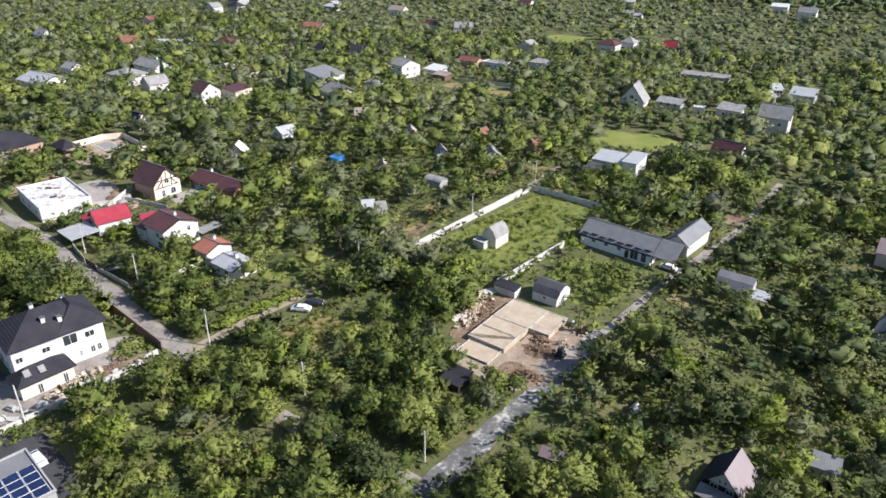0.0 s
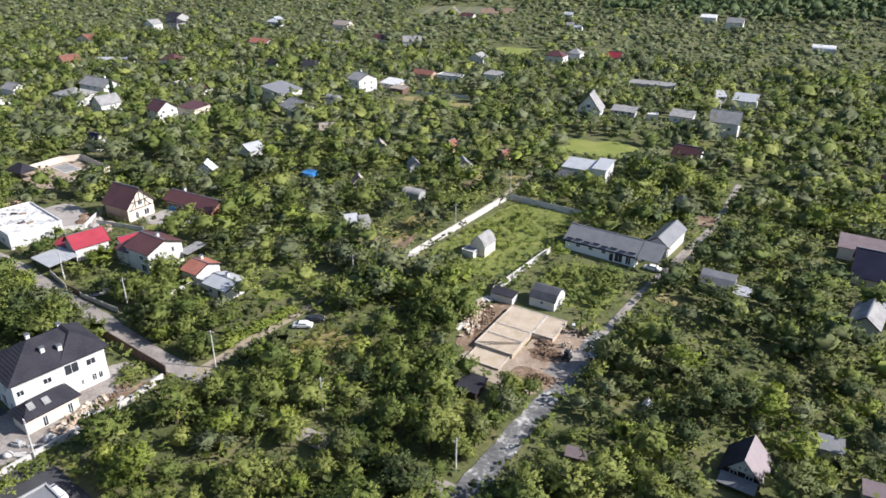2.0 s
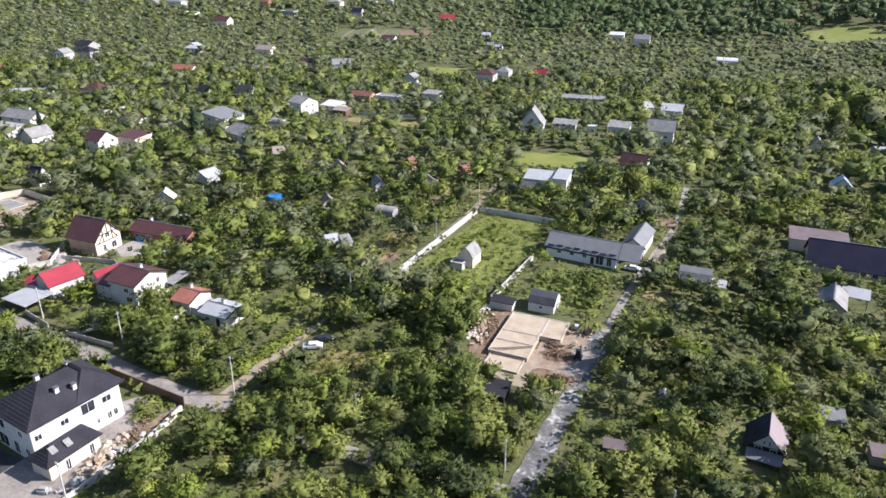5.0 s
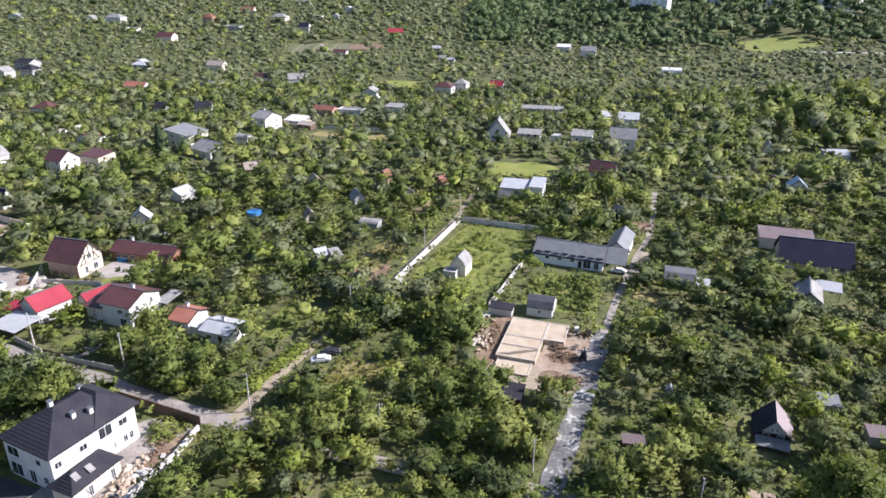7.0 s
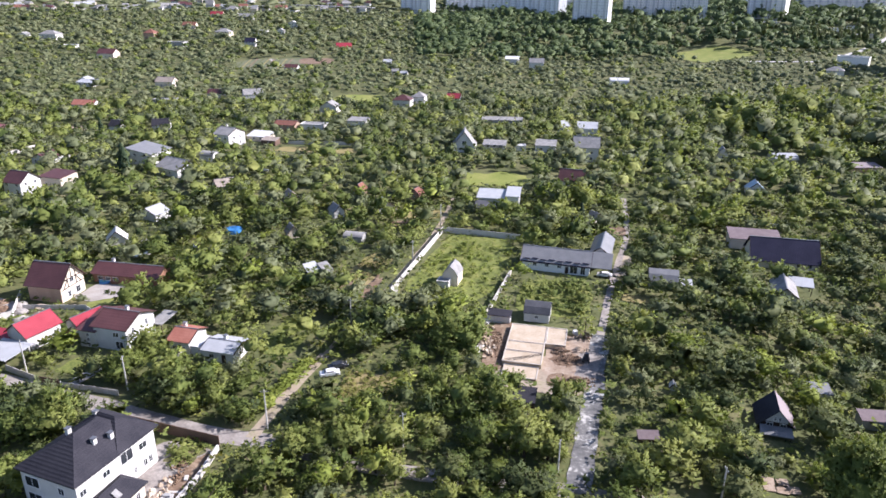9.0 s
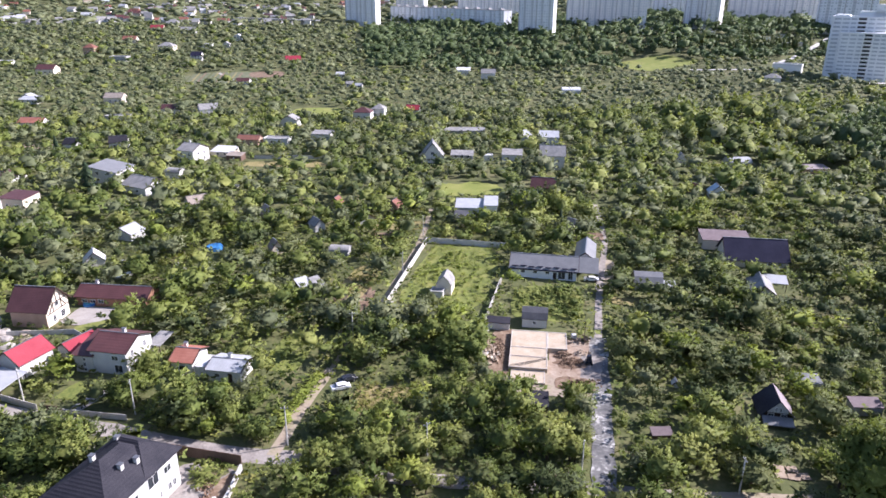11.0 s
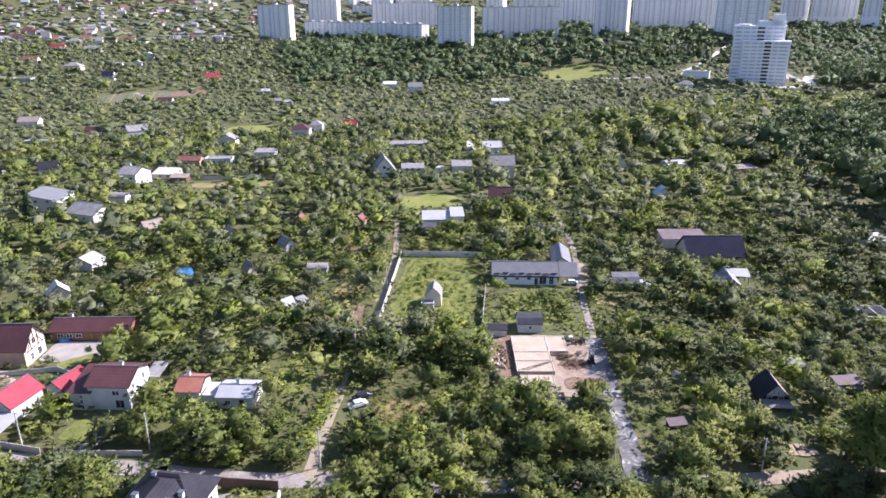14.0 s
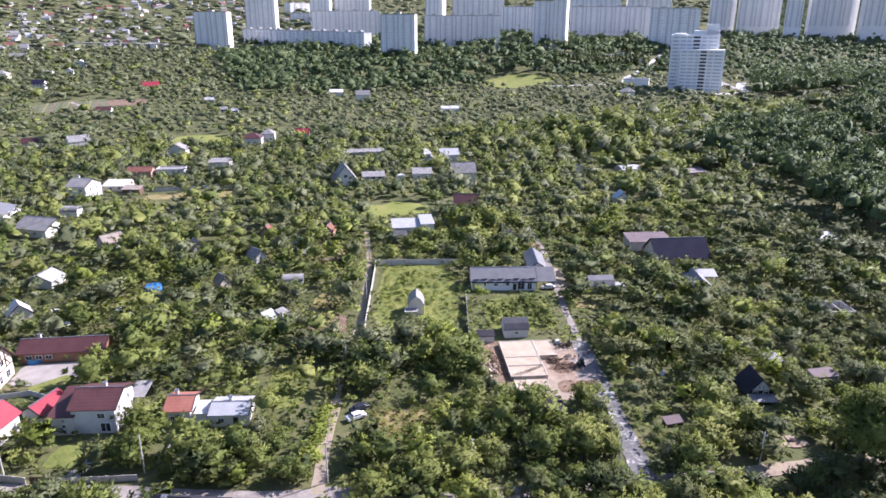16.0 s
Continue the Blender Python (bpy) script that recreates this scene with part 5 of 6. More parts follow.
for a, b in ((4, 3), (3, 0), (0, 1), (1, 2), (2, 9), (0, 6), (6, 7), (7, 8)):
    for off in (-0.5, 0.5):
        cu = bpy.data.curves.new("power_cable", "CURVE")
        cu.dimensions, cu.bevel_depth, cu.bevel_resolution = "3D", 0.018, 0
        sp = cu.splines.new("POLY")
        sp.points.add(8)
        for k in range(9):
            s = k / 8
            p = TOPS[a].lerp(TOPS[b], s) + Vector((off * 0.7, off * 0.7, -0.9 * 4 * s * (1 - s)))
            sp.points[k].co = (*p, 1)
        cu.materials.append(RUBBER)
        tagged(new("power_cable", cu), "thin dark power cable sagging between poles", "cable", "power cables")

# ---------------------------------------------------------------- apartment blocks on the rise
def block(label, ax, ay, bx, by, depth, z0, top, material, floors, bays):
    """An apartment block whose near face runs from a to b; each window is a recessed pane with a sill."""
    L = math.hypot(bx - ax, by - ay)
    rot = math.degrees(math.atan2(by - ay, bx - ax))
    h = top - z0
    e = thing("apartment_building", label, "apartment building", ax, ay, z0, rot)
    part("wall", boxes((0, L, 0, depth, -34, h)), material, e)
    part("roof", boxes((-0.3, L + 0.3, -0.3, depth + 0.3, h, h + 0.8)), R_SLATE, e)
    n = max(1, int(L / 28))
    for i in range(n):
        u = (i + 0.5) * L / n
        part("lift_house", boxes((u - 3, u + 3, depth * 0.3, depth * 0.7, h + 0.8, h + 3.4)), CITY_C, e)
    fh, bw = (h - 1.5) / floors, L / bays
    rb = random.Random(int(ax * 7 + ay))
    loggia = {i for i in range(1, bays - 1) if i % 7 in (2, 5)}
    wm = mesh_of(boxes((-bw * 0.19, bw * 0.19, -0.1, 0.1, -fh * 0.19, fh * 0.19)), HAZE_GLASS, "window")
    count, rest, bands = 0, bmesh.new(), bmesh.new()
    for j in range(floors):
        z = 1.5 + (j + 0.5) * fh
        for i in range(bays):
            u = (i + 0.5) * bw
            if i in loggia:
                box(bands, u - bw * 0.42, u + bw * 0.42, -0.92, 0.1, z - fh * 0.02, z + fh * 0.34)
            elif count < 40:
                same("window", wm, e, pose(u, 0, z))
                count += 1
            elif rb.random() > 0.08:
                w = bw * rb.choice((0.14, 0.2, 0.2, 0.26))
                box(rest, u - w, u + w, -0.1, 0.1, z - fh * 0.19, z + fh * 0.19)
    if rest.verts:
        tagged(part("window_grid", rest, HAZE_GLASS, e), kind="stuff")
    tagged(part("loggia_glazing", bands, HAZE_GLASS, e), kind="stuff")
    for i in sorted(loggia):
        u = (i + 0.5) * bw
        part("loggia", boxes((u - bw * 0.46, u + bw * 0.46, -0.88, 0.0, 0.5, h - 1.2)), CITY_D, e)
    for i in range(0, bays, 7):
        part("panel_seam", boxes((i * bw, i * bw + 1.1, -0.3, 0.0, 0, h)), CITY_C, e)
    side = bmesh.new()
    for j in range(floors):
        z = 1.5 + (j + 0.5) * fh
        box(side, L - 0.1, L + 0.1, depth * 0.46, depth * 0.54, z - fh * 0.2, z + fh * 0.2)
    tagged(part("end_window_stack", side, HAZE_GLASS, e), kind="stuff")
    nx, ny = -math.sin(radians(rot)), math.cos(radians(rot))
    clear((ax + bx) / 2 + nx * (depth / 2 + 3), (ay + by) / 2 + ny * (depth / 2 + 3), L + 8, depth + 10, rot)


block("long grey nine-storey panel block on the rise", 34.8, 1167, 180.5, 873.4, 14, 18, 53, CITY_B, 9, 60)
block("sixteen-storey panel tower at the rise's edge", -45.4, 1109.1, 5.1, 1086.6, 22, 21, 81, CITY_B, 16, 14)
block("tall pale tower behind the long block", 52.5, 1289.3, 105.1, 1265.9, 22, 40, 108, CITY_A, 16, 16)
block("low pale panel block between the towers", 171.1, 1537.4, 214.8, 1523.2, 12, 35, 79, CITY_B, 9, 14)
block("sunlit pale block far behind the towers", 208.0, 1784.7, 268.1, 1819.4, 22, 57, 104, CITY_A, 9, 10)
block("long pale panel block behind the long grey block", 156.4, 1165.3, 275.5, 1135.6, 22, 39, 83, CITY_A, 12, 36)
block("tall panel tower with a sunlit end wall", 192.9, 1392.4, 231.0, 1375.4, 22, 61, 122, CITY_B, 16, 12)
block("far tall panel block with a sunlit end wall", 251.1, 1422.2, 320.4, 1391.3, 22, 61, 123, CITY_A, 16, 20)
block("sixteen-storey panel tower with a sunlit end wall", 180.5, 781.6, 221.4, 761.7, 22, 21, 78, CITY_B, 16, 14)
block("broad pale panel block behind the towers", 273.6, 878.9, 379.5, 840.3, 22, 32, 76, CITY_A, 12, 34)
block("far pale tower with a sunlit end wall", 409.1, 1276.4, 437.2, 1252.9, 22, 51, 119, CITY_B, 16, 10)
block("far pinkish panel block behind the broad block", 432.8, 1183.1, 523.9, 1142.5, 22, 52, 112, CITY_A, 14, 24)
block("long bluish panel block behind the meadow", 448.5, 981.7, 499.4, 965.1, 22, 45, 90, CITY_B, 12, 18)
block("stepped pale panel tower", 438.9, 847.4, 465.1, 835.8, 22, 30, 97, CITY_B, 18, 9)
block("stepped pale panel tower", 459.3, 825.4, 474.2, 812.9, 22, 31, 99, CITY_A, 18, 7)
block("long distant pale panel block", 549.4, 929.7, 665.8, 872.9, 22, 47, 90, CITY_A, 12, 38)
block("far pale panel block at the skyline", 777.9, 1328.9, 879.4, 1283.7, 22, 72, 125, CITY_B, 14, 24)
block("far bluish panel block at the skyline", 883.6, 1263.0, 969.7, 1221.0, 22, 72, 122, CITY_A, 14, 22)
block("pale blue and white panel tower", 593.3, 770.6, 653.6, 735.8, 22, 25, 87, CITY_B, 16, 16)
block("far pale panel blocks above the forest", 896.7, 1003.0, 935.6, 980.5, 22, 55, 120, CITY_A, 14, 12)
block("far pale panel block beside dark trees", 921.6, 954.8, 981.1, 914.7, 22, 56, 113, CITY_A, 14, 18)
block("far bluish panel tower above the forest", 923.3, 843.0, 942.6, 826.7, 22, 57, 120, CITY_B, 16, 8)
block("far pale panel block above the forest", 971.0, 836.9, 1034.4, 797.2, 22, 59, 115, CITY_A, 14, 20)
block("far pale panel block at the forest's edge", 1017.9, 769.4, 1094.2, 725.3, 22, 60, 115, CITY_A, 14, 24)
block("far pale towers beyond the suburb", -640, 2150, -560, 2160, 20, 112, 185, CITY_A, 16, 20)
block("far grey towers beyond the suburb", -520, 2260, -430, 2255, 20, 116, 180, CITY_B, 16, 20)
def tower(label, ax, ay, bx, by, depth, z0, top, floors, crest=()):
    """A white tower with window bands on each floor, a dark loggia column and stepped roof pieces."""
    L, rot = math.hypot(bx - ax, by - ay), math.degrees(math.atan2(by - ay, bx - ax))
    h = top - z0
    e = thing("apartment_tower", label, "apartment building", ax, ay, z0, rot)
    part("wall", boxes((0, L, 0, depth, -8, h)), TOWER, e)
    part("roof", boxes((-0.3, L + 0.3, -0.3, depth + 0.3, h, h + 0.7)), TOWER, e)
    for u0, u1, dz in crest:
        part("roof_terrace", boxes((u0 * L, u1 * L, depth * 0.2, depth, h + 0.7, h + dz)), TOWER, e)
    fh = (h - 2) / floors
    for j in range(floors):
        z = 2 + (j + 0.5) * fh
        for u0, u1 in ((0.04, 0.16), (0.19, 0.31), (0.34, 0.43), (0.64, 0.74), (0.77, 0.95)):
            part("window", boxes((u0 * L, u1 * L, -0.08, 0.1, z - fh * 0.2, z + fh * 0.22)), HAZE_GLASS, e)
        part("loggia_glazing", boxes((0.46 * L, 0.60 * L, -0.12, 0.1, z - fh * 0.18, z + fh * 0.34)), GLASS, e)
        part("balcony", boxes((0.45 * L, 0.61 * L, -1.3, 0.0, z - fh * 0.5, z - fh * 0.2)), TOWER, e)
        part("end_window", boxes((L - 0.1, L + 0.08, depth * 0.35, depth * 0.6, z - fh * 0.2, z + fh * 0.2)), HAZE_GLASS, e)
    nx, ny = -math.sin(radians(rot)), math.cos(radians(rot))
    clear((ax + bx) / 2 + nx * (depth / 2 - 6), (ay + by) / 2 + ny * (depth / 2 - 6), L + 8, depth + 22, rot)


tower("white lower front of the stepped apartment tower", 391.8, 439.1, 424.0, 413.3, 14, 5, 46, 12)
tower("white apartment tower with stepped roof terraces", 396, 459.8, 431, 430.8, 18, 8, 59, 14, ((0.05, 0.3, 2.0), (0.45, 0.98, 5.0), (0.72, 0.96, 11.0)))

strip("road", "pale road past the white apartment tower", "road", [(300, 560), (372, 520), (440, 590), (588, 729)], 6, CONCRETE, 0.4, keep=1)
strip("road", "pale forecourt road round the white tower", "road", [(396, 410), (425, 402), (452, 412), (480, 448), (520, 490)], 9, CONCRETE, 0.4, keep=5)
strip("road", "grey parking strip behind the white tower", "road", [(462, 440), (520, 540), (620, 690)], 13, PAVING, 0.45, keep=4)
house("annex", "low grey service building beside the white tower", 384, 496, 26, 12, -39, 13.5, 14.5, "flat", CITY_A, R_SLATE, category="annex", south=14, cap=1.0)
house("house", "small white house on the slope below the tower", 330, 432, 13, 10, -30, 9.5, 12.5, "hip", WHITE, R_SLATE, category="house", south=12, cap=1.0)

# far suburb houses
r = np.random.default_rng(3)
def far_house(label, x, y, w, d, rot, eave, ridge, roof, wall, tiles):
    """A house far in the suburb; eave and ridge are heights above its ground."""
    z = G(x, y)
    rows = (2, 4.6) if eave > 5 else (1.8,)
    house("house", label, x, y, w, d, rot, z + eave, z + ridge, roof, wall, tiles, "xy"[int(w) % 2] if roof == "gable" else "x", 0.4, [("S", u * w * 0.28, h, 1.6, 1.6) for u in (-1, 0, 1) for h in rows], south=5, cap=2.0, group="far suburban houses")


far_house("white house with a grey gable roof", -368, 201, 12, 9, -20, 4.5, 7.5, "gable", WHITE, R_SLATE)
far_house("long house with a dull red roof", -355, 282, 17, 10, -15, 3, 6, "gable", CREAM, R_RUST)
far_house("small white garden house with a grey roof", -368, 231, 8, 6, -15, 3, 4.6, "shed", WHITE, R_GREY)
far_house("house with a terracotta roof", -306, 208, 13, 10, -30, 3, 6.5, "gable", CREAM, R_RUST)
far_house("long low greenhouse with a pale roof", -286, 224, 22, 5, 20, 2.2, 3, "shed", GREY, R_GREY)
far_house("white two-storey house with a slate roof", -349, 345, 11, 9, -15, 6, 9, "gable", WHITE, R_SLATE)
far_house("grey two-storey house with a dark roof", -337, 358, 11, 9, -15, 6, 9, "hip", GREY, R_DARK)
far_house("low white house with a pale roof", -278, 411, 14, 8, -10, 3, 4.5, "shed", WHITE, R_GREY)
far_house("white house with a brown roof", -135, 505, 12, 8, -10, 3.5, 6, "gable", WHITE, R_BROWN)
far_house("small white hut among far trees", -32, 470, 6, 6, -10, 3, 4.5, "gable", WHITE, R_GREY)
far_house("small white hut with a slanted roof", 63, 247, 5, 5, 20, 3, 5, "shed", WHITE, R_GREY)
far_house("low grey house with a dark roof", 17, 193, 11, 6, -12, 2.4, 3.6, "shed", GREY, R_SLATE)
far_house("white house far in the suburb", -614, 781, 17, 10, -10, 5, 8, "gable", WHITE, R_SLATE)
far_house("white house with a grey roof", -506, 767, 13, 10, -10, 5, 8, "gable", WHITE, R_SLATE)
far_house("large white two-storey house with a hipped roof", -470, 759, 22, 14, -10, 7, 11, "hip", WHITE, R_SLATE)
far_house("white house with a flat roof", -409, 674, 15, 9, -10, 4, 4.6, "flat", WHITE, R_GREY)
far_house("tall orange brick house with a dull red roof", -344, 747, 13, 12, -10, 10, 14, "hip", BRICKW, R_RUST)
far_house("broad house with a brown roof", -337, 599, 18, 13, -10, 5, 9, "gable", CREAM, R_BROWN)
far_house("broad house with a flat grey roof", -297, 696, 19, 12, -10, 5, 5.8, "flat", GREY, R_SLATE)
far_house("grey house with a hipped roof and porch", -268, 795, 19, 14, -10, 6, 10, "hip", CREAM, R_SLATE)
far_house("blue-white house with a navy roof", -213, 698, 12, 10, -10, 6, 10, "gable", WHITE, R_NAVY)
far_house("white flat-roofed house far off", -225, 815, 18, 9, -5, 5, 5.6, "flat", WHITE, R_WHITE)
far_house("small white house with a grey roof", -199, 818, 9, 8, -5, 5, 8, "gable", WHITE, R_SLATE)
far_house("white house with a pale roof", -195, 897, 13, 10, -5, 6, 9, "gable", WHITE, R_WHITE)
far_house("dark-roofed grey two-storey house", -360, 392, 14, 12, -15, 6, 9, "gable", GREY, R_DARK)
far_house("small white house in the gardens", -286, 427, 9, 7, -15, 3, 5, "gable", WHITE, R_GREY)
far_house("white house with a grey hipped roof", -327, 1094, 20, 14, -5, 7, 12, "hip", WHITE, R_SLATE)
far_house("steep white gabled house with slate roof", -395, 1209, 14, 12, 0, 5, 14, "gable", WHITE, R_SLATE)
far_house("house with a red metal roof", -339, 1040, 20, 12, -5, 4, 8, "gable", CREAM, R_RED)
far_house("house with a dull red roof", -335, 877, 18, 12, -5, 5, 9, "gable", CREAM, R_RUST)
far_house("blue-grey house with a slate roof", -283, 998, 22, 12, -5, 5, 9, "gable", GREY, R_SLATE)
far_house("small white garden hut far off", -49, 548, 8, 6, 0, 3.4, 5, "shed", WHITE, R_GREY)
far_house("small pale garden hut far off", -40, 481, 6, 5, 0, 3.2, 5, "gable", WHITE, R_SLATE)
far_house("low grey flat-roofed house among trees", -190, 326, 14, 8, -12, 3, 3.6, "flat", GREY, R_SLATE)
far_wall, far_roof = {}, {}
for k in range(42, 900):
    x, y = r.uniform(-1700, 200), 1120 + 1500 * r.uniform(0, 1) ** 1.5
    if x < 20 - (y + 140) * 0.9 or (x > -110 and y < 1500):
        continue
    w, d, m = r.uniform(10, 19), r.uniform(9, 13), pose(x, y, G(x, y), 0, 0, r.uniform(-40, 40))
    box(far_wall.setdefault((WHITE, CREAM, GREY)[k % 3], bmesh.new()), -w / 2, w / 2, -d / 2, d / 2, -2, 5, m)
    bm = far_roof.setdefault((R_SLATE, R_GREY, R_RUST, R_SLATE, R_BROWN)[k % 5], bmesh.new())
    q = [bm.verts.new(m @ Vector(p)) for p in ((-w / 2 - 0.5, -d / 2 - 0.5, 5), (w / 2 + 0.5, -d / 2 - 0.5, 5), (w / 2 + 0.5, d / 2 + 0.5, 5), (-w / 2 - 0.5, d / 2 + 0.5, 5), (-w / 2 - 0.5, 0, 9), (w / 2 + 0.5, 0, 9))]
    for f in ((0, 1, 5, 4), (2, 3, 4, 5), (1, 2, 5), (3, 0, 4), (3, 2, 1, 0)):
        bm.faces.new([q[n] for n in f])
    clear(x, y, w, d + 4, 0)
for group, name, label in ((far_wall, "far_house_walls", "pale walls of the distant suburb's houses"), (far_roof, "far_house_roofs", "pitched roofs of the distant suburb's houses")):
    for material, bm in group.items():
        tagged(new(name, mesh_of(bm, material, name)), label, "houses", kind="stuff")
for k, (x, y, w) in enumerate(((345, 791, 26), (391, 823, 20), (405, 787, 24), (435, 765, 18), (504, 805, 22), (479, 716, 30), (519, 729, 16), (508, 684, 24))):
    z = G(x, y)
    house("garage_row", "low pale garage row below the apartment blocks", x, y, w, 9, -14 + 9 * (k % 3), z + 3.4, z + 4.0, "flat", (CITY_A, CREAM, CITY_B)[k % 3], (R_SLATE, R_GREY)[k % 2], over=0.3, category="garage", south=16, cap=1.0)
bridge = thing("overpass", "long grey concrete overpass beyond the gardens", "bridge", -165, 1140, 26, -39)
part("deck", boxes((-96, 96, -5, 5, 5.9, 7.0)), GREY, bridge)
clear(-165, 1135, 200, 30, -39, 4)
for u in range(-90, 95, 25):
    part("pier", boxes((u - 1, u + 1, -3, 3, -6, 5.8)), GREY, bridge)

# ---------------------------------------------------------------- trees
def raw_mesh(name, co, nrm, quads, tris, material, tone=0.5):
    """A smooth mesh with its own normals, so that loose leaf clumps shade as one crown; tone varies its colour."""
    me = bpy.data.meshes.new(name)
    nq, nt = len(quads), len(tris)
    me.vertices.add(len(co))
    me.vertices.foreach_set("co", np.ascontiguousarray(co, np.float32).ravel())
    me.loops.add(4 * nq + 3 * nt)
    me.loops.foreach_set("vertex_index", np.concatenate([np.ravel(quads), np.ravel(tris)]).astype(np.int32))
    me.polygons.add(nq + nt)
    me.polygons.foreach_set("loop_start", np.concatenate([np.arange(nq) * 4, 4 * nq + np.arange(nt) * 3]).astype(np.int32))
    me.update(calc_edges=True)
    me.polygons.foreach_set("use_smooth", np.ones(nq + nt, bool))
    me.normals_split_custom_set_from_vertices(np.ascontiguousarray(nrm, np.float32))
    at = me.attributes.new("tone", "FLOAT", "POINT")
    at.data.foreach_set("value", np.broadcast_to(np.asarray(tone, np.float32), (len(co),)).copy())
    me.materials.append(material)
    return me


def ico(sub):
    bm = bmesh.new()
    bmesh.ops.create_icosphere(bm, subdivisions=sub, radius=1)
    v = np.array([p.co[:] for p in bm.verts])
    f = np.array([[p.index for p in q.verts] for q in bm.faces])
    bm.free()
    return v, f


def unit(v):
    return v / np.maximum(np.linalg.norm(v, axis=-1, keepdims=True), 1e-6)


def crown(seed, lobes, shoots, per, reach, leaf, slim=0.3, sub=1, core=0.62, tall=0.95, spread=0.64, soft=0.5, small=0.24, large=0.46, lift=0.3, rise=0.5, droop=0.1):
    """A crown about one metre in radius: leafy shoots that fan out of a cluster of lobes, round a dark rough core."""
    r = np.random.default_rng(seed)
    c = unit(r.normal(0, 1, (lobes, 3))) * (spread * r.uniform(0.55, 1.15, lobes))[:, None]
    c[:, 2] = c[:, 2] * tall * 0.9 + 0.05
    c[0] = 0
    rad = r.uniform(small, large, lobes)
    rad[0] = 0.55
    flat = np.array([1, 1, tall])
    P = np.zeros((0, 3))
    D = np.zeros((0, 3))
    while len(P) < shoots:
        b = r.choice(lobes, shoots * 2, p=rad ** 2 / (rad ** 2).sum())
        d = unit(r.normal(0, 1, (shoots * 2, 3)))
        p = c[b] + d * rad[b][:, None] * r.uniform(0.45, 0.95, (len(b), 1)) * flat
        deep = (np.linalg.norm((p[:, None] - c[None]) / flat, axis=2) < rad * 0.6).sum(1) > 1
        ok = (d[:, 2] > -0.55) & ~deep
        P, D = np.concatenate([P, p[ok]]), np.concatenate([D, d[ok]])
    P, D = P[:shoots], D[:shoots]
    up = np.array([0, 0, 1.0])
    aim = unit(D * 0.9 + up * r.uniform(0.0, 2 * rise, (shoots, 1)) + r.normal(0, 0.28, D.shape))
    e1 = unit(np.cross(aim, up + r.normal(0, 0.2, aim.shape)))
    e2 = np.cross(aim, e1)
    long = reach * r.uniform(0.55, 1.35, (shoots, 1))
    tri, nor = [], []
    for k in range(per):
        s = (k + 0.5) / per
        at = P + aim * long * s - up * droop * long * s * s
        turn = 2.4 * k + r.uniform(-0.5, 0.5, (shoots, 1))
        side = e1 * np.cos(turn) + e2 * np.sin(turn)
        way = unit(aim * (0.5 + 0.7 * s) + side * 0.85 + r.normal(0, 0.15, aim.shape))
        L = leaf * r.uniform(0.65, 1.3, (shoots, 1)) * (1.1 - 0.4 * s)
        face = unit(D * 0.7 + up * 0.6 + r.normal(0, 0.5, D.shape))
        wide = unit(np.cross(way, face)) * L * slim
        n = unit(np.cross(wide, way))
        n *= np.sign((n * (D + up * 0.6)).sum(1))[:, None]
        sh = unit(soft * unit(0.55 * D + 1.5 * P) + (1 - soft) * n + up * lift)
        tri.append(np.stack([at - way * L * 0.15, at + way * L * 0.4 + wide, at + way * L, at + way * L * 0.4 - wide], 1))
        nor.append(np.repeat(sh[:, None], 4, 1))
    co, S = np.concatenate(tri).reshape(-1, 3), np.concatenate(nor).reshape(-1, 3)
    quads = np.arange(len(co)).reshape(-1, 4)
    v, f = ico(sub)
    R = np.zeros(len(v))
    for k in range(lobes):
        bq = v @ c[k]
        disc = bq ** 2 - (c[k] @ c[k] - rad[k] ** 2)
        R = np.maximum(R, np.where(disc > 0, bq + np.sqrt(np.maximum(disc, 0)), 0))
    V = v * (R * core * r.uniform(0.85, 1.1, len(v)))[:, None] * flat
    return np.concatenate([co, V]), np.concatenate([S, unit(v + r.normal(0, 0.55, v.shape) + up * lift)]), quads, f + len(co)


def conifer(seed, tiers, per, size):
    r = np.random.default_rng(seed)
    co = []
    for k in range(tiers):
        s = k / tiers
        for i in range(per):
            a, rr = r.uniform(0, 2 * math.pi), (1 - s) * 0.95 + 0.05
            d = np.array([math.cos(a), math.sin(a), 0])
            t = np.array([-d[1], d[0], 0])
            p = d * rr * r.uniform(0.5, 1) + np.array([0, 0, -1 + 2.2 * s])
            w = size * r.uniform(0.7, 1.3)
            co += [p + d * w - [0, 0, w * 0.6], p + t * w * 0.6, p - d * w + [0, 0, w * 0.5], p - t * w * 0.6]
    co = np.array(co)
    v, f = ico(1)
    V = v * np.array([0.6, 0.6, 1.0])
    V[:, :2] *= np.clip(0.9 - 0.5 * (V[:, 2:3] + 1), 0.05, 1)
    S = co * np.array([1, 1, 0]) + np.array([0, 0, 0.35])
    S /= np.linalg.norm(S, axis=1)[:, None]
    return np.concatenate([co, V]), np.concatenate([S, v]), np.arange(len(co)).reshape(-1, 4), f + len(co)


def trunk_mesh(seed):
    r = random.Random(seed)
    bm = tube(bmesh.new(), (0, 0, -0.08), (0.02, 0.02, 0.55), 0.06, 0.035, 6)
    for k in range(5):
        a = k * 1.26 + r.random()
        tube(bm, (0.01, 0.01, 0.28 + 0.06 * k), (0.34 * math.cos(a), 0.34 * math.sin(a), 0.62 + 0.06 * k), 0.028, 0.01, 5)
    return mesh_of(bm, BARK, "trunk")


C = np.array(CLEAR)


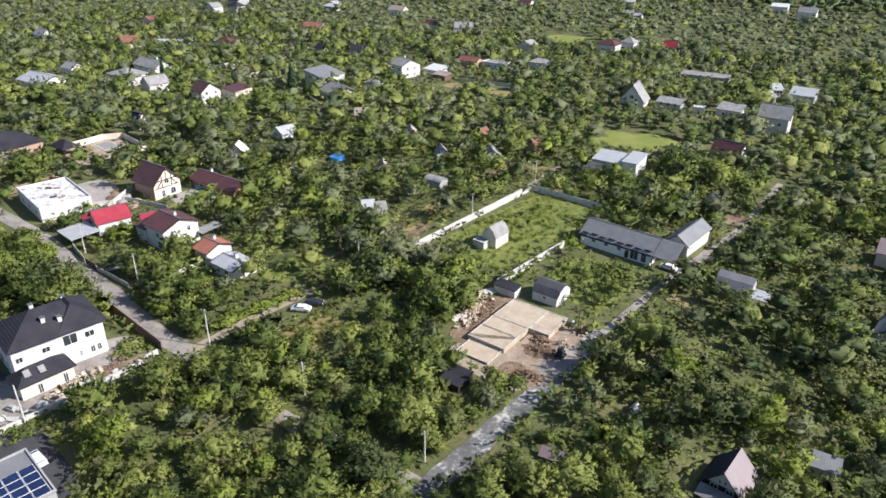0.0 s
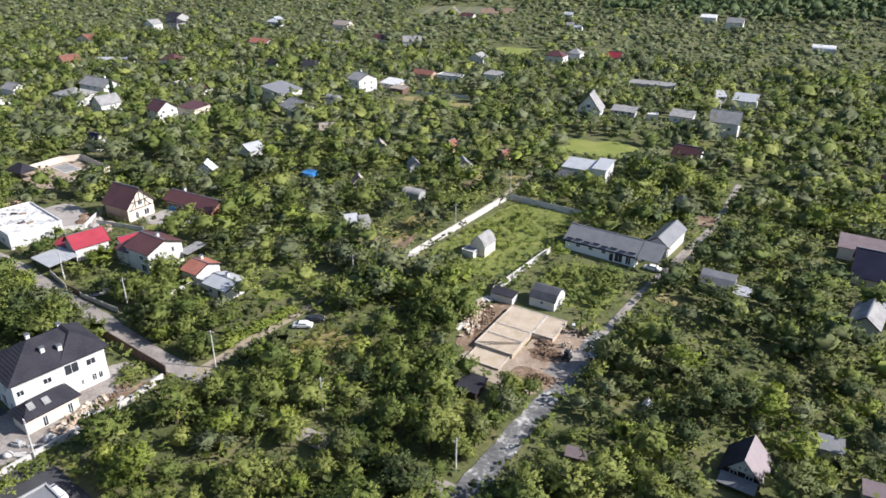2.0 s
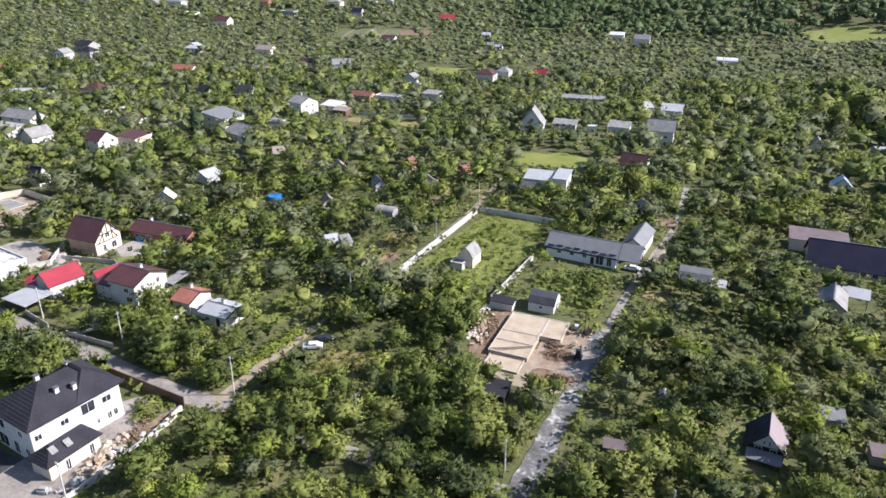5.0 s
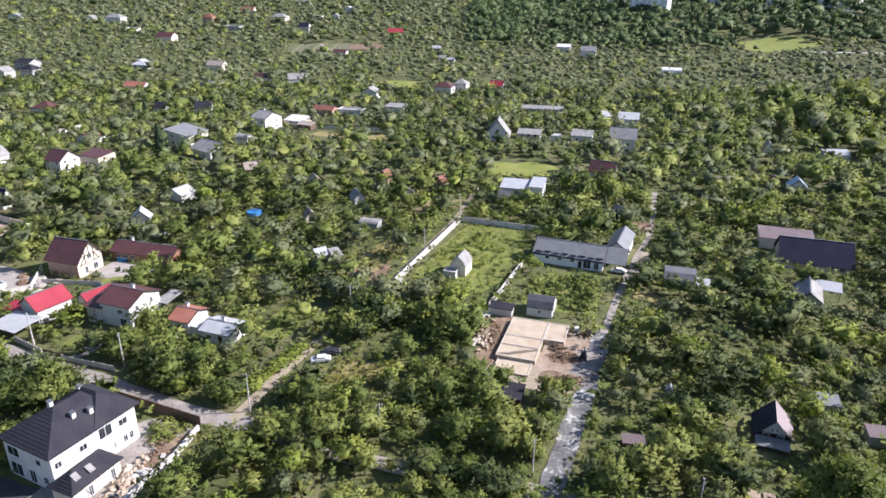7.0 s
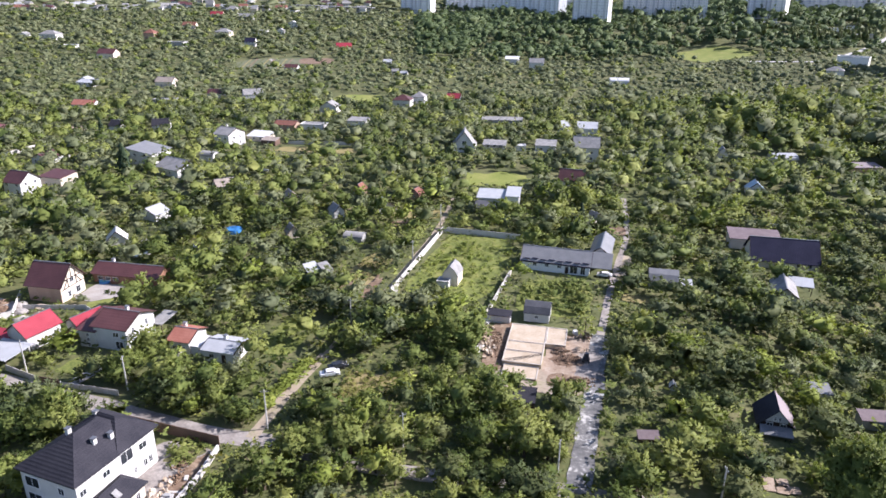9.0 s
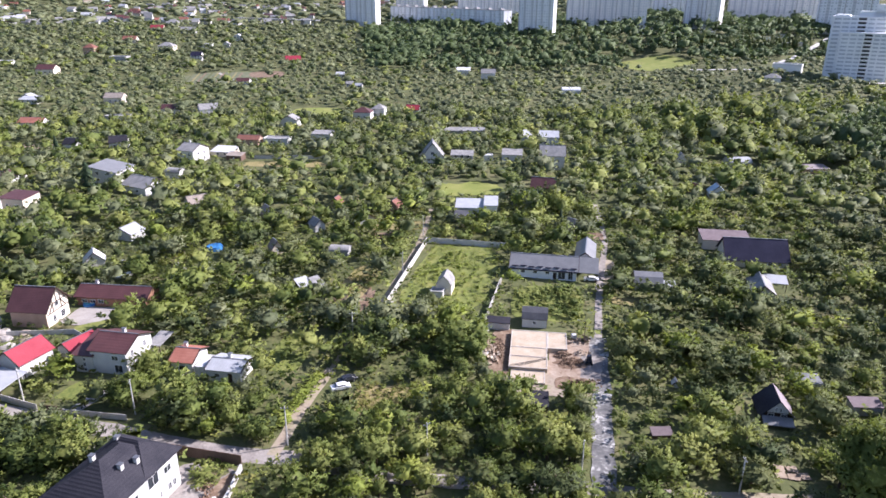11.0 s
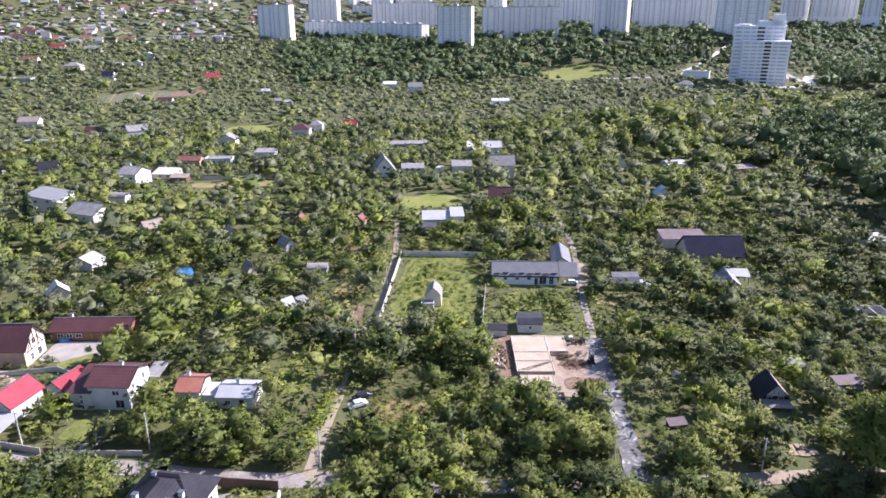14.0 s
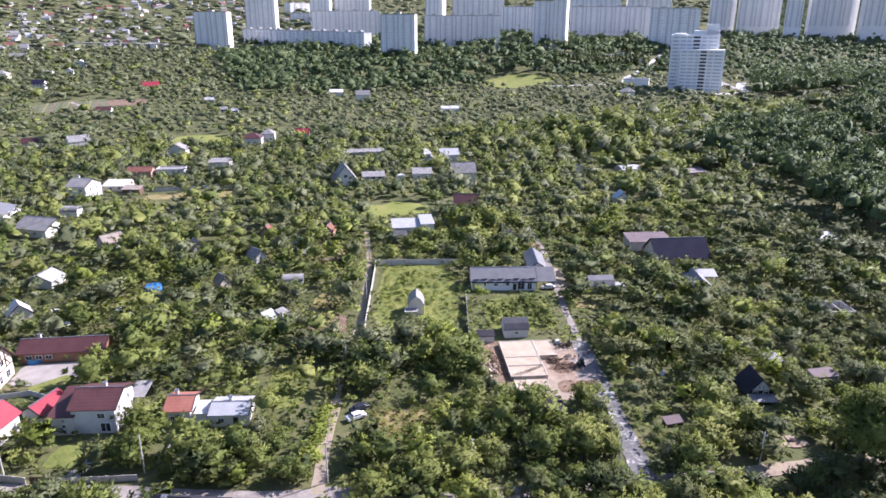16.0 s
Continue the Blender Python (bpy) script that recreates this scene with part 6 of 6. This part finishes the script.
def allowed(X, Y, H, R):
    """The height a tree may have at each place: 0 on roads and houses."""
    cap = np.full(len(X), 99.0)
    for x, y, hw, hd, c, s, top in C:
        u, v = (X - x) * c + (Y - y) * s, -(X - x) * s + (Y - y) * c
        near = (np.abs(u) < hw + R * (0.3 if top == 0 else 0.1)) & (np.abs(v) < hd + R * (0.3 if top == 0 else 0.1))
        cap[near] = np.minimum(cap[near], top)
    lucky = np.random.default_rng(8).uniform(0, 1, len(X))
    for x, y, hw, hd, c, s, share in THIN:
        u, v = (X - x) * c + (Y - y) * s, -(X - x) * s + (Y - y) * c
        cap[(np.abs(u) < hw) & (np.abs(v) < hd) & (lucky > share)] = 0
    return np.where(cap < 0.5, 0, np.minimum(H, cap))


def scatter(x0, x1, y0, y1, step, seed, lo, hi):
    r = np.random.default_rng(seed)
    gx, gy = np.meshgrid(np.arange(x0, x1, step), np.arange(y0, y1, step))
    gx = gx + (np.arange(gx.shape[0]) % 2)[:, None] * step / 2
    X, Y = (a.ravel() + r.uniform(-0.42, 0.42, a.size) * step for a in (gx, gy))
    H = (lo + (hi - lo) * r.uniform(0, 1, len(X)) ** 1.4) * (0.96 + 0.3 * np.sin(X * 0.11 + 1.7 * np.sin(Y * 0.07)) * np.cos(Y * 0.09 + np.sin(X * 0.05)))
    return X, Y, H, r


def inside(X, Y):
    """The wedge of land that lies open to the walk."""
    return (X > -12 - (Y + 131) * 1.30) & (X < -26 + (Y + 146) * 1.26)


def FOREST(X, Y):
    near = (X > 178 + 0.31 * (Y - 35) + 6 * np.sin(Y * 0.06)) & (Y > -60) & (Y < 236 + 0.42 * (X - 282) + 8 * np.sin(X * 0.05))
    near &= np.abs((X - 338) * 0.853 - (Y - 166) * 0.522) > 13 + 4 * np.sin(Y * 0.05)
    return near | ((X > 452 + (Y - 400) * 0.8) & (Y > 370 + 0.1 * (X - 440)))


def SHADE_GAP(X, Y):
    """A narrow treeless gap added through the near forest, to hold a band of shade."""
    return (np.abs((X - 338) * 0.853 - (Y - 166) * 0.522) < 18) & (X > 250) & (Y < 300)


def plant(name, label, X, Y, H, W, templates, material, r, kind="stuff"):
    cos, ns, qs, ts, tn, base = [], [], [], [], [], 0
    tone = r.uniform(0, 1, len(X))
    which = r.integers(0, len(templates), len(X))
    turn = r.uniform(0, 2 * math.pi, len(X))
    Z = g(X, Y)
    for k, (co, nr, q, t) in enumerate(templates):
        sel = np.where(which == k)[0]
        if not len(sel):
            continue
        c, s = np.cos(turn[sel])[:, None], np.sin(turn[sel])[:, None]
        px = (co[None, :, 0] * c - co[None, :, 1] * s) * W[sel][:, None] + X[sel][:, None]
        py = (co[None, :, 0] * s + co[None, :, 1] * c) * W[sel][:, None] + Y[sel][:, None]
        hz = H[sel][:, None] * 0.5
        pz = co[None, :, 2] * hz * 0.95 + Z[sel][:, None] + hz * 1.1
        n = co.shape[0]
        ns.append(np.stack([nr[None, :, 0] * c - nr[None, :, 1] * s, nr[None, :, 0] * s + nr[None, :, 1] * c, np.broadcast_to(nr[None, :, 2], px.shape)], -1).reshape(-1, 3))
        tn.append(np.repeat(tone[sel], n))
        cos.append(np.stack([px, py, pz], -1).reshape(-1, 3))
        o = (base + np.arange(len(sel)) * n)[:, None, None]
        qs.append((q[None] + o).reshape(-1, 4))
        ts.append((t[None] + o).reshape(-1, 3))
        base += n * len(sel)
    me = raw_mesh(name, np.concatenate(cos), np.concatenate(ns), np.concatenate(qs), np.concatenate(ts), material, np.concatenate(tn))
    return tagged(new(name, me), label, "trees", kind=kind)


NEAR = [crown(20 + k, 15, 132, 8, 0.29, 0.155, 0.25, 2, core=0.72, tall=1.0, soft=0.82, rise=0.35 + 0.2 * (k % 3), small=0.2, large=0.42, lift=0.12, droop=0.16) for k in range(7)]
LITE = [crown(30 + k, 13, 64, 6, 0.31, 0.195, 0.26, 1, core=0.72, tall=1.0, soft=0.84, rise=0.35 + 0.2 * (k % 3), small=0.2, large=0.42, lift=0.12, droop=0.16) for k in range(7)]
MID = [crown(40 + k, 13, 38, 5, 0.28, 0.22, 0.3, 1, core=0.70, tall=1.0, soft=0.84, rise=0.3 + 0.15 * (k % 3), small=0.22, large=0.44, lift=0.38) for k in range(7)]
FAR = [crown(60 + k, 9, 15, 3, 0.32, 0.30, 0.35, 1, core=0.78, spread=0.58, soft=0.86, small=0.26, large=0.48, lift=0.75) for k in range(8)]
WOOD = [crown(70 + k, 14, 24, 4, 0.22, 0.19, 0.38, 1, core=0.76, tall=1.0, spread=0.62, soft=0.84, small=0.2, large=0.38, lift=0.2) for k in range(6)]
DIST = [crown(80 + k, 7, 9, 2, 0.28, 0.38, 0.4, 1, core=0.8, tall=1.0, spread=0.6, soft=0.86, small=0.28, large=0.5, lift=1.0) for k in range(8)]
GRAND = [crown(90 + k, 34, 900, 8, 0.17, 0.085, 0.3, 3, core=0.76, tall=1.0, soft=0.6, small=0.14, large=0.32, rise=0.3) for k in range(2)]
TINY = [crown(95 + k, 5, 4, 1, 0.3, 0.6, 0.5, 1, core=0.98, tall=0.9, spread=0.6, soft=0.85, small=0.3, large=0.5, lift=0.4) for k in range(4)]

X, Y, H, r = scatter(-130, 140, -96, 105, 4.45, 11, 3.0, 8.2)
ok = inside(X, Y) & (r.uniform(0, 1, len(X)) > 0.04 + 0.14 * (Y > -20) * (np.sin(X * 0.13 + 2) * np.sin(Y * 0.11) > 0.1))
ok &= (Y < -12) | (r.uniform(0, 1, len(X)) < 0.68)
X, Y, H = X[ok], Y[ok], H[ok]
more = np.random.default_rng(77)
X = np.concatenate([X, more.uniform(-43, -9, 46)])
Y = np.concatenate([Y, more.uniform(-13, 11, 46)])
H = np.concatenate([H, more.uniform(4.5, 7.5, 46)])
BELTS = (((-122, -20.5), (-86, -36.0), 44, 0, -10, 5.4, 7.6), ((-76, -31.2), (-55, -38.4), 20, 0, 2.4, 2.8, 4.2), ((-68, -26), (-57, -30), 8, 0, 4, 2.8, 4.4), ((-46, -49.5), (-2, -60.5), 20, 0, 2, 4.2, 6.2))
for (ax, ay), (bx, by), n, lo, hi, h0, h1 in BELTS:
    k, off = more.uniform(0, 1, n), more.uniform(min(lo, hi), max(lo, hi), n)
    X = np.concatenate([X, ax + (bx - ax) * k + off * 0.35])
    Y = np.concatenate([Y, ay + (by - ay) * k + off * 0.94])
    H = np.concatenate([H, more.uniform(h0, h1, n)])
H = np.where(Y > -12, H * 1.12, H)
R = H * np.where(Y > -12, 1.2, 1.06) * r.uniform(0.48, 0.72, len(X))
H = allowed(X, Y, H, R)
ok = H > 0.8
X, Y, H, R = X[ok], Y[ok], H[ok], R[ok]
R = np.minimum(np.minimum(R, np.maximum(H * 0.82, 0.9)), 3.5 + 0.25 * R)
tone = r.uniform(0, 1, len(X))
tone = np.where((X > 20 + 6 * np.sin(Y * 0.2)) & (Y < 70) & (tone < 0.46), 0.95, tone)
orchard = (X < -18) & (Y > 0)
tone = np.where(orchard, np.where(tone < 0.28, 0.70, np.where(tone > 0.90, 0.4, tone)), tone)
first = np.argsort(Y + 0.1 * np.abs(X + 10))[:300]
isnear = np.zeros(len(X), bool)
isnear[first] = True
TRUNKS = [trunk_mesh(k) for k in range(3)]
CROWNS = [[raw_mesh("crown", *t, m, k / 5) for k, t in enumerate(NEAR)] for m in (LEAF, LEAF_GREY, LEAF_YELLOW, LEAF_DARK)]
for i in first:
    k = int(np.searchsorted((0.70, 0.79, 0.88, 1.01), tone[i]))
    e = thing("tree", ("leafy green fruit tree with a rounded uneven crown", "grey-green broad garden tree with a loose crown", "yellow-green leafy garden tree in the sun", "dark green leafy garden tree with a dense crown")[k], "tree", X[i], Y[i], None, float(tone[i] * 3600 % 360), "garden trees")
    hz = H[i] * 0.5
    same("trunk", TRUNKS[i % 3], e, Matrix.Diagonal((H[i] * 0.8, H[i] * 0.8, H[i], 1)))
    same("crown", CROWNS[k][i % 7], e, Matrix.Translation((0, 0, hz * 1.08)) @ Matrix.Diagonal((R[i], R[i], hz * 0.98, 1)))
rest = ~isnear
for nm, lb, a, b, m in (("garden_trees", "dense green garden fruit trees", 0, 0.66, LEAF), ("garden_trees", "grey-green garden trees", 0.66, 0.75, LEAF_GREY), ("garden_trees", "yellow-green garden trees", 0.75, 0.84, LEAF_YELLOW), ("garden_trees", "dark green garden trees", 0.84, 1.01, LEAF_DARK)):
    s = rest & (tone >= a) & (tone < b)
    for q, t in ((s & (Y < -8), LITE), (s & (Y >= -8), MID)):
        plant(nm, lb, X[q], Y[q], H[q], R[q], t, m, r)

X, Y, H, r = scatter(-420, 560, -80, 330, 5.2, 12, 3.8, 9.8)
grow = 1 + 0.7 * smooth((X - 60) / 120) * smooth((Y - 110) / 110)
ok = inside(X, Y) & ~((X > -132) & (X < 142) & (Y < 107)) & (r.uniform(0, 1, len(X)) < 0.94 / grow ** 1.3) & ~FOREST(X, Y) & ~SHADE_GAP(X, Y)
X, Y, H = X[ok], Y[ok], H[ok] * grow[ok]
R = H * r.uniform(0.48, 0.74, len(X))
H = allowed(X, Y, H, R)
ok = H > 0.8
X, Y, H, R = X[ok], Y[ok], H[ok], R[ok]
R = np.minimum(R, np.maximum(H * 0.9, 1.0))
tone = r.uniform(0, 1, len(X))
# more grey-green leaves further off, standing for haze
tone = np.where((Y > 140) & (X < 60), 0.25 + 0.75 * tone, tone)
# fewer dark leaves in the west stand for the stronger light there
tone = np.where((X > 60) & (Y < 90), tone * 0.3 + 0.7, np.where(X < -60, tone * 0.82, np.where(X > 60, tone * 0.9, tone)))
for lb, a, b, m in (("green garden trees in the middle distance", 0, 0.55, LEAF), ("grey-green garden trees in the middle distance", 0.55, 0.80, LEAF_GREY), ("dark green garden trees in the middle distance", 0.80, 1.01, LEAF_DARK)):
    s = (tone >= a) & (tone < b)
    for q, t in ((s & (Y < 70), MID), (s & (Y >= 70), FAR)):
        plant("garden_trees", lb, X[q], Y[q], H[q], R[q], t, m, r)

X, Y, H, r = scatter(-900, 900, 60, 1100, 8.0, 13, 4.0, 9.0)
grow = 1 + 0.45 * smooth((Y - 450) / 350)
ok = inside(X, Y) & ((Y > 330) | (X < -420)) & (r.uniform(0, 1, len(X)) < 0.9 / grow ** 1.5) & ~FOREST(X, Y) & ~SHADE_GAP(X, Y)
X, Y, H = X[ok], Y[ok], H[ok] * grow[ok]
R = H * r.uniform(0.52, 0.86, len(X))
H = allowed(X, Y, H, R)
ok = H > 0.8
X, Y, H, R = X[ok], Y[ok], H[ok], R[ok]
# trees on the slope take darker forest leaves in place of shade
slope = (Y > 590) & (X > -20) & (X < 700) & (Y < 1000)
H, R = np.where(slope, H * 1.7, H), np.where(slope, R * 1.35, R)
# most far trees take grey leaves, so their colour carries the haze
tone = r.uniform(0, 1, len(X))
for lb, s, m in (("far green garden trees", ~slope & (tone < 0.14), LEAF), ("far trees with haze in their grey-green leaf colour", ~slope & (tone >= 0.14) & (tone < 0.86), LEAF_GREY), ("far dark green trees", ~slope & (tone >= 0.86), LEAF_DARK), ("slope trees below the apartment blocks, leaves darkened for shade", slope, LEAF_FOREST)):
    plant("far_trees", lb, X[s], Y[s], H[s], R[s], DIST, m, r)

X, Y, H, r = scatter(130, 620, -60, 460, 6.6, 14, 16, 20)
ok = FOREST(X, Y) & inside(X, Y)
X, Y, H = X[ok], Y[ok], H[ok]
R = H * r.uniform(0.34, 0.46, len(X))
H = allowed(X, Y, H, R)
ok = H > 0.8
X, Y, H, R = X[ok], Y[ok], H[ok], R[ok]
plant("forest", "dense dark green forest of tall trees", X, Y, H, R, WOOD, LEAF_FOREST, r)
X, Y, H, r = scatter(440, 1900, 460, 1500, 15, 16, 13, 19)
ok = FOREST(X, Y) & inside(X, Y)
X, Y, H = X[ok], Y[ok], H[ok]
R = H * r.uniform(0.45, 0.62, len(X))
H = allowed(X, Y, H, R * 0.3)
ok = H > 0.8
plant("forest", "far dense dark green forest", X[ok], Y[ok], H[ok], R[ok], DIST, LEAF_FOREST, r)

X, Y, H, r = scatter(-2900, 2600, 1100, 3300, 29, 15, 9, 17)
ok = (X > 10 - (Y + 141) * 0.87) & inside(X, Y) & (r.uniform(0, 1, len(X)) < np.where(Y < 1700, 0.9, 0.5)) & (X < 1700) & ~(FOREST(X, Y) & (Y < 1500))
X, Y, H = X[ok], Y[ok], H[ok]
H = allowed(X, Y, H, H)
ok = H > 0.8
# grey leaves on these distant trees stand for haze
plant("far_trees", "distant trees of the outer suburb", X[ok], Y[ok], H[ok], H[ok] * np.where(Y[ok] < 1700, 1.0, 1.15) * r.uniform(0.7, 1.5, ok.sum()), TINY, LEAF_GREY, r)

# poplars and tall trees on the rise
X, Y, H, r = scatter(120, 560, 640, 880, 26, 41, 16, 26)
ok = inside(X, Y) & (r.uniform(0, 1, len(X)) > 0.45)
X, Y, H = X[ok], Y[ok], H[ok]
H = allowed(X, Y, H, H * 0.2)
ok = H > 1
r2 = np.random.default_rng(6)
n2 = 46
s2 = r2.uniform(0, 1, n2)
PX, PY = (395, 500), (640, 655)
px2, py2 = PX[0] + (PX[1] - PX[0]) * s2 + r2.uniform(-14, 14, n2), PY[0] + (PY[1] - PY[0]) * s2 + r2.uniform(-14, 14, n2)
h2 = r2.uniform(17, 24, n2)
n3 = 34
s3 = r2.uniform(0, 1, n3)
fx = np.where(np.arange(n3) < 20, 34.8 + 145.7 * s3 - 15, np.where(np.arange(n3) < 26, 180 + 55 * s3, 285 + 110 * s3))
fy = np.where(np.arange(n3) < 20, 1167 - 293.6 * s3 - 12, np.where(np.arange(n3) < 26, 790 - 12 * s3, 905 - 44 * s3))
h3 = r2.uniform(13, 21, n3)
plant("far_trees", "dark round trees before the apartment blocks", fx, fy, h3, h3 * r2.uniform(0.32, 0.45, n3), WOOD, LEAF_FOREST, r2)
plant("poplars", "dense row of tall dark poplars on the rise", px2, py2, h2, h2 * r2.uniform(0.17, 0.26, n2), WOOD, LEAF_DARK, r2)
plant("poplars", "tall dark poplars before the apartment blocks", X[ok], Y[ok], H[ok], H[ok] * r.uniform(0.16, 0.3, ok.sum()), WOOD, LEAF_DARK, r)

# conifers
FIR = conifer(5, 22, 20, 0.16)
fir = raw_mesh("crown", *FIR, NEEDLE)
for x, y, h in ((-146.5, 141, 15), (33.5, 72.8, 9.5), (52, 170, 9), (-222, 142, 11), (37, 70, 6), (-186, 214, 12)):
    e = thing("conifer", "dark green spruce with a pointed crown", "tree", x, y)
    same("trunk", TRUNKS[0], e, Matrix.Diagonal((h * 0.4, h * 0.4, h * 0.6, 1)))
    same("crown", fir, e, Matrix.Translation((0, 0, h * 0.48)) @ Matrix.Diagonal((h * (0.3 if h > 14 else 0.24), h * (0.3 if h > 14 else 0.24), h * 0.44, 1)))

# low weeds and shrubs
BUSH = [crown(100 + k, 5, 8, 3, 0.5, 0.5, 0.26, 1, core=0.5, tall=0.8, soft=0.6, lift=1.4, rise=0.8) for k in range(4)]
def weeds(label, x0, x1, y0, y1, step, seed, lo, hi, material, keep):
    X, Y, H, r = scatter(x0, x1, y0, y1, step, seed, lo, hi)
    ok = keep(X, Y) & (r.uniform(0, 1, len(X)) > 0.25)
    plant("weeds", label, X[ok], Y[ok], H[ok], H[ok] * r.uniform(0.9, 1.7, ok.sum()), BUSH, material, r)


def in_rect(cx, cy, w, d, rot):
    c, s = math.cos(radians(rot)), math.sin(radians(rot))
    return lambda X, Y: (np.abs((X - cx) * c + (Y - cy) * s) < w / 2) & (np.abs(-(X - cx) * s + (Y - cy) * c) < d / 2)


weeds("tall yellow-green weeds in the walled plot", -40, 25, 10, 72, 1.35, 21, 0.3, 1.05, LEAF_YELLOW, in_rect(-8.5, 40, 24, 52, -17.5))
weeds("tall weeds outside the villa's stone wall", -72, -52, -78, -42, 1.1, 29, 0.4, 1.3, LEAF, in_rect(-60.0, -61.5, 3.6, 31, -20))
weeds("dry yellow weeds by the parked cars", -45, -22, -36, -14, 1.0, 22, 0.5, 1.3, WEED, in_rect(-33, -25, 13, 12, -15))
weeds("tall grass tufts on the dry clearing by the track", -44, -30, 24, 52, 1.3, 26, 0.4, 1.0, WEED, in_rect(-37, 38, 8, 22, -17))
weeds("grass tufts on the garden lawn", -62, -44, -14, 8, 1.3, 27, 0.3, 0.7, LEAF_YELLOW, in_rect(-54, -3, 9, 16, -15))
weeds("shrubs in the planted bed by the villa", -70, -58, -52, -40, 1.4, 28, 0.6, 1.7, LEAF, in_rect(-64.4, -46.4, 5.5, 7, -20))
weeds("scattered shrubs on the grass by the sheds", 0, 30, 5, 32, 2.2, 23, 0.7, 2.2, LEAF, in_rect(14, 18, 19, 18, -17))
weeds("clipped bright green hedge along the track", -56, -44, -42, -14, 0.8, 24, 1.2, 1.7, LEAF_YELLOW, in_rect(-50.6, -24.6, 1.8, 20, -22))

X, Y, H, r = scatter(-30, 16, 14, 68, 4.6, 33, 1.8, 3.4)
ok = in_rect(-8.5, 40, 19, 46, -17.5)(X, Y) & (r.uniform(0, 1, len(X)) > 0.5) & (np.hypot(X + 13, Y - 26) > 6.5)
plant("shrubs", "rounded fruit bushes in the weedy plot", X[ok], Y[ok], H[ok], H[ok] * r.uniform(0.45, 0.6, ok.sum()), MID, LEAF_YELLOW, r)
X, Y, H, r = scatter(2, 30, 6, 32, 3.4, 37, 1.8, 3.6)
ok = in_rect(14.6, 18, 18, 19, -17)(X, Y) & (r.uniform(0, 1, len(X)) > 0.35) & (np.hypot(X - 11, Y - 8) > 5)
plant("shrubs", "small fruit trees and bushes on the grass by the sheds", X[ok], Y[ok], H[ok], H[ok] * r.uniform(0.45, 0.62, ok.sum()), MID, LEAF, r)
UNDER = [(c[:4 * 18], nr[:4 * 18], q[:18], t[:0]) for c, nr, q, t in (crown(120 + k, 4, 6, 3, 0.6, 0.62, 0.34, 1, tall=0.9, soft=0.6, lift=0.7, rise=0.8) for k in range(4))]
X, Y, H, r = scatter(-128, 138, -92, 104, 2.2, 31, 1.0, 3.2)
ok = inside(X, Y) & (r.uniform(0, 1, len(X)) > 0.2)
X, Y, H = X[ok], Y[ok], H[ok]
H = allowed(X, Y, H, H * 0)
ok = H > 0.5
X, Y, H = X[ok], Y[ok], H[ok]
tone = r.uniform(0, 1, len(X))
for lb, a, b, m in (("low green shrubs and tall grass under the trees", 0, 0.7, LEAF), ("dark shrubs under the trees", 0.7, 0.9, LEAF_DARK), ("yellow-green shrubs and weeds under the trees", 0.9, 1.1, WEED)):
    s = (tone >= a) & (tone < b)
    plant("shrubs", lb, X[s], Y[s], H[s], H[s] * r.uniform(0.6, 1.0, s.sum()), UNDER, m, r)
for k, (x, y, h, w) in enumerate(((42.5, -69.5, 19.0, 8.0), (55, -66, 15, 6.6))):
    e = thing("tree", "very large dense dark green tree with a broad crown", "tree", x, y)
    same("trunk", TRUNKS[1], e, Matrix.Diagonal((h * 0.5, h * 0.5, h * 0.9, 1)))
    same("crown", raw_mesh("crown", *GRAND[k], LEAF), e, Matrix.Translation((0, 0, h * 0.56)) @ Matrix.Diagonal((w, w, h * 0.46, 1)))
for x, y, h, w in ((-86.0, -22.0, 7.0, 4.2), (-3.4, -28.6, 5.4, 2.9), (5.6, -31.2, 5.4, 3.0), (9.2, -30.6, 4.2, 2.3), (5.0, -41.0, 4.2, 2.3), (7.0, -35.4, 4.2, 2.4), (2.6, -47.0, 4.6, 2.5), (2.0, -42.5, 5.0, 2.7), (4.2, -36.6, 4.6, 2.5), (0.6, -50.4, 4.4, 2.4)):
    e = thing("tree", "large dense green tree with a broad crown", "tree", x, y)
    same("trunk", TRUNKS[1], e, Matrix.Diagonal((h * 0.6, h * 0.6, h * 0.9, 1)))
    same("crown", CROWNS[3 if x > 20 else 0][int(abs(x) * 7) % 7], e, Matrix.Translation((0, 0, h * 0.56)) @ Matrix.Diagonal((w, w, h * 0.47, 1)))
